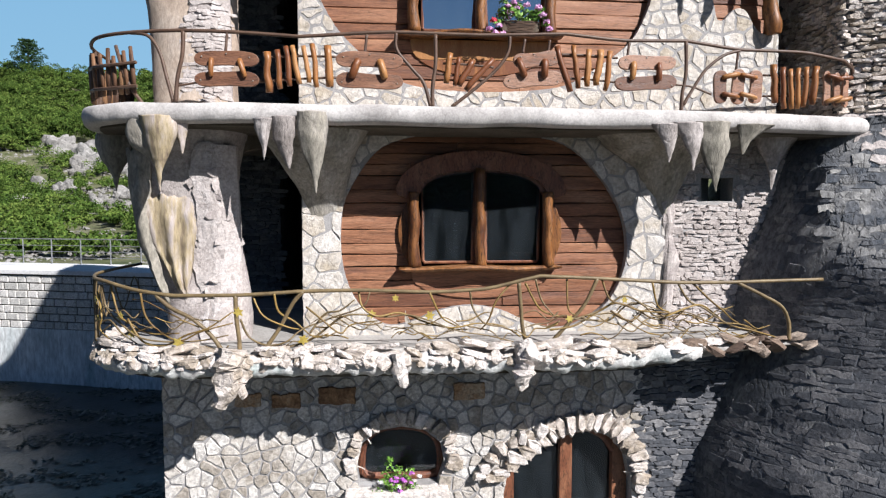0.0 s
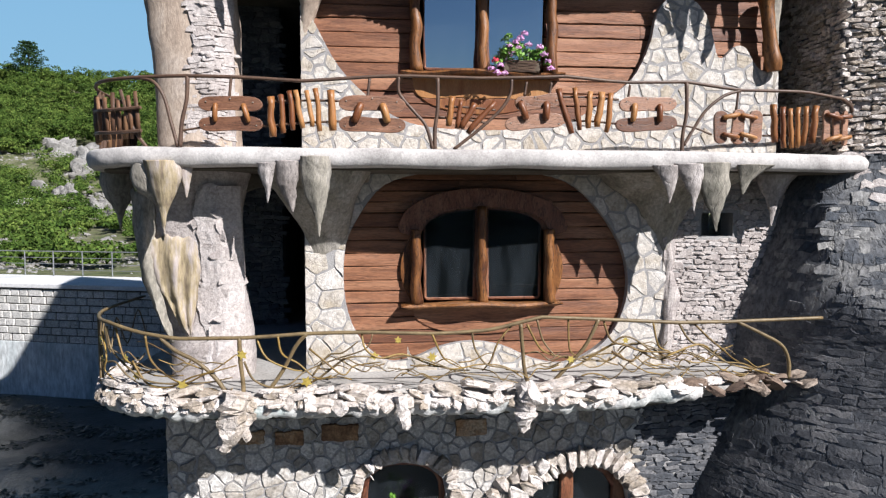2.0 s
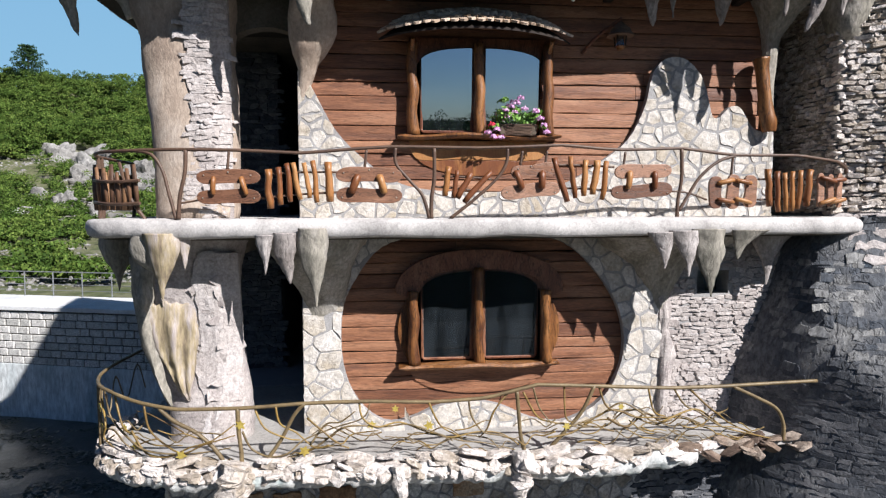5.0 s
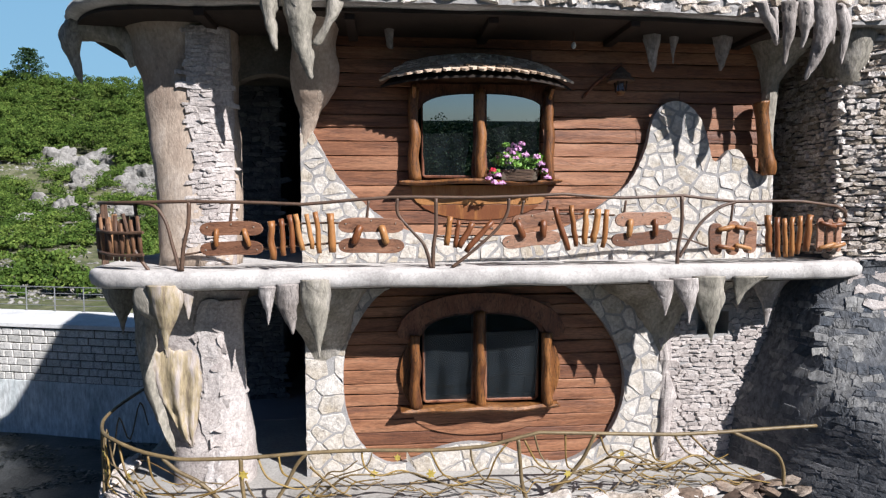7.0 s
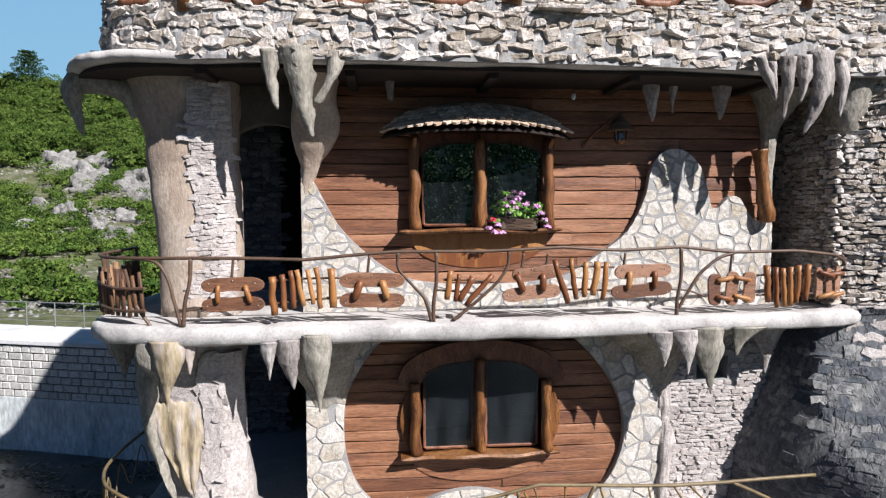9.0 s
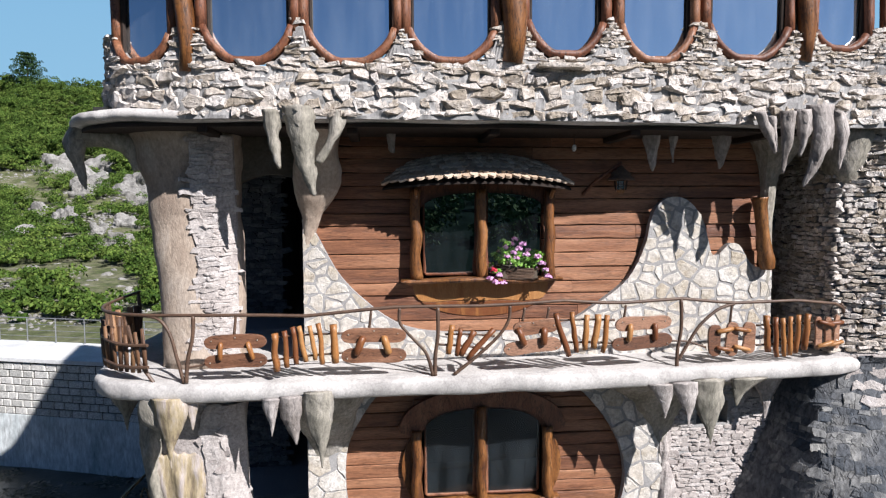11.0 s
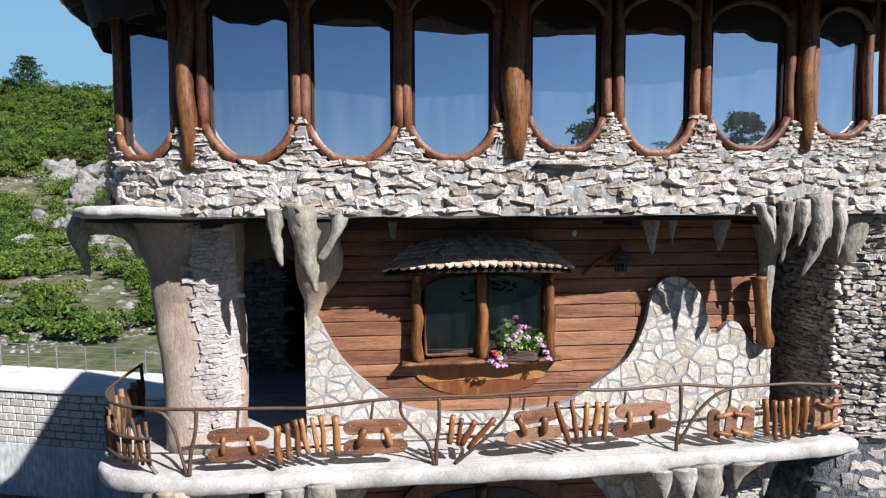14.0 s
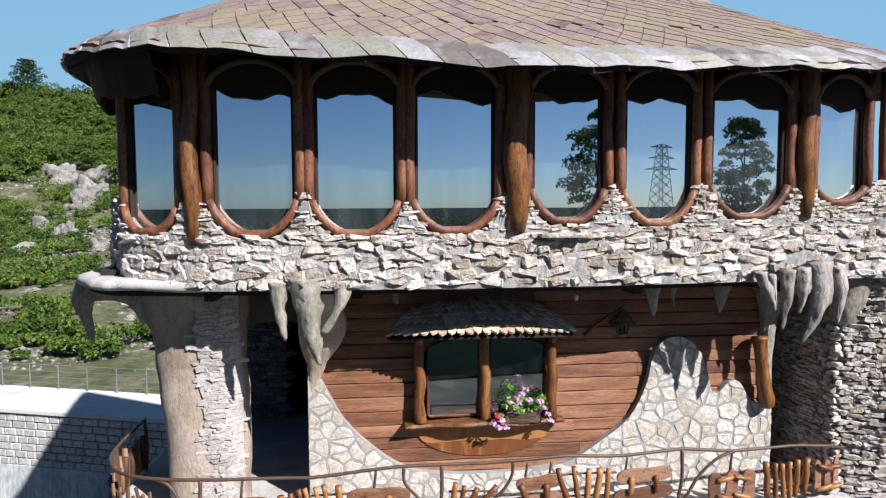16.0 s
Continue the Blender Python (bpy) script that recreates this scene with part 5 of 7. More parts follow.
drip([(6.06, 4.12, 4.7), (5.94, 4.15, 4.5), (5.82, 4.18, 4.36), (5.63, 4.235, 4.25)], -1.02, 11, 0.4, M_TUFA)
drip([(6.0, 4.8, 5.6), (5.8, 4.92, 5.42), (5.6, 5.02, 5.3), (5.4, 5.1, 5.22), (5.15, 5.15, 5.17)], -0.3, 12, 0.45, M_FANG)
# drapery on the lower pillar
lower_pillar = bpy.data.objects["pillar.001"]


def drapery(left, right, z0, z1, folds, seed, depth, mat, label):
    """A hanging fluted sheet of cement that narrows to a tip on the pillar's face."""
    bm = bmesh.new()
    rows = []
    n, m = 26, 22
    for k in range(n + 1):
        t = k / n
        z = z1 + (z0 - z1) * t
        a, b = line(left, -z), line(right, -z)
        back = -0.36 - 0.12 * max(0, (z - 4.2) / 1.8)
        row = []
        for i in range(m + 1):
            u = i / m
            f = math.sin(math.pi * u) ** 0.5
            ridge = 0.5 + 0.5 * math.sin(u * folds * math.pi * 2 + seed + 0.8 * math.sin(z * 2))
            top = 0.1 * noise.noise(Vector((u * 6, seed, 0))) * (1 - t)
            row.append((a + (b - a) * u + 0.02 * noise.noise(Vector((u * 3, z * 2, seed))), back - depth * f * (0.45 + 0.55 * ridge) * min(1, 6 * (1 - t) + 0.1) * min(1, 0.25 + 4 * t), z + top))
        rows.append(row)
    loft(bm, rows, False, False)
    bmesh.ops.recalc_face_normals(bm, faces=bm.faces[:])
    bmesh.ops.solidify(bm, geom=bm.faces[:], thickness=0.05)
    rough(bm, 0.03, 5, 0.014, 17, seed)
    part("drapery", bm, mat, lower_pillar, label, smooth=True)


drapery([(-5.04, -4.32), (-4.68, -4.26), (-4.36, -4.18), (-3.94, -3.99), (-3.58, -3.78)], [(-5.0, -3.58), (-4.5, -3.56), (-4.1, -3.62), (-3.8, -3.68), (-3.58, -3.71)], 3.58, 5.04, 2.3, 1, 0.11, M_OCHRE, "ochre and white fluted cement drapery")
drapery([(-5.7, -4.48), (-5.0, -4.46), (-4.4, -4.38), (-3.9, -4.2), (-3.5, -4.02)], [(-5.7, -4.16), (-5.0, -4.18), (-4.4, -4.14), (-3.9, -4.04), (-3.5, -3.96)], 3.5, 5.7, 1.2, 4, 0.1, M_TUFA, "")

# ---- windows of the two board walls ----


def log(pts, r, seg=10, wob=0.14):
    bm = bmesh.new()
    tube(bm, catmull(pts, 4), r, seg, wob)
    return bm


def arch_head(x, zj, zt, mid=0.6, half=0.96, power=2.6):
    """Height of a flat arch at x, from its shoulders zj to its crown zt."""
    u = min(1.0, abs(x - mid) / half)
    return zj + (zt - zj) * (1 - u ** power) ** (1 / power)


def wood_window(name, label, zs, glass_mat, lean, hood):
    w = thing(name, label, "window", kind="structure")
    z0, zj, zt = zs
    for x0, x1 in ((-0.31, 0.46), (0.67, 1.5)):
        xs = [x1 + (x0 - x1) * k / 12 for k in range(13)]
        o = [(x0, z0 + 0.03), (x0 + 0.03, z0), (x1 - 0.03, z0), (x1, z0 + 0.03)] + [(x, arch_head(x, zj, zt)) for x in xs]
        bm = bmesh.new()
        prism(bm, o, 0.03, 0.045)
        for v in bm.verts:
            v.co.y -= (v.co.z - z0) * math.tan(radians(lean))
        g = part("pane", bm, glass_mat, w, "dark reflecting glass")
        g.visible_shadow = False
        bm = bmesh.new()
        ring = [(x, 0.03, z) for x, z in o]
        tube(bm, ring + [ring[0], ring[1]], 0.024, 7, 0.05)
        part("frame", bm, M_FRAME, w)
    bm = bmesh.new()
    arch = [(-0.5 + 2.2 * k / 28, arch_head(-0.5 + 2.2 * k / 28, zj, zt) + 0.012) for k in range(29)]
    prism(bm, arch + [(1.7, zt + 0.16), (-0.5, zt + 0.16)], 0.0, 0.06)
    part("spandrel", bm, M_FRAME, w)
    bm = bmesh.new()
    box(bm, (0.455, 0.0, z0 - 0.02), (0.675, 0.05, zt), 0.01)
    part("frame", bm, M_FRAME, w)
    for x, r in ((-0.45, 0.085), (0.565, 0.08), (1.63, 0.085)):
        top = zt + 0.06 if x == 0.565 or not hood else zj + 0.16
        bm = log([(x + 0.02, -0.09, z0 - 0.06), (x - 0.012, -0.1, z0 + 0.3), (x + 0.015, -0.09, z0 + 0.6), (x - 0.01, -0.09, z0 + 0.85), (x, -0.08, top)], [r * 1.1, r * 0.98, r * 1.04, r * 0.9, r])
        part("log", bm, M_LOG, w, "round varnished log", smooth=True)
    # wavy sill
    bm = bmesh.new()
    rows = []
    for k in range(25):
        x = -0.68 + 2.5 * k / 24
        e = 0.04 * math.sin(x * 3.1) + 0.03 * math.sin(x * 7)
        t = 0.035 * (1 if 0 < k < 24 else 0.5)
        zz = z0 - 0.085 + 0.015 * math.sin(x * 4)
        rows.append([(x, 0.04, zz - t), (x, -0.2 - e, zz - t), (x, -0.23 - e, zz), (x, -0.2 - e, zz + t), (x, 0.04, zz + t)])
    loft(bm, rows)
    bmesh.ops.recalc_face_normals(bm, faces=bm.faces[:])
    part("sill", bm, M_LOG, w, "wavy waney-edged wooden sill")
    # apron of two boards that ends in a flat bow
    deep = 0.4 if hood else 0.5
    wood = M_BOARD if hood else M_STICK
    poly = [(-0.5, z0 - 0.13)] + [(0.58 - 1.07 * math.cos(math.pi * k / 24), z0 - 0.17 - deep * math.sin(math.pi * k / 24) ** 0.85) for k in range(25)] + [(1.66, z0 - 0.13)]
    split = z0 - 0.17 - 0.52 * deep

    def seam(x):
        return split + 0.012 * math.sin(x * 9)
    bm = bmesh.new()
    prism(bm, [(x, max(z, seam(x) + 0.004)) for x, z in poly], 0.035, 0.07, 0.006)
    part("apron_board", bm, wood, w)
    bm = bmesh.new()
    inner = [(x, z) for x, z in poly if z < seam(x) - 0.01]
    edge = [(inner[-1][0] + (inner[0][0] - inner[-1][0]) * k / 8, 0) for k in range(9)]
    prism(bm, inner + [(x, seam(x) - 0.004) for x, _ in edge], 0.04, 0.07, 0.006)
    part("apron_board", bm, wood, w)
    if hood:
        crest = zt - 0.31
        outer = [(-0.73 + 2.66 * k / 32, arch_head(-0.73 + 2.66 * k / 32, crest, zt + 0.34, 0.6, 1.335, 2.1)) for k in range(33)]
        inner = [(-0.42 + 2.04 * k / 28, arch_head(-0.42 + 2.04 * k / 28, zj, zt, 0.6, 1.03) + 0.035) for k in range(29)]
        foot = zj + 0.12
        bm = bmesh.new()
        prism(bm, outer + [(1.9, foot), (1.75, foot - 0.05), (1.6, foot + 0.02)] + list(reversed(inner)) + [(-0.4, foot + 0.02), (-0.55, foot - 0.05), (-0.7, foot)], -0.05, 0.06, 0.01)
        part("hood_board", bm, M_FRAME, w, "arched dark red hood board")
        for sx in (-1, 1):
            side = [(0.59 + sx * (1.0 + 0.28 * math.sin(math.pi * (0.1 + 0.82 * k / 14)) ** 0.8), z0 - 0.05 + (zj + 0.14 - z0) * k / 14) for k in range(15)]
            bm = bmesh.new()
            prism(bm, side + [(0.59 + sx * 0.98, zj + 0.09), (0.59 + sx * 0.98, z0 - 0.05)], 0.0, 0.06, 0.008)
            part("side_board", bm, M_LOG, w)
    return w


wood_window("window_1", "arched two-light window between varnished logs under a little awning", (7.55, 8.5, 8.8), M_GLASS, 4.0, False)
wood_window("window_2", "arched two-light window with log posts and a dark red hood", (4.03, 4.95, 5.41), M_GLASS_LOW, 3.0, True)


def awning():
    a = thing("window_awning", "small curved awning of round-ended wooden shingles", "awning")

    def at(u, t):
        """u from -1 to 1 along the eave, t from the eave up to the wall."""
        bow = 1 - u * u
        return Vector((0.49 + (1.46 - 0.5 * t) * u, 0.03 - (0.27 + 0.5 * max(0.0, bow) ** 0.7) * (1 - t), 8.88 + 0.08 * bow + (0.37 + 0.05 * bow) * t + 0.02 * math.sin(math.pi * t)))
    bm = bmesh.new()
    us = [-1 + 2 * k / 24 for k in range(25)]
    drop = Vector((0, 0, 0.03))
    loft(bm, [[at(u, t) - drop for t in (0.04, 0.3, 0.6, 1.0)] + [at(u, t) - drop * 2 for t in (1.0, 0.6, 0.3, 0.04)] for u in us])
    bmesh.ops.recalc_face_normals(bm, faces=bm.faces[:])
    part("deck", bm, M_DARKWOOD, a)
    rng = random.Random(8)
    kinds = []
    for k in range(6):
        bm = bmesh.new()
        d = [rng.uniform(-0.05, 0.05) for _ in range(5)]
        prism(bm, [(-0.48, 0.0), (-0.5, -0.66 + d[0]), (-0.36, -0.89 + d[1]), (0, -1.0 + d[2]), (0.36, -0.89 + d[3]), (0.5, -0.66 + d[4]), (0.48, 0.0)], -0.5, 0.5)
        kinds.append(finish("shingle", bm, M_AWN))
    rows, n = 6, 23
    for r in range(rows):
        t = r / rows
        for k in range(n + r % 2):
            u = -1 + 2 * (k + 0.5 - 0.5 * (r % 2)) / n
            u = max(-0.99, min(0.99, u))
            lo, hi = at(u, t - 0.03), at(u, min(1.02, t + 0.27))
            up = hi - lo
            side = (at(u + 0.01, t) - at(u - 0.01, t)).normalized()
            nor = side.cross(up).normalized()
            side = up.cross(nor).normalized() * -1
            if side.x < 0:
                side = -side
            m = Matrix((side, -nor, up.normalized())).transposed().to_4x4()
            o = new("shingle", rng.choice(kinds))
            o.parent = a
            w = 2.15 * (1.46 - 0.5 * t) / n
            o.matrix_local = Matrix.Translation(hi + nor * 0.034) @ m @ pose(0, 0, 0, -9 + rng.uniform(-2, 2), rng.uniform(-4, 4), 0) @ Matrix.Diagonal((w * rng.uniform(0.88, 0.97), 0.032, up.length * rng.uniform(0.96, 1.04), 1))
    for x in (-0.45, 1.63):
        part("strut", log([(x, 0.03, 8.62), (x, -0.16, 8.74), (x, -0.34, 8.86)], 0.03), M_LOG, a)


awning()
bm = bmesh.new()
tube(bm, catmull([(5.04, -0.14, 8.72), (5.06, -0.15, 8.5), (5.1, -0.16, 8.1), (5.16, -0.17, 7.75), (5.18, -0.16, 7.58)], 4), [0.13, 0.1, 0.1, 0.125, 0.1], 12, 0.25)
tagged(part("wall_log", bm, M_LOG, smooth=True), "short knotty varnished log fixed upright at the wall corner", "log")


def lantern():
    l = thing("wall_lantern", "small hanging lantern with a shingled cap on a wooden bracket", "lantern")
    c = Vector((2.72, -0.2, 8.84))
    part("bracket", log([(2.2, 0.05, 8.78), (2.38, -0.1, 9.0), (2.72, -0.2, 9.25)], 0.026), M_FRAME, l)
    bm = bmesh.new()
    tube(bm, [c + Vector((0, 0, 0.32)), c + Vector((0, 0, 0.44))], 0.012, 6)
    part("hook", bm, M_IRON, l)
    bm = bmesh.new()
    rings = []
    for r, z in ((0.2, 0.15), (0.19, 0.18), (0.13, 0.24), (0.15, 0.23), (0.14, 0.26), (0.08, 0.31), (0.09, 0.3), (0.03, 0.37)):
        rings.append([c + Vector((math.cos(k * math.pi / 6) * r * (1 + 0.08 * (k % 2)), math.sin(k * math.pi / 6) * r, z)) for k in range(12)])
    loft(bm, rings)
    part("cap", bm, M_BROWNSHAKE, l, "small brown shingled cap")
    bm = bmesh.new()
    for k in range(4):
        x, y = math.cos(k * math.pi / 2 + 0.78) * 0.08, math.sin(k * math.pi / 2 + 0.78) * 0.08
        tube(bm, [c + Vector((x, y, 0.0)), c + Vector((x * 1.3, y * 1.3, 0.18))], 0.012, 6)
    part("cage", bm, M_DARKWOOD, l)
    bm = bmesh.new()
    tube(bm, [c + Vector((0, 0, 0.02)), c + Vector((0, 0, 0.16))], 0.055, 10)
    part("glass", bm, M_GLASS_LOW, l)
    bm = bmesh.new()
    tube(bm, [c - Vector((0, 0, 0.05)), c + Vector((0, 0, 0.0))], [0.05, 0.075], 10)
    part("base", bm, M_LOG, l, "turned wooden cup")


lantern()
bm = bmesh.new()
tube(bm, [(1.9, -0.45, 9.72), (1.9, -0.45, 9.5)], 0.008, 6)
bulb = thing("hanging_bulb", "white bulb on a short cord under the overhang", "bulb")
part("cord", bm, M_IRON, bulb)
bm = lump(0.035, 3, (1, 1, 1.5), 2, 0.05)
bmesh.ops.translate(bm, verts=bm.verts[:], vec=(1.9, -0.45, 9.46))
M_WHITE = material("white_glass", [(0.75, 0.75, 0.73), (0.8, 0.8, 0.78)], 0.3, 5, 40, 0, 0)
part("globe", bm, M_WHITE, bulb, smooth=True)

# ---- flowers ----
M_GREEN = material("flower_leaves", [(0.08, 0.2, 0.02), (0.2, 0.38, 0.06)], 0.6, 8, 40, 0, 0.6)
M_PINK = material("pink_petals", [(0.66, 0.30, 0.58), (0.82, 0.52, 0.76)], 0.6, 8, 40, 0, 0.6)
M_RED = material("red_petals", [(0.55, 0.02, 0.05), (0.7, 0.06, 0.1)], 0.6, 8, 40, 0, 0.3)
M_PURPLE = material("magenta_petals", [(0.45, 0.10, 0.5), (0.6, 0.2, 0.62)], 0.6, 8, 40, 0, 0.5)
M_WICKER = material("dark_wicker", [(0.05, 0.03, 0.02), (0.12, 0.075, 0.05)], 0.7, 9, 60, 0.3, 0.4)


def flower_box():
    f = thing("flower_basket", "dark wicker basket of pink geraniums standing on the sill", "flower basket")
    bm = bmesh.new()
    for k in range(7):
        z = 7.49 + 0.024 * k
        g = 0.03 * k / 6
        ring = [(1.14 + (0.27 + g) * math.cos(t) * (abs(math.cos(t)) ** -0.35 if abs(math.cos(t)) > 0.2 else 1.6), -0.16 + (0.085 + g * 0.5) * math.sin(t), z + 0.006 * math.sin(9 * t + k * 3.14)) for t in [2 * math.pi * j / 40 for j in range(41)]]
        tube(bm, ring, 0.014, 5)
    part("basket", bm, M_WICKER, f)
    bm = bmesh.new()
    box(bm, (0.86, -0.24, 7.49), (1.42, -0.09, 7.62), 0.02)
    part("soil", bm, M_TRUNK, f)
    rng = np.random.default_rng(3)
    blobs = [(rng.uniform(0.8, 1.5), -0.18 + rng.normal() * 0.05, 7.66 + rng.uniform(0, 0.26) * (1 if k % 3 else 0.5), 0.075) for k in range(22)] + [(0.95, -0.15, 8.02, 0.06), (0.78, -0.22, 7.6, 0.07), (1.52, -0.24, 7.6, 0.06)]
    o = quads_object("foliage", [leaf_cloud(blobs, 26, 0.032, rng)], M_GREEN)
    o.parent = f
    for k, (x, z, mat) in enumerate(((0.66, 7.5, M_PINK), (0.72, 7.62, M_RED), (0.75, 7.44, M_PINK), (0.86, 7.43, M_PINK), (0.8, 7.55, M_PINK), (0.93, 7.83, M_PINK), (1.02, 7.88, M_PINK), (1.1, 7.95, M_PINK), (1.06, 7.8, M_PINK), (1.22, 7.86, M_PINK), (1.4, 7.82, M_PINK), (1.46, 7.72, M_PINK), (1.52, 7.62, M_PINK), (1.56, 7.52, M_PINK), (1.16, 8.02, M_PINK), (0.98, 7.74, M_PINK))):
        q = leaf_cloud([(x, -0.3, z, 0.055)], 46, 0.024, rng)
        b = quads_object("blossom", [q], mat)
        b.parent = f


flower_box()

# ---- ground-floor window and door ----
gw = thing("window_12", "small oval ground-floor window in a red-brown wooden frame", "window", kind="structure")
gpts = [(-1.2, 0.72), (-0.66, 0.68), (-0.12, 0.7), (-0.04, 0.95), (-0.1, 1.24), (-0.32, 1.42), (-0.66, 1.48), (-0.98, 1.44), (-1.2, 1.28), (-1.27, 0.98)]
gsm = [(p.x, p.y) for p in catmull([(a, b, 0) for a, b in gpts], 4, True)]
bm = bmesh.new()
tube(bm, [(x, 0.0, z) for x, z in gsm + gsm[:2]], 0.06, 8, 0.1)
part("frame", bm, M_FRAME, gw)
bm = bmesh.new()
prism(bm, gsm, 0.02, 0.035)
g = part("pane", bm, M_GLASS_LOW, gw)
g.visible_shadow = False
bm = bmesh.new()
box(bm, (-1.5, -0.5, 0.5), (0.05, 0.1, 0.62), 0.03)
rough(bm, 0.02, 5)
part("sill", bm, M_LEDGE, gw, "rough stone ledge")
gd = thing("door_1", "glazed brown wooden door under a rough stone arch", "door", kind="structure")
for x0, x1, zt in ((0.94, 1.12, 1.0), (1.86, 2.06, 1.42), (2.72, 2.96, 1.3)):
    bm = bmesh.new()
    box(bm, (x0, -0.08, -2.3), (x1, 0.06, zt), 0.015)
    part("stile", bm, M_FRAME, gd)
bm = bmesh.new()
tube(bm, [(2.06, 0.0, 1.33), (2.35, 0.0, 1.36), (2.62, 0.0, 1.2), (2.8, 0.0, 0.92), (2.84, 0.0, 0.5)], 0.07, 8)
part("head", bm, M_FRAME, gd)
bm = bmesh.new()
prism(bm, [(1.1, -2.3), (2.8, -2.3), (2.8, 0.9), (2.6, 1.22), (2.3, 1.38), (1.95, 1.36), (1.5, 1.15), (1.1, 0.85)], 0.03, 0.045)
g = part("pane", bm, M_GLASS_LOW, gd)
g.visible_shadow = False
fp = thing("flower_pot", "pot of magenta and white petunias on the stone ledge", "flower pot")
bm = bmesh.new()
tube(bm, [(-0.66, -0.34, 0.6), (-0.66, -0.34, 0.78)], [0.09, 0.13], 12)
part("pot", bm, M_TRUNK, fp)
rng = np.random.default_rng(5)
o = quads_object("foliage", [leaf_cloud([(-0.66 + rng.normal() * 0.2, -0.38 + rng.normal() * 0.05, 0.75 + rng.normal() * 0.14, 0.08) for k in range(22)] + [(-0.86, -0.36, 1.0, 0.06), (-0.84, -0.36, 1.08, 0.05)], 24, 0.03, rng)], M_GREEN)
o.parent = fp
for k in range(12):
    b = quads_object("blossom", [leaf_cloud([(-0.64 + rng.normal() * 0.17, -0.48, 0.82 + rng.normal() * 0.09, 0.035)], 30, 0.022, rng)], M_PURPLE if k % 4 else M_WHITE)
    b.parent = fp

# ---- upper railing: posts, braces, plaques and sticks ----


def on_rail(pts, f, dy=0.0):
    return [(x, f(x) + dy, z) for x, z in pts]


def bar(parent, name, pts, f, r, mat, dy=0.0, taper=True):
    bm = bmesh.new()
    tube(bm, catmull(on_rail(pts, f, dy), 5), [r, r * 0.92, r * 1.08] if taper else r, 8, 0.1)
    return part(name, bm, mat, parent, smooth=True)


for p in ([(-3.48, 7.15), (-3.5, 6.85), (-3.57, 6.55), (-3.6, 6.24)], [(-0.2, 7.2), (-0.2, 6.8), (-0.24, 6.5), (-0.24, 6.24)], [(3.39, 7.23), (3.4, 6.8), (3.35, 6.5), (3.34, 6.22)], [(6.16, 7.06), (6.28, 6.85), (6.36, 6.6), (6.34, 6.24)]):
    bar(railing_up, "post", p, ru, 0.028, M_IRON)
for p in ([(-4.2, 7.15), (-3.95, 7.1), (-3.8, 6.9), (-3.72, 6.6), (-3.63, 6.24)], [(-0.73, 7.2), (-0.72, 6.98), (-0.52, 6.74), (-0.36, 6.55), (-0.27, 6.24)], [(0.82, 7.2), (0.8, 7.0), (0.66, 6.78), (0.35, 6.5), (0.02, 6.24)], [(4.24, 7.14), (3.98, 7.06), (3.7, 6.84), (3.5, 6.55), (3.37, 6.34)]):
    bar(railing_up, "brace", p, ru, 0.024, M_IRON)
for x, z in ((-2.95, 6.88), (-1.15, 6.9), (1.0, 6.98), (1.35, 6.98), (2.5, 6.95), (4.18, 6.85)):
    bar(railing_up, "hanger", [(x + 0.03, 7.17), (x, z)], ru, 0.02, M_IRON, 0.0)


def wrap(bm, f, dy=0.0):
    for v in bm.verts:
        v.co.y += f(v.co.x) + dy


def dogbone(x0, x1, z0, z1, rng, turn=0.0, upright=False):
    """A waney plank with a slight waist, lying or upright."""
    n = 20
    up, dn = [], []
    a, b = rng.uniform(0, 9), rng.uniform(0, 9)
    for k in range(n + 1):
        u = -math.cos(math.pi * k / n)
        e = max(0.0, 1 - abs(u) ** 3.2) ** 0.5
        h = e * (0.74 + 0.42 * u * u)
        up.append((u, h + 0.09 * math.sin(3 * u + a)))
        dn.append((u, -h + 0.09 * math.sin(3 * u + a) * 0.5))
    poly = dn[1:] + list(reversed(up))[1:]
    cx, cz, hx, hz = (x0 + x1) / 2, (z0 + z1) / 2, (x1 - x0) / 2, (z1 - z0) / 2
    if upright:
        poly = [(-q, p) for p, q in poly]
    c, s = math.cos(radians(turn)), math.sin(radians(turn))
    return [(cx + c * p * hx - s * q * hz, cz + s * p * hx + c * q * hz) for p, q in poly]


def plank(parent, poly, f, dy=-0.03):
    bm = bmesh.new()
    prism(bm, poly, -0.02, 0.02, 0.008)
    wrap(bm, f, dy)
    return part("plank", bm, M_PLAQUE, parent)


def cleat(parent, a, b, r, f):
    bm = bmesh.new()
    (x0, z0), (x1, z1) = a, b
    pts = [(x0 + (x1 - x0) * t, f(x0) - 0.065 - 0.02 * math.sin(math.pi * t), z0 + (z1 - z0) * t) for t in (0, 0.08, 0.35, 0.65, 0.92, 1)]
    tube(bm, pts, [r * 0.5, r, r * 0.95, r, r * 0.5], 9, 0.2)
    part("cleat", bm, M_STICK, parent, smooth=True)


def bolt(parent, x, z, f):
    ob = new("bolt", BOLT)
    ob.parent = parent
    ob.location = (x, f(x) - 0.055, z)


bm = bmesh.new()
bmesh.ops.create_icosphere(bm, subdivisions=1, radius=0.011)
M_BOLT = material("zinc_bolt", [(0.5, 0.48, 0.42), (0.6, 0.58, 0.5)], 0.35, 5, 40, 0, 0, metal=0.7)
BOLT = finish("bolt", bm, M_BOLT)


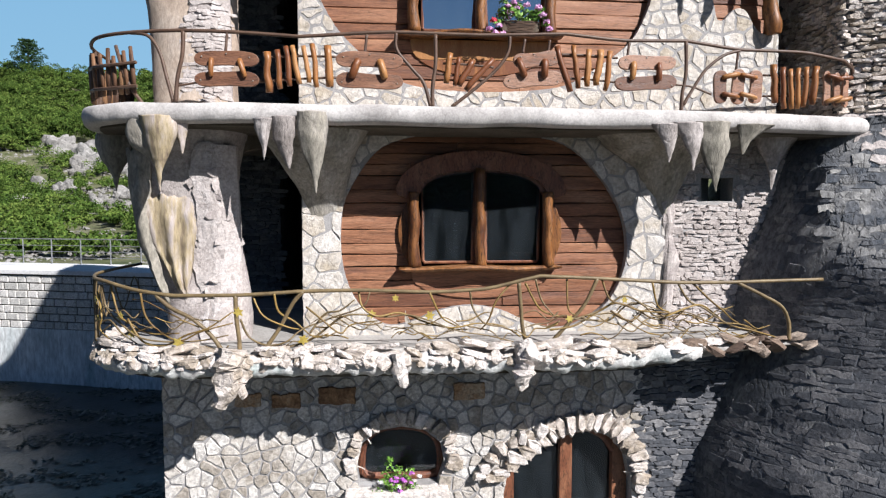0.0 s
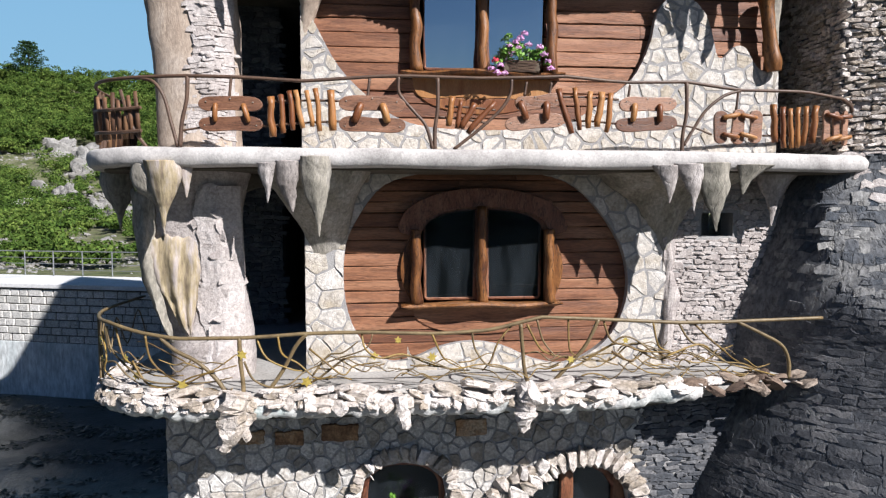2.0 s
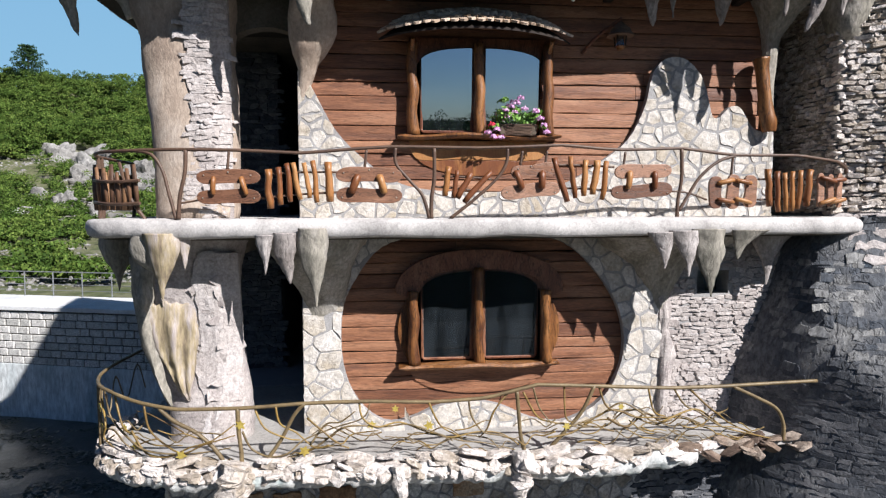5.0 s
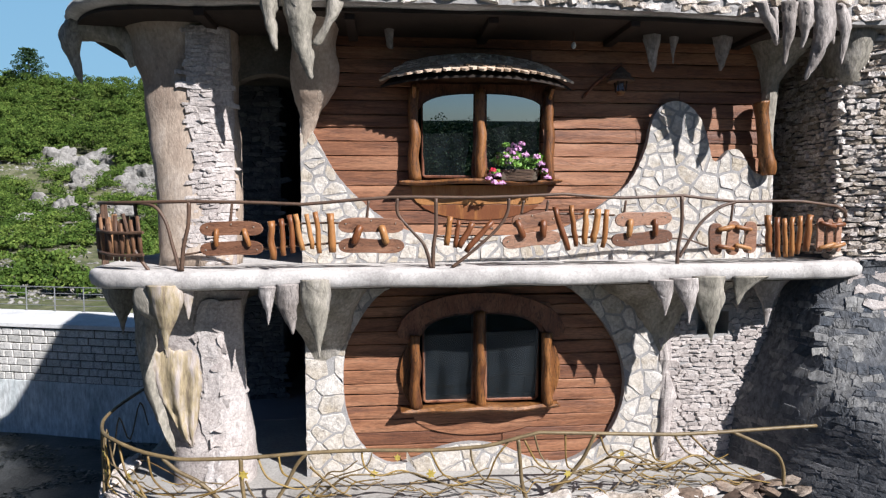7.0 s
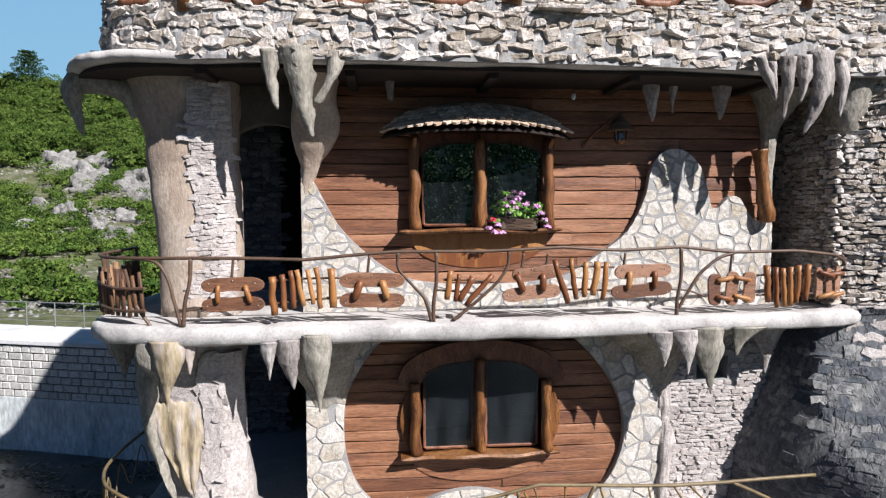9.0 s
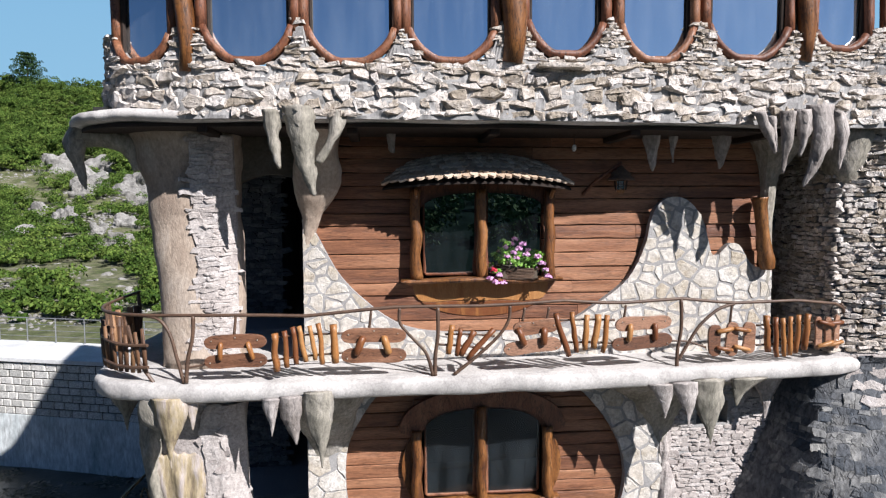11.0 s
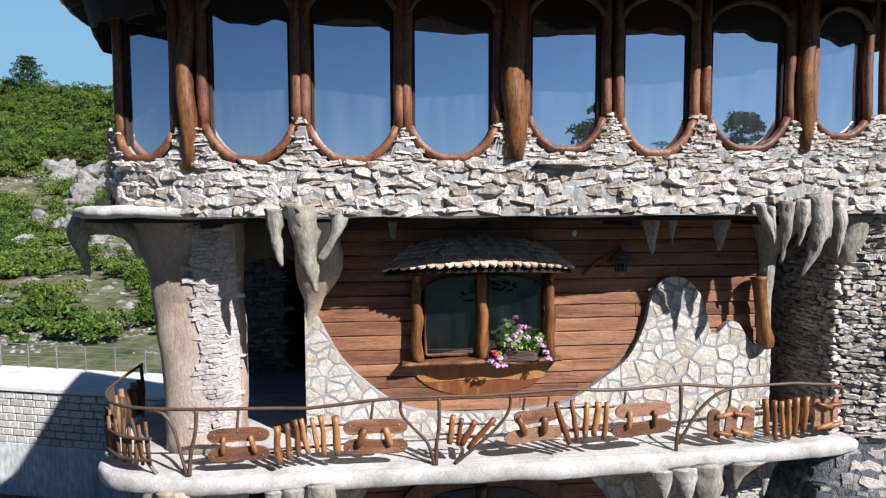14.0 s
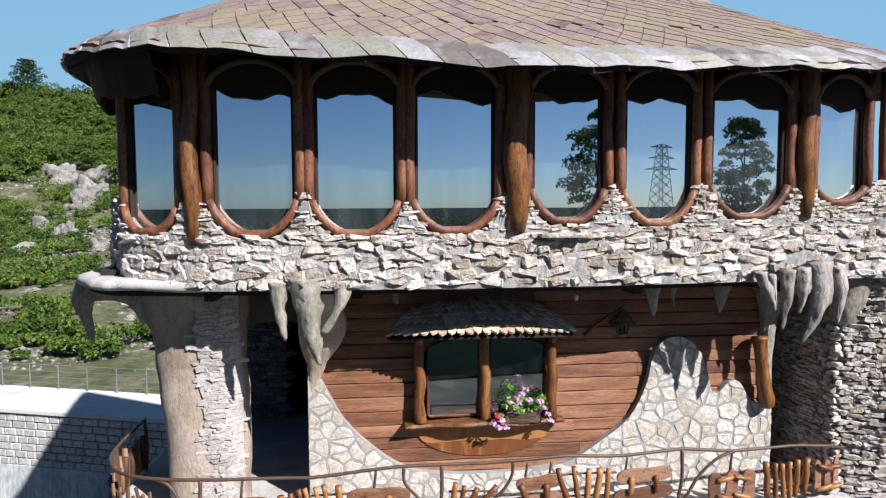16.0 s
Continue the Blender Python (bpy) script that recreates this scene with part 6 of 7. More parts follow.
def plaque_pair(x0, x1, z0, z1, seed, turn=0.0, fat=0.035, shift=0.0):
    rng = random.Random(seed)
    m = (z0 + z1) / 2
    plank(railing_up, dogbone(x0 + shift, x1 - abs(shift) * 0.3, m + 0.012, z1, rng, turn), ru)
    low = plank(railing_up, dogbone(x0, x1, z0, m - 0.012, rng, turn), ru)
    for t in (0.27, 0.73):
        x = x0 + (x1 - x0) * t + rng.uniform(-0.04, 0.04)
        d = rng.uniform(-0.06, 0.06)
        cleat(low, (x + d, z0 + (z1 - z0) * 0.28), (x - d, z0 + (z1 - z0) * 0.76), fat, ru)
    for x, z in ((x0 + 0.08, z0 + 0.1), (x1 - 0.08, z0 + 0.1), (x0 + 0.1 + shift, z1 - 0.1), (x1 - 0.12, z1 - 0.1), ((x0 + x1) / 2, z1 - 0.06)):
        bolt(low, x, z, ru)


def plaque_upright(x0, x1, z0, z1, n, seed):
    rng = random.Random(seed)
    w = (x1 - x0) / n
    for k in range(n):
        board = plank(railing_up, dogbone(x0 + k * w + 0.015, x0 + (k + 1) * w - 0.015, z0 + rng.uniform(0, 0.04), z1 - rng.uniform(0, 0.04), rng, 0, True), ru)
    for k in range(n - 1):
        x = x0 + (k + 1) * w
        for z in (z0 + 0.12, z1 - 0.12):
            d = rng.uniform(-0.04, 0.04)
            cleat(board, (x - 0.13, z - d), (x + 0.13, z + d), 0.036, ru)


def sticks(spec, seed, rods):
    """spec: foot x, foot z, head x, head z, radius."""
    rng = random.Random(seed)
    for x0, z0, x1, z1, r in spec:
        bm = bmesh.new()
        pts = []
        for k in range(6):
            t = k / 5
            x = x0 + (x1 - x0) * t + rng.uniform(-0.012, 0.012)
            pts.append((x, ru(x) - 0.035, z0 + (z1 - z0) * t))
        r *= 1.2
        tube(bm, pts, [r * 0.9, r * 1.05, r, r * 0.9, r], 9, 0.2)
        part("stick", bm, M_STICK, railing_up, smooth=True)
    for a, b, za, zb in rods:
        bar(railing_up, "rod", [(a, za), ((a + b) / 2, (za + zb) / 2 + 0.01), (b, zb)], ru, 0.016, M_IRON, 0.0)


plaque_pair(-3.34, -2.52, 6.42, 6.92, 1, 0, 0.036)
sticks([(-2.4, 6.38, -2.42, 6.9, 0.042), (-2.26, 6.43, -2.28, 6.93, 0.032), (-2.13, 6.47, -2.18, 6.98, 0.03), (-2.0, 6.5, -2.09, 6.99, 0.03), (-1.88, 6.52, -1.94, 6.99, 0.028), (-1.78, 6.46, -1.83, 7.02, 0.03), (-1.62, 6.47, -1.64, 7.0, 0.042)], 2, [(-2.52, -1.5, 6.52, 6.6), (-2.46, -1.5, 6.84, 6.87)])
plaque_pair(-1.53, -0.64, 6.43, 6.96, 3, 0, 0.055, 0.0)
sticks([(-0.05, 6.55, 0.0, 6.95, 0.036), (0.05, 6.52, 0.12, 6.9, 0.028), (0.12, 6.52, 0.3, 6.86, 0.036), (0.2, 6.46, 0.58, 6.88, 0.034)], 4, [(-0.2, 0.5, 6.68, 6.6), (-0.1, 0.6, 6.82, 6.78)])
plaque_pair(0.72, 1.56, 6.5, 7.02, 5, 5, 0.05, 0.14)
sticks([(1.66, 6.47, 1.47, 7.08, 0.038), (1.78, 6.52, 1.7, 7.1, 0.03), (1.9, 6.55, 1.93, 7.05, 0.036), (2.03, 6.57, 2.1, 7.05, 0.04), (2.18, 6.5, 2.24, 7.04, 0.032)], 6, [(1.5, 2.4, 6.66, 6.62), (1.5, 2.36, 6.98, 6.96)])
plaque_pair(2.31, 3.24, 6.5, 7.03, 7, 3, 0.045, 0.05)
plaque_upright(3.78, 4.62, 6.36, 6.88, 3, 8)
sticks([(4.8, 6.4, 4.76, 6.95, 0.042), (4.94, 6.32, 4.92, 6.92, 0.034), (5.07, 6.32, 5.05, 6.9, 0.03), (5.17, 6.33, 5.17, 6.92, 0.03), (5.28, 6.36, 5.32, 6.94, 0.032), (5.43, 6.4, 5.47, 6.95, 0.042)], 9, [(4.62, 5.6, 6.5, 6.5), (4.62, 5.6, 6.8, 6.8)])
plaque_upright(5.58, 6.12, 6.36, 6.92, 3, 10)
bar(railing_up, "rod", [(3.24, 6.62), (3.5, 6.6), (3.8, 6.5)], ru, 0.015, M_IRON)
bar(railing_up, "rod", [(-3.58, 6.45), (-3.4, 6.48), (-3.3, 6.5)], ru, 0.015, M_IRON)


def left_sticks():
    """Stick panel on the rounded end of the balcony."""
    pts = plan(RAIL_UP, 10)
    arc = [0.0]
    for p, q in zip(pts, pts[1:]):
        arc.append(arc[-1] + math.hypot(q[0] - p[0], q[1] - p[1]))

    def along(s):
        for i in range(len(arc) - 1):
            if s <= arc[i + 1]:
                break
        t = (s - arc[i]) / (arc[i + 1] - arc[i])
        return Vector((pts[i][0] + (pts[i + 1][0] - pts[i][0]) * t, pts[i][1] + (pts[i + 1][1] - pts[i][1]) * t, 0))
    rng = random.Random(14)
    for a, b, n in ((0.1, 1.2, 10), (1.45, 3.05, 15)):
        for k in range(n):
            s = a + (b - a) * (k + 0.5) / n
            p = along(s)
            bm = bmesh.new()
            h = rng.uniform(6.84, 7.0)
            d = rng.uniform(-0.05, 0.05)
            wide = 1.7 if a < 1 else 1.0
            tube(bm, [p + Vector((0, 0, 6.36)), p + Vector((d * 0.5, 0, 6.65)), p + Vector((d, 0, h))], [0.034 * wide, 0.042 * wide, 0.03 * wide], 7, 0.2, 0.6)
            part("stick", bm, M_DARKSTICK, railing_up, smooth=True)
        for z in (6.46, 6.76):
            bm = bmesh.new()
            tube(bm, [along(a + (b - a) * k / 6) + Vector((0, -0.05, z + 0.02 * math.sin(k))) for k in range(7)], 0.024, 7)
            part("rod", bm, M_IRON, railing_up)
    for s in (0.05, 1.35, 1.5):
        p = along(s)
        bm = bmesh.new()
        tube(bm, [p + Vector((0, 0, 6.22)), p + Vector((0.03, 0, 6.7)), p + Vector((0, 0, 7.15))], 0.03, 7)
        part("post", bm, M_IRON, railing_up)
    bm = bmesh.new()
    tube(bm, catmull([along(2.72) + Vector((0, 0, 7.0)), along(2.8) + Vector((0, 0, 6.75)), along(2.9) + Vector((0, 0, 6.5)), along(3.1) + Vector((0, 0, 6.24))], 4), 0.024, 7)
    part("brace", bm, M_IRON, railing_up)


left_sticks()

# ---- lower railing: posts, braces, vines ----
for p in ([(-2.86, 3.72), (-2.85, 3.4), (-2.82, 3.1), (-2.82, 2.84)], [(0.92, 3.85), (0.95, 3.5), (0.98, 3.2), (1.06, 2.92)], [(-4.95, 3.88), (-4.97, 3.5), (-4.93, 3.0)]):
    bar(railing_low, "post", p, rl, 0.03, M_BRONZE)
for p in ([(-3.9, 3.72), (-3.7, 3.56), (-3.4, 3.4), (-3.15, 3.15), (-2.98, 2.86)], [(-1.98, 3.76), (-2.12, 3.6), (-2.28, 3.3), (-2.45, 3.05), (-2.6, 2.86)], [(2.02, 3.9), (1.85, 3.55), (1.62, 3.28), (1.3, 2.94)], [(4.12, 3.8), (4.5, 3.62), (4.82, 3.44), (4.94, 3.2), (4.94, 2.95)]):
    bar(railing_low, "brace", p, rl, 0.028, M_BRONZE)
VINES = ["-4.75,3.82 -4.7,3.5 -4.4,3.3 -4.1,3.15 -3.7,3.1 -3.3,3.12 -2.95,3.2", "-4.6,3.8 -4.45,3.45 -4.3,3.35 -4.0,3.2 -3.6,3.22", "-4.1,3.75 -4.05,3.45 -3.9,3.25 -3.6,3.12 -3.3,3.25 -2.9,3.35", "-2.8,3.4 -2.7,3.15 -2.45,3.05 -2.2,3.1 -2.0,3.25 -1.6,3.4 -1.2,3.55 -1.1,3.75",
         "-2.65,3.72 -2.5,3.45 -2.2,3.3 -2.05,3.25", "-2.35,3.74 -2.3,3.5 -2.1,3.35 -1.85,3.15 -1.65,3.2", "-2.3,3.0 -1.9,3.1 -1.5,3.4 -1.25,3.45 -0.9,3.4 -0.6,3.42 -0.3,3.35 0.1,3.2 0.5,3.12 0.9,3.02", "-1.25,3.76 -1.2,3.55 -1.0,3.42 -0.7,3.45 -0.35,3.32 0,3.25 0.35,3.3 0.7,3.25 0.95,3.1",
         "-0.3,3.73 -0.2,3.5 -0.1,3.35 0.1,3.25", "0.25,3.74 0.3,3.5 0.45,3.3 0.7,3.25 0.9,3.15", "0.8,3.82 0.6,3.6 0.5,3.35 0.4,3.2", "1.0,3.85 1.2,3.5 1.45,3.38 1.7,3.35", "1.15,3.9 1.25,3.6 1.4,3.4", "1.6,3.92 1.6,3.5 1.7,3.4", "1.35,3.2 1.7,3.25 2.0,3.4 2.3,3.55 2.6,3.45 3.0,3.4 3.4,3.35 3.7,3.25 4.2,3.2 4.6,3.0",
         "1.6,3.3 2.1,3.45 2.4,3.65 2.7,3.5 2.9,3.35 3.3,3.4 3.6,3.3", "2.1,3.88 2.2,3.6 2.5,3.5 2.9,3.3 3.2,3.35", "2.8,3.83 2.9,3.5 3.1,3.4", "3.2,3.82 3.4,3.55 3.6,3.45 3.9,3.25 4.3,3.1 4.6,2.98", "3.45,3.8 3.7,3.55 3.9,3.4 4.1,3.25 4.5,3.05", "3.0,3.35 3.5,3.5 3.8,3.35 4.0,3.2 4.4,3.1 4.8,2.98",
         "-5.0,3.5 -4.85,3.3 -4.6,3.35 -4.4,3.2 -4.2,3.05", "-4.9,3.7 -4.75,3.4 -4.8,3.2 -4.6,3.05", "-4.3,3.4 -4.1,3.1 -3.8,3.05 -3.5,3.2 -3.2,3.3 -2.9,3.5", "-1.9,3.2 -1.7,3.45 -1.5,3.5 -1.3,3.65", "-1.95,3.55 -1.75,3.4 -1.5,3.2 -1.35,3.3 -1.0,3.35", "2.2,3.45 2.5,3.3 2.8,3.45 3.1,3.3 3.3,3.45", "1.8,3.35 2.2,3.3 2.5,3.55 2.9,3.45"]
for i, v in enumerate(VINES):
    p = [tuple(float(q) for q in w.split(",")) for w in v.split()]
    bm = bmesh.new()
    pts = catmull([(x, rl(x) + 0.05 * math.sin(i * 2.1 + k * 1.7), z) for k, (x, z) in enumerate(p)], 5)
    tube(bm, pts, [0.016, 0.013, 0.009], 6)
    part("vine", bm, M_VINE if i % 3 else M_BRONZE, railing_low, smooth=True)
TENDRILS = random.Random(44)
for i in range(52):
    x = TENDRILS.choice((TENDRILS.uniform(-4.9, -2.9), TENDRILS.uniform(-2.2, 0.9), TENDRILS.uniform(1.3, 4.4), TENDRILS.uniform(2.2, 4.4)))
    z = TENDRILS.uniform(3.05, 3.5) - 0.1 * max(0, x - 2.5)
    way = TENDRILS.choice((-1, 1))
    p = []
    for k in range(TENDRILS.randint(4, 7)):
        p.append((x, rl(x) + TENDRILS.uniform(-0.06, 0.06), z))
        x += way * TENDRILS.uniform(0.08, 0.2)
        z = max(2.98, min(3.7, z + TENDRILS.uniform(-0.12, 0.1)))
    bm = bmesh.new()
    tube(bm, catmull(p, 4), [0.011, 0.009, 0.006], 5)
    part("tendril", bm, M_VINE if i % 2 else M_BRONZE, railing_low, smooth=True)
M_GOLD = material("gilded_leaf", [(0.3, 0.22, 0.04), (0.46, 0.36, 0.09)], 0.5, 9, 40, 0.2, 0.3)
leaf = [(0, 0.07), (0.02, 0.03), (0.06, 0.03), (0.035, 0), (0.05, -0.045), (0.01, -0.03), (0, -0.07), (-0.015, -0.03), (-0.05, -0.04), (-0.035, 0), (-0.06, 0.03), (-0.02, 0.03)]
for i, (x, z) in enumerate(((-0.76, 3.66), (-1.08, 3.45), (-1.98, 3.12), (-4.42, 3.42), (-2.82, 3.5), (-4.85, 3.35), (-4.25, 3.2), (-3.6, 3.1), (1.62, 3.35), (-0.3, 3.42), (2.4, 3.6), (-4.9, 3.6))):
    bm = bmesh.new()
    k = 0.8 + 0.4 * ((i * 7) % 5) / 4
    prism(bm, [(a * k * math.cos(i) - b * k * math.sin(i) + x, a * k * math.sin(i) + b * k * math.cos(i) + z) for a, b in leaf], -0.01, 0.004)
    wrap(bm, rl, -0.03)
    part("leaf", bm, M_GOLD, railing_low, "yellow-gilded iron leaf")
bm = bmesh.new()
tube(bm, catmull([(x, y + 0.03, 3.2 + 0.5 * (k % 2)) for k, (x, y) in enumerate(plan(RAIL_LOW, 3)[:9])], 4), 0.012, 6)
part("vine", bm, M_BRONZE, railing_low)

# ---- roof covering ----


def roof_point(i, t):
    """i runs along the eave's points, t from eave to apex."""
    k = max(0, min(len(eave) - 2, int(i)))
    return pitch(eave[k].lerp(eave[k + 1], i - k), t)


EAVE_ARC = [0.0]
for p, q in zip(eave, eave[1:]):
    EAVE_ARC.append(EAVE_ARC[-1] + (q - p).length)


def eave_index(s):
    for i in range(len(EAVE_ARC) - 1):
        if s <= EAVE_ARC[i + 1]:
            return i + (s - EAVE_ARC[i]) / (EAVE_ARC[i + 1] - EAVE_ARC[i])
    return len(EAVE_ARC) - 1.001


def shingles():
    size = 0.36
    made = 0
    verts, faces = [], []
    rng = random.Random(21)
    t, row = 0.055, 0
    length = EAVE_ARC[-1]
    while t < 0.97:
        grow = 1 - t
        step = size if t < 0.5 else size * 2
        dt = 0.5 * size / 6.2 * (1 if t < 0.5 else 2)
        n = int(length * math.ceil(grow * 5) / 5 / step)
        for k in range(n):
            u = (k + 0.5 * (row % 2)) / n * length
            h = 0.5 * length / n
            if u - h < 0 or u + h > length:
                continue
            c = roof_point(eave_index(u), t)
            q = [roof_point(eave_index(u), t - dt), roof_point(eave_index(u + h), t), roof_point(eave_index(u), t + dt), roof_point(eave_index(u - h), t)]
            nor = (q[1] - q[3]).cross(q[2] - q[0]).normalized()
            if nor.z < 0:
                nor = -nor
            lift = (0.032, 0.026, 0.02, 0.026)
            top = [c + (p - c) * 0.965 + nor * (l + rng.uniform(0, 0.002)) for p, l in zip(q, lift)]
            low = [p - nor * 0.03 for p in q]
            pts = top + low
            fs = [(0, 1, 2, 3), (4, 5, 1, 0), (7, 4, 0, 3)]
            if made < 300 and t < 0.3 and 4.0 < u < 13.5:
                me = bpy.data.meshes.new("shingle")
                me.from_pydata([tuple(p - c) for p in pts], [], fs)
                me.materials.append(M_SHINGLE)
                o = new("shingle", me)
                o.parent = roof
                o.location = c
                made += 1
            else:
                b = len(verts)
                verts += [tuple(p) for p in pts]
                faces += [tuple(i + b for i in f) for f in fs]
        t += dt
        row += 1
    me = bpy.data.meshes.new("far_shingles")
    me.from_pydata(verts, [], faces)
    me.materials.append(M_SHINGLE)
    o = new("far_shingles", me)
    o.parent = roof
    tagged(o, kind="stuff")
    bm = bmesh.new()
    loft(bm, [[roof_point(i, t) + Vector((0, 0, 0.006)) for i in range(len(eave))] for t in (0.0, 0.12, 0.25, 0.43, 0.5, 0.75, 0.98)], False, False)
    part("underlay", bm, M_SHINGLE, roof)
    # slanted lead plates folded over the eave
    s = 0.2
    while s < length - 0.6:
        w = rng.uniform(0.4, 0.52)
        bm = bmesh.new()
        n = 6
        rows = []
        for k in range(n + 1):
            a = s + w * 0.95 * k / n
            i = eave_index(min(a, length - 0.01))
            j = eave_index(max(0.0, min(a - 0.42, length - 0.01)))
            e = roof_point(i, 0.0)
            out = Vector((e.x - APEX.x, e.y - APEX.y, 0)).normalized()
            face = 0.012 * k / n
            top = roof_point(j, 0.052) + Vector((0, 0, 0.06 + face))
            low = e + out * (0.06 + face) - Vector((0, 0, 0.075 + 0.02 * math.sin(a * 2.6)))
            rows.append([top, top.lerp(low, 0.55) + out * 0.03 + Vector((0, 0, 0.03)), low, low - out * 0.03, top - Vector((0, 0, 0.06))])
        loft(bm, rows)
        bmesh.ops.recalc_face_normals(bm, faces=bm.faces[:])
        part("eave_plate", bm, M_FLASH, roof, "dull lead eave plate")
        s += w
    # dark scalloped valance closing the left return of the eave
    side = [p for p in eave if p.x < -3.9]
    bm = bmesh.new()
    rows = []
    for k, p in enumerate(catmull(side, 5)):
        inw = Vector((APEX.x - p.x, APEX.y - p.y, 0)).normalized()
        d = 0.5 + 0.04 * math.sin(p.y * 6 + p.x * 6) + 0.03 * math.sin(p.y * 2.1)
        q = p + inw * 0.22 - Vector((0, 0, 0.04))
        rows.append([q, q + inw * 0.04, q + inw * 0.16 - Vector((0, 0, d)), q + inw * 0.12 - Vector((0, 0, d))])
    loft(bm, rows)
    bmesh.ops.recalc_face_normals(bm, faces=bm.faces[:])
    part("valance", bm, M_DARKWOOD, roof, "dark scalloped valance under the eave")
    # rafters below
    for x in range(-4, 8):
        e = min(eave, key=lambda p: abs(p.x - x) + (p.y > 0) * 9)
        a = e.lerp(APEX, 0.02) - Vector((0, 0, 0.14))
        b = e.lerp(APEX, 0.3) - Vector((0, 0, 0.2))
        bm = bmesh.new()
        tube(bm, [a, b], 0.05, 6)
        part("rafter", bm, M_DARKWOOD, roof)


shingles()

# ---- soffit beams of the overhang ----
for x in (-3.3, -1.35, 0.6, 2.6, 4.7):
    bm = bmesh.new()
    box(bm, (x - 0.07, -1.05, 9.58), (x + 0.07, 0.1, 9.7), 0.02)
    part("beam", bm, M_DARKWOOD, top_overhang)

# ---- stones of the terrace rim ----


def rim_stones():
    rng = random.Random(31)
    pts = plan(SLAB_LOW, 12)
    arc = [0.0]
    for p, q in zip(pts, pts[1:]):
        arc.append(arc[-1] + math.hypot(q[0] - p[0], q[1] - p[1]))
    kinds, brown = [], []
    for k in range(14):
        b = lump(1.0, 40 + k, (1, 0.8, 0.8), 2, 0.4)
        for v in b.verts:
            v.co = Vector([math.copysign(min(abs(c), lim), c) for c, lim in zip(v.co, (0.8, 0.55, 0.5))]) + Vector((noise.noise(v.co * 4), noise.noise(v.co * 4 + Vector((9, 0, 0))), noise.noise(v.co * 4 + Vector((0, 9, 0))))) * 0.16
        (brown if k > 9 else kinds).append(finish("rim_stone", b, M_BROWNSTONE if k > 9 else M_LEDGE))

    def at(s):
        for i in range(len(arc) - 1):
            if s <= arc[i + 1]:
                break
        t = (s - arc[i]) / (arc[i + 1] - arc[i])
        (x0, y0), (x1, y1) = pts[i], pts[i + 1]
        return x0 + (x1 - x0) * t, y0 + (y1 - y0) * t, math.degrees(math.atan2(y1 - y0, x1 - x0))
    # uneven plaster lip that beds the stones
    for ob in lower_terrace.children:
        if ob.name.startswith(("slab", "soffit")):
            for v in ob.data.vertices:
                if v.co.x > 2.6 and v.co.z < 2.93:
                    v.co.z += (2.93 - v.co.z) * min(1.0, (v.co.x - 2.6) / 2.2) * 0.7
    bm = bmesh.new()
    lip = []
    for k in range(260):
        s = 1.3 + (arc[-1] - 3.4) * k / 259
        x, y, a = at(s)
        nx, ny = math.sin(radians(a)), -math.cos(radians(a))
        r = 0.085 * (1 - 0.6 * max(0.0, min(1.0, (x - 3.0) / 1.4))) * (1 + 0.45 * noise.noise(Vector((s * 2.6, 1, 0))))
        q = Vector((x - nx * 0.03, y - ny * 0.03, 2.79 + 0.06 * max(0.0, x - 2.2) + 0.04 * noise.noise(Vector((s * 2, 4, 0)))))
        lip.append([q + Vector((nx, ny, 0)) * (r * math.cos(t) * 0.9) + Vector((0, 0, r * math.sin(t) * 1.45 + 0.03 * noise.noise(Vector((s * 9, t, 2))))) for t in [2 * math.pi * j / 14 for j in range(14)]])
    loft(bm, lip)
    bmesh.ops.recalc_face_normals(bm, faces=bm.faces[:])
    rough(bm, 0.05, 6, 0.02, 17, 5)
    part("rim_lip", bm, M_LIP, lower_terrace, "white lime plaster lip with faded turquoise patches", smooth=True)
    for tier, z, ins, lo, hi in ((0, 3.0, 0.1, 0.12, 0.28), (1, 2.91, 0.02, 0.12, 0.26), (2, 2.84, -0.04, 0.09, 0.2), (3, 2.86, -0.01, 0.1, 0.22)):
        s = 1.5 + 0.1 * tier
        while s < arc[-1] - 0.3:
            w = rng.uniform(lo, hi)
            x, y, a = at(s)
            r = radians(a)
            nx, ny = math.sin(r), -math.cos(r)
            h = w * rng.uniform(0.24, 0.46)
            o = new("rim_stone", rng.choice(brown if x > 3.6 + rng.uniform(-0.6, 0.6) else kinds))
            o.parent = lower_terrace
            o.matrix_local = pose(x - nx * (ins + rng.uniform(-0.04, 0.05)), y - ny * (ins + rng.uniform(-0.04, 0.05)), z + rng.uniform(-0.04, 0.04), rng.uniform(-18, 18) - 30 * (tier == 2), rng.uniform(-16, 16) * (1 + tier % 3), a + rng.uniform(-30, 30)) @ Matrix.Diagonal((w * 0.6, w * 0.5, w * 1.1, 1) if tier == 2 else (w, w * 0.8, h, 1))
            s += w * rng.uniform(1.1, 1.7) * (1.0 if tier < 2 else 0.9 if x < 2.0 else 9.0)
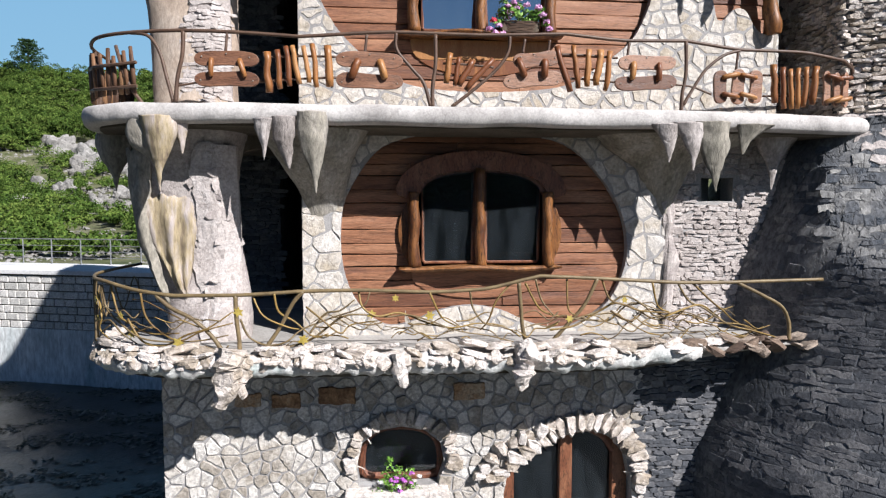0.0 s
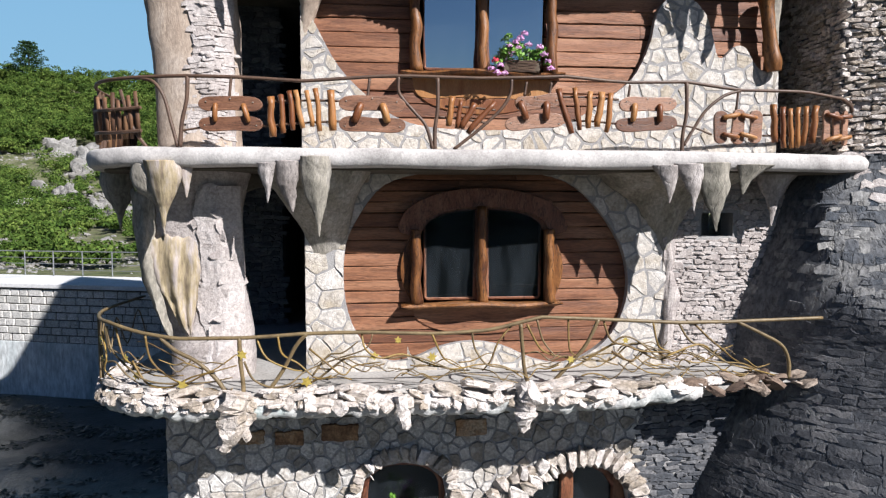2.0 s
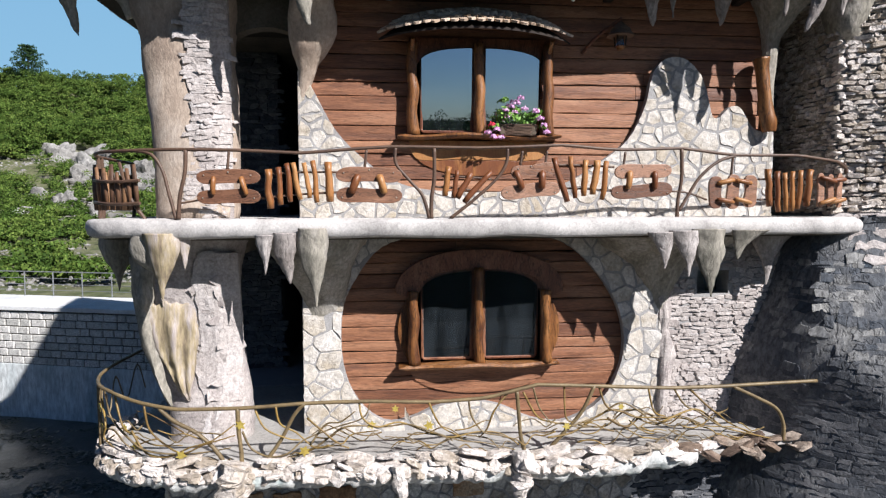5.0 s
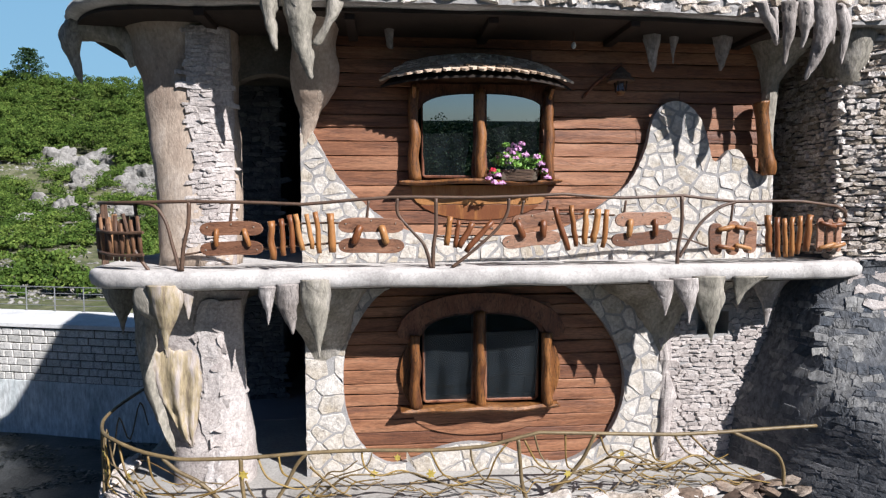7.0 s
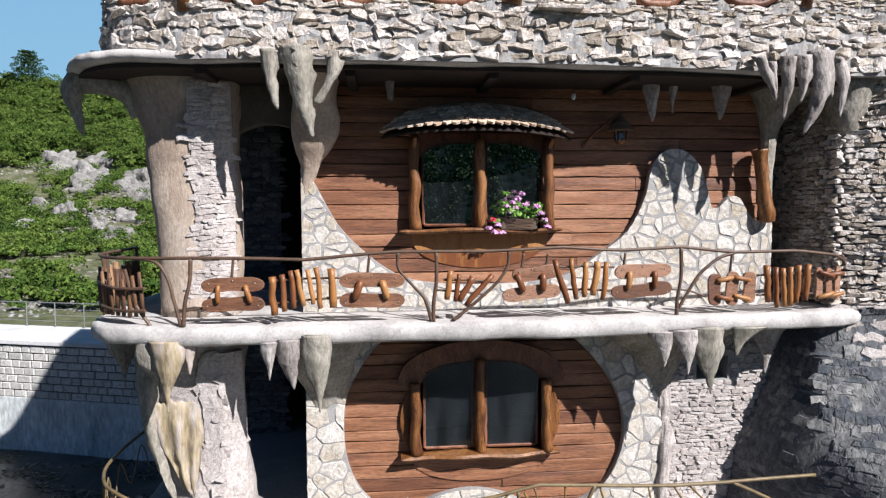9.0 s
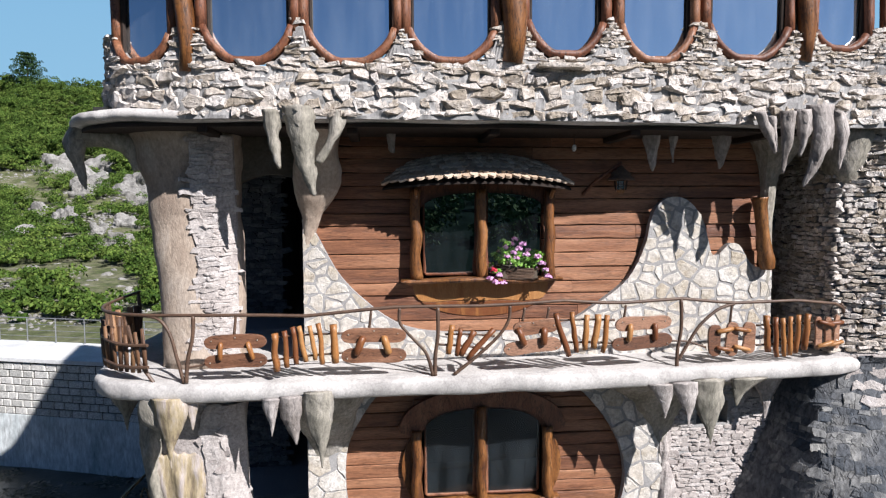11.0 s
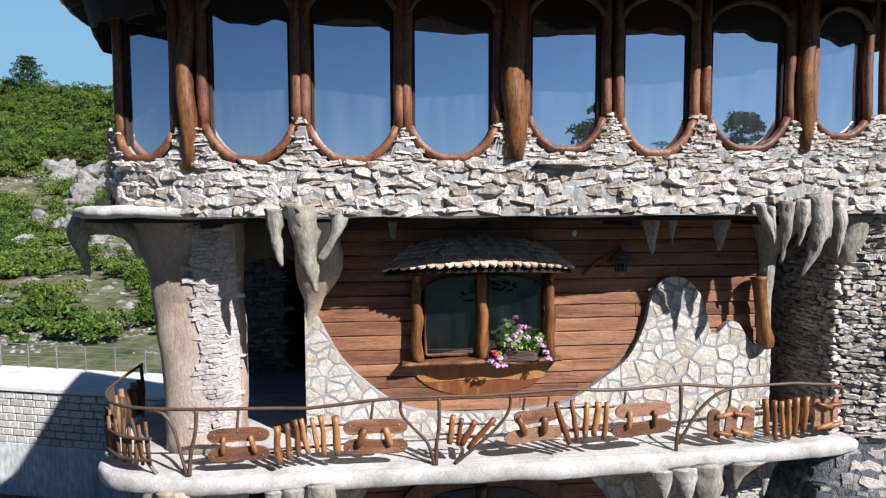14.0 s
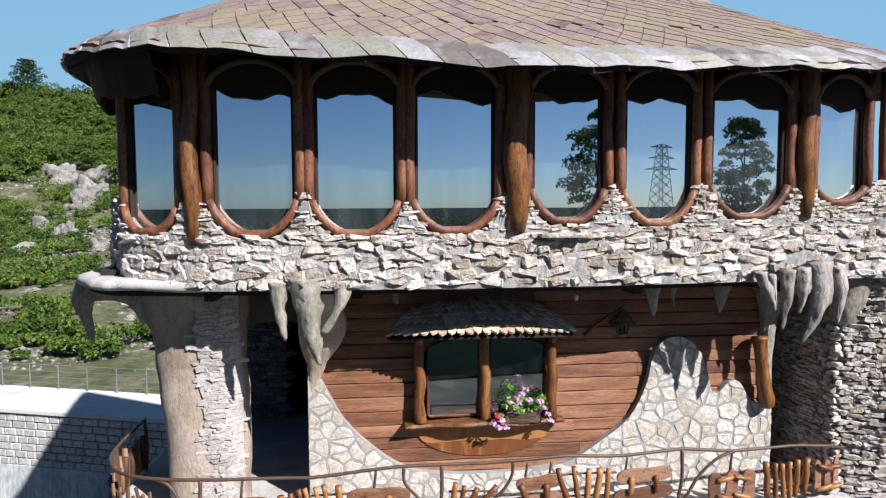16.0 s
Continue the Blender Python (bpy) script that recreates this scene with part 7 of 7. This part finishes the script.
    for i, (p, r) in enumerate((([(-2.85, -1.42, 3.0), (-2.92, -1.5, 2.75), (-2.95, -1.5, 2.5), (-3.1, -1.46, 2.26)], [0.2, 0.17, 0.14, 0.04]), ([(-2.7, -1.4, 2.8), (-2.78, -1.45, 2.6), (-2.72, -1.45, 2.45)], [0.12, 0.1, 0.03]),
                                 ([(0.95, -1.5, 3.1), (0.98, -1.6, 2.85), (0.92, -1.6, 2.7), (0.95, -1.58, 2.5)], [0.12, 0.15, 0.16, 0.06]), ([(-0.75, -1.46, 2.95), (-0.72, -1.5, 2.7), (-0.7, -1.48, 2.52)], [0.1, 0.1, 0.05]))):
        bm = bmesh.new()
        tube(bm, catmull(p, 5), r, 10, 0.5)
        rough(bm, 0.05, 6, 0.03, 15, i)
        part("hanging_stone", bm, M_LEDGE, lower_terrace, "jagged white stone hanging over the rim")


rim_stones()


def voussoirs(parent, arc_pts, y, seed, length=(0.16, 0.26)):
    """Radial stones set round an arch."""
    rng = random.Random(seed)
    p = [Vector((x, 0, z)) for x, z in arc_pts]
    c = sum(p, Vector()) / len(p) - Vector((0, 0, 0.25))
    for a in catmull(p, 3):
        d = (a - c).normalized()
        l = rng.uniform(*length)
        q = a + d * (l * 0.45)
        ang = math.degrees(math.atan2(d.x, d.z))
        o = new("arch_stone", rng.choice(CHUNKS))
        o.parent = parent
        o.matrix_local = pose(q.x, y, q.z, 0, ang, 0) @ Matrix.Diagonal((rng.uniform(0.1, 0.17), rng.uniform(0.05, 0.12), l, 1))


def lintels():
    """Long rusty stones built in under the terrace."""
    rng = random.Random(77)
    for x0, z0, x1, z1 in ((-3.12, 1.93, -2.73, 2.13), (-2.58, 1.89, -2.16, 2.12), (-1.9, 1.93, -1.34, 2.19), (0.13, 1.95, 0.62, 2.21)):
        bm = bmesh.new()
        n = 5
        poly = [(x0 + (x1 - x0) * k / n, z0 + rng.uniform(-0.015, 0.015)) for k in range(n + 1)] + [(x1 - (x1 - x0) * k / n, z1 + rng.uniform(-0.015, 0.015)) for k in range(n + 1)]
        flag(bm, poly, -0.25, 0.06, rng)
        part("lintel_stone", bm, M_RUST, wall_ground, "rust-brown sandstone block")


lintels()
CHUNKS = chunk_set("stone", M_LEDGE, 51)
ROUGH = chunk_set("stone", M_LEDGE, 56, 26, 0.3)
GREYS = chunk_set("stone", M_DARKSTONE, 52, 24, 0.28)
voussoirs(wall_ground, [(-1.36, 0.95), (-1.28, 1.32), (-1.0, 1.54), (-0.66, 1.6), (-0.3, 1.53), (-0.02, 1.3), (0.05, 0.95)], -0.27, 1)
voussoirs(wall_ground, [(0.9, 0.72), (1.25, 0.99), (1.6, 1.22), (1.98, 1.4), (2.34, 1.44), (2.68, 1.28), (2.92, 0.97), (3.02, 0.5)], -0.3, 2, (0.2, 0.34))
voussoirs(wall_ground, [(0.6, 0.8), (0.95, 1.12), (1.3, 1.3), (1.7, 1.5)], -0.3, 3, (0.14, 0.24))

# ---- flagstone facings ----
lay_flags(wall_upper, face_up, 0.2, 0.032, -0.05, 0.008, M_FLAG, 61)
lay_flags(wall_lower, face_low_l, 0.3, 0.02, -0.05, 0.01, M_FLAG, 62, name="flagstone")
lay_flags(wall_lower, face_low_r, 0.24, 0.03, -0.05, 0.008, M_FLAG, 63, name="flagstone")
ground_flags = clip(face_ground, 1, 0, 3.2)
lay_flags(wall_ground, ground_flags, 0.2, 0.024, -0.25, 0.02, M_RUBBLE, 64, 0.8)


def flat_at(y):
    return lambda s, z: (Vector((s, y, z)), Vector((1, 0, 0)), Vector((0, -1, 0)))


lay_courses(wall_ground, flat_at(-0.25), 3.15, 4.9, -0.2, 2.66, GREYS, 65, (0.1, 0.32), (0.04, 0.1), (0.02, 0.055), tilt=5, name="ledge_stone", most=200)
lay_courses(wall_recess, flat_at(0.12), 3.7, 5.9, 2.9, 5.98, chunk_set("stone", M_PALE, 55, 20, 0.28), 66, (0.08, 0.26), (0.035, 0.1), (0.012, 0.045), keep=lambda s, z: not (4.1 < s < 4.84 and 4.93 < z < 5.42), tilt=6)
upper_pillar = bpy.data.objects["pillar"]


def on_pillar(front, lean, edge):
    """Places a facing on a pillar's front, turning in at its right edge."""
    return lambda x, o, z: Vector((x, front - max(0, z - lean) * 0.14 + max(0, x - edge) ** 1.5 * 1.1 - o, z))


def pillar_at(front, lean, edge):
    f = on_pillar(front, lean, edge)

    def at(s, z):
        p, q, r = f(s, 0, z), f(s + 0.02, 0, z), f(s, 0, z + 0.02)
        tan = (q - p).normalized()
        return p, tan, tan.cross((r - p).normalized()).normalized()
    return at




def pillar_patch(parent, f, x0, x1, z0, z1):
    """Mortar bed under a pillar's facing stones."""
    bm = bmesh.new()
    rows = []
    for k in range(40):
        z = z0 + (z1 - z0) * k / 39
        a = x0 + 0.16 * noise.noise(Vector((z * 1.6, 1, 7))) + 0.05 * noise.noise(Vector((z * 7, 1, 3)))
        rows.append([f(a, -0.06, z)] + [f(a + (x1 - a) * i / 10, 0.009 + 0.012 * noise.noise(Vector((a + i, z * 5, 2))), z) for i in range(11)] + [f(x1, -0.1, z)])
    loft(bm, rows)
    bmesh.ops.recalc_face_normals(bm, faces=bm.faces[:])
    part("facing_bed", bm, M_PALE, parent)


pillar_patch(upper_pillar, on_pillar(-0.29, 8.4, -3.4), -3.66, -3.1, 6.24, 9.62)
pillar_patch(lower_pillar, on_pillar(-0.345, 4.2, -3.3), -3.56, -3.0, 2.92, 5.75)
PALES = chunk_set("facing_stone", M_PALE, 53, 24, 0.3)
lay_courses(upper_pillar, pillar_at(-0.295, 8.4, -3.4), -3.72, -3.26, 6.26, 9.6, PALES, 67, (0.1, 0.3), (0.03, 0.08), (0.004, 0.022), keep=lambda x, z: x > -3.66 + 0.16 * noise.noise(Vector((z * 1.6, 1, 7))) and x < -3.06, tilt=5, most=240, name="facing_stone")
lay_courses(lower_pillar, pillar_at(-0.345, 4.2, -3.3), -3.56, -2.98, 2.95, 5.75, PALES, 68, (0.14, 0.4), (0.07, 0.2), (0.001, 0.009), keep=lambda x, z: x > -3.5 + 0.2 * noise.noise(Vector((z * 1.3, 4, 2))) and x < -3.1 and noise.noise(Vector((x * 3, z * 3, 8))) > -0.25, tilt=1.5, most=200, name="facing_stone")
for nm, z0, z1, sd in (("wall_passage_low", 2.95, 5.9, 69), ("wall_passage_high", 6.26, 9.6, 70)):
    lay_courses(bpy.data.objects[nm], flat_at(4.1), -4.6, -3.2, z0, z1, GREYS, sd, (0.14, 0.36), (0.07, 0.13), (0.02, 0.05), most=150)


# ---- ledge stones of the top band ----
def band_keep(s, z):
    p = band_at(s, z)[0]
    return z < (min(sill_height(p.x - 0.05), sill_height(p.x), sill_height(p.x + 0.05)) - 0.04 if p.y < 0.3 else 10.85)


def band_first(s, z):
    return 3.2 < s < 12.5


lay_courses(band, lambda s, z: band_at(s, z, -0.02), 1.5, BAND_LEN[-1] - 0.1, 9.77, 10.4, ROUGH, 71, (0.1, 0.42), (0.06, 0.16), (0.025, 0.1), keep=band_keep, first=band_first, tilt=14, most=160)
lay_courses(band, lambda s, z: band_at(s, z, -0.03), 1.5, BAND_LEN[-1] - 0.1, 10.38, 11.25, ROUGH, 72, (0.08, 0.3), (0.03, 0.07), (0.025, 0.085), keep=band_keep, first=band_first, tilt=8, most=220)
lay_courses(band, lambda s, z: band_at(s, z, -0.02), 3.0, BAND_LEN[-1] - 0.1, 10.72, 11.25, ROUGH, 73, (0.06, 0.17), (0.028, 0.05), (0.03, 0.07), keep=band_keep, tilt=8, most=0)
bm = bmesh.new()
box(bm, (1.1, -1.48, 10.42), (1.72, -1.2, 10.47), 0.015)
rough(bm, 0.02, 5)
part("ledge_slab", bm, M_LEDGE, band, "flat slab jutting from the stone band")


# ---- stones of the tower ----
def girth(z):
    for (u0, *p), (u1, *q) in zip(TOWER, TOWER[1:]):
        if z <= u1:
            break
    return p[2] + (q[2] - p[2]) * max(0, min(1, (z - u0) / (u1 - u0)))


def on_tower(mid):
    """x is the arc from the bearing mid."""
    def place(x, o, z):
        p, tan, nor = tower_at((mid + x / girth(z)) * 3.0, z)
        return p + nor * o
    return place


def tower_face(mid):
    f = on_tower(mid)

    def at(s, z):
        p = f(s, 0, z)
        tan = (f(s + 0.03, 0, z) - p).normalized()
        up = (f(s, 0, z + 0.05) - f(s, 0, z - 0.05)).normalized()
        return p, tan, tan.cross(up).normalized()
    return at


lay_courses(tower, tower_face(0.85), -1.9, 2.4, 6.3, 9.9, CHUNKS, 81, (0.07, 0.26), (0.04, 0.1), (0.02, 0.08), tilt=8, most=280, first=lambda s, z: s > -0.9 and z < 9.6)
def patchy(s, z):
    """Bare rubble where the render has fallen off."""
    return noise.noise(Vector((s * 1.3, z * 1.1, 5))) + 0.5 * noise.noise(Vector((s * 9, z * 9, 1)))


# below 4 m a darker rubble, part of its shade held in the colour
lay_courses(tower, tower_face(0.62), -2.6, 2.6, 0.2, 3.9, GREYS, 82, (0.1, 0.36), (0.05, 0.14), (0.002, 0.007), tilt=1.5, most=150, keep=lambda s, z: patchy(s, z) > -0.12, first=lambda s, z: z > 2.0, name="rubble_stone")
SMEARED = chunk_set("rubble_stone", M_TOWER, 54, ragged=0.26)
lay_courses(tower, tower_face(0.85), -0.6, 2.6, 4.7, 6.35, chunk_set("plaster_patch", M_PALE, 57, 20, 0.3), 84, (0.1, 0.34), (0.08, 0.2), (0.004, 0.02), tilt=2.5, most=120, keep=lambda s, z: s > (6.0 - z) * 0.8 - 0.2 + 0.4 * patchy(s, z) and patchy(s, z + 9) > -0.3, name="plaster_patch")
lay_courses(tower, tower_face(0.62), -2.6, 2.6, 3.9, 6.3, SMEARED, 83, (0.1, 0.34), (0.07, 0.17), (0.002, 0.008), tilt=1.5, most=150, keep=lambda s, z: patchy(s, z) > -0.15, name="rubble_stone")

# ---- what lies behind the camera: seen in the glass ----


def opposite_bank():
    rng = np.random.default_rng(9)
    xs = [-2300, -1200, -700] + [-400 + 20 * i for i in range(41)] + [700, 1200, 2300]
    ys = [-14 - 11 * i for i in range(21)] + [-320, -500, -900, -1500, -2300]

    def h(x, y):
        t = min(1.0, (-14 - y) / 150)
        return -2.3 + 5 * t * (1 + 0.35 * noise.noise(Vector((x * 0.012, 2, 1)))) + noise.noise(Vector((x * 0.05, y * 0.05, 0))) * 1.5 * t
    tagged(grid_mesh("far_bank", xs, ys, h, M_FAR), "low wooded hill on the far side of the water", "hillside", kind="structure")
    q = []
    for i in range(3200):
        x, y = rng.uniform(-220, 260), rng.uniform(-200, -30)
        r = rng.uniform(1.2, 2.3) if i % 14 else rng.uniform(2.6, 4.4)
        z = h(x, y)
        q.append(leaf_cloud([(x + rng.normal() * r * 0.5, y + rng.normal() * r * 0.5, z + r * rng.uniform(0.5, 1.6), r * 0.6) for _ in range(5)], 34, 0.3, rng))
    tagged(quads_object("far_woodland", q, M_PINE), "dark green woodland on the far bank", "woodland", kind="stuff")


opposite_bank()


def broad_tree(x, y, z, height, r, seed):
    rng = np.random.default_rng(seed)
    t = thing("tree", "tall leafy deciduous tree with an uneven open crown", "tree", "trees across the water", m=Matrix.Translation((x, y, z)))
    bm = bmesh.new()
    tube(bm, [(0, 0, -0.5), (0.1, 0, height * 0.4), (0, 0.2, height * 0.85)], [0.35, 0.25, 0.08], 8)
    for k in range(6):
        a = k * 1.05
        tube(bm, [(0, 0, height * (0.35 + 0.07 * k)), (math.cos(a) * r * 0.7, math.sin(a) * r * 0.7, height * (0.5 + 0.07 * k))], [0.14, 0.04], 6)
    part("trunk", bm, M_TRUNK, t)
    blobs = []
    for k in range(80):
        u = rng.random()
        w = r * math.sin(math.pi * (0.15 + 0.8 * u)) ** 0.7
        a = rng.uniform(0, 6.28)
        blobs.append((math.cos(a) * w * rng.uniform(0.3, 1), math.sin(a) * w * rng.uniform(0.3, 1), height * (0.4 + 0.58 * u), r * rng.uniform(0.18, 0.34)))
    c = quads_object("crown", [leaf_cloud(blobs, 110, 0.26, rng)], M_LEAF)
    c.parent = t


broad_tree(41, -62, -1.0, 25, 5.0, 1)
broad_tree(76, -58, -1.0, 25, 4.6, 2)


def pylon():
    p = thing("pylon", "steel lattice power pylon beyond the water", "pylon", m=Matrix.Translation((110, -128, 2)))
    bm = bmesh.new()

    def w(z):
        return 2.6 * (1 - z / 30) + 0.45
    hs = [0, 4, 7.5, 10.5, 13, 15.5, 17.5, 19.5, 21.5, 23.5, 25]
    for a, b in zip(hs, hs[1:]):
        c0 = [Vector((sx * w(a), sy * w(a), a)) for sx, sy in ((-1, -1), (1, -1), (1, 1), (-1, 1))]
        c1 = [Vector((sx * w(b), sy * w(b), b)) for sx, sy in ((-1, -1), (1, -1), (1, 1), (-1, 1))]
        for i in range(4):
            j = (i + 1) % 4
            tube(bm, [c0[i], c1[i]], 0.11, 4)
            tube(bm, [c0[i], c1[j]], 0.07, 4)
            tube(bm, [c0[j], c1[i]], 0.07, 4)
    part("mast", bm, M_STEEL, p)
    for z, r in ((18.5, 5.0), (21.5, 4.0), (24.5, 3.2)):
        bm = bmesh.new()
        for s in (-1, 1):
            tube(bm, [(-r, 0.4 * s, z), (0, 0.6 * s, z + 0.8), (r, 0.4 * s, z)], 0.09, 4)
            tube(bm, [(-r, 0.4 * s, z), (r, 0.4 * s, z)], 0.09, 4)
        part("arm", bm, M_STEEL, p)


pylon()
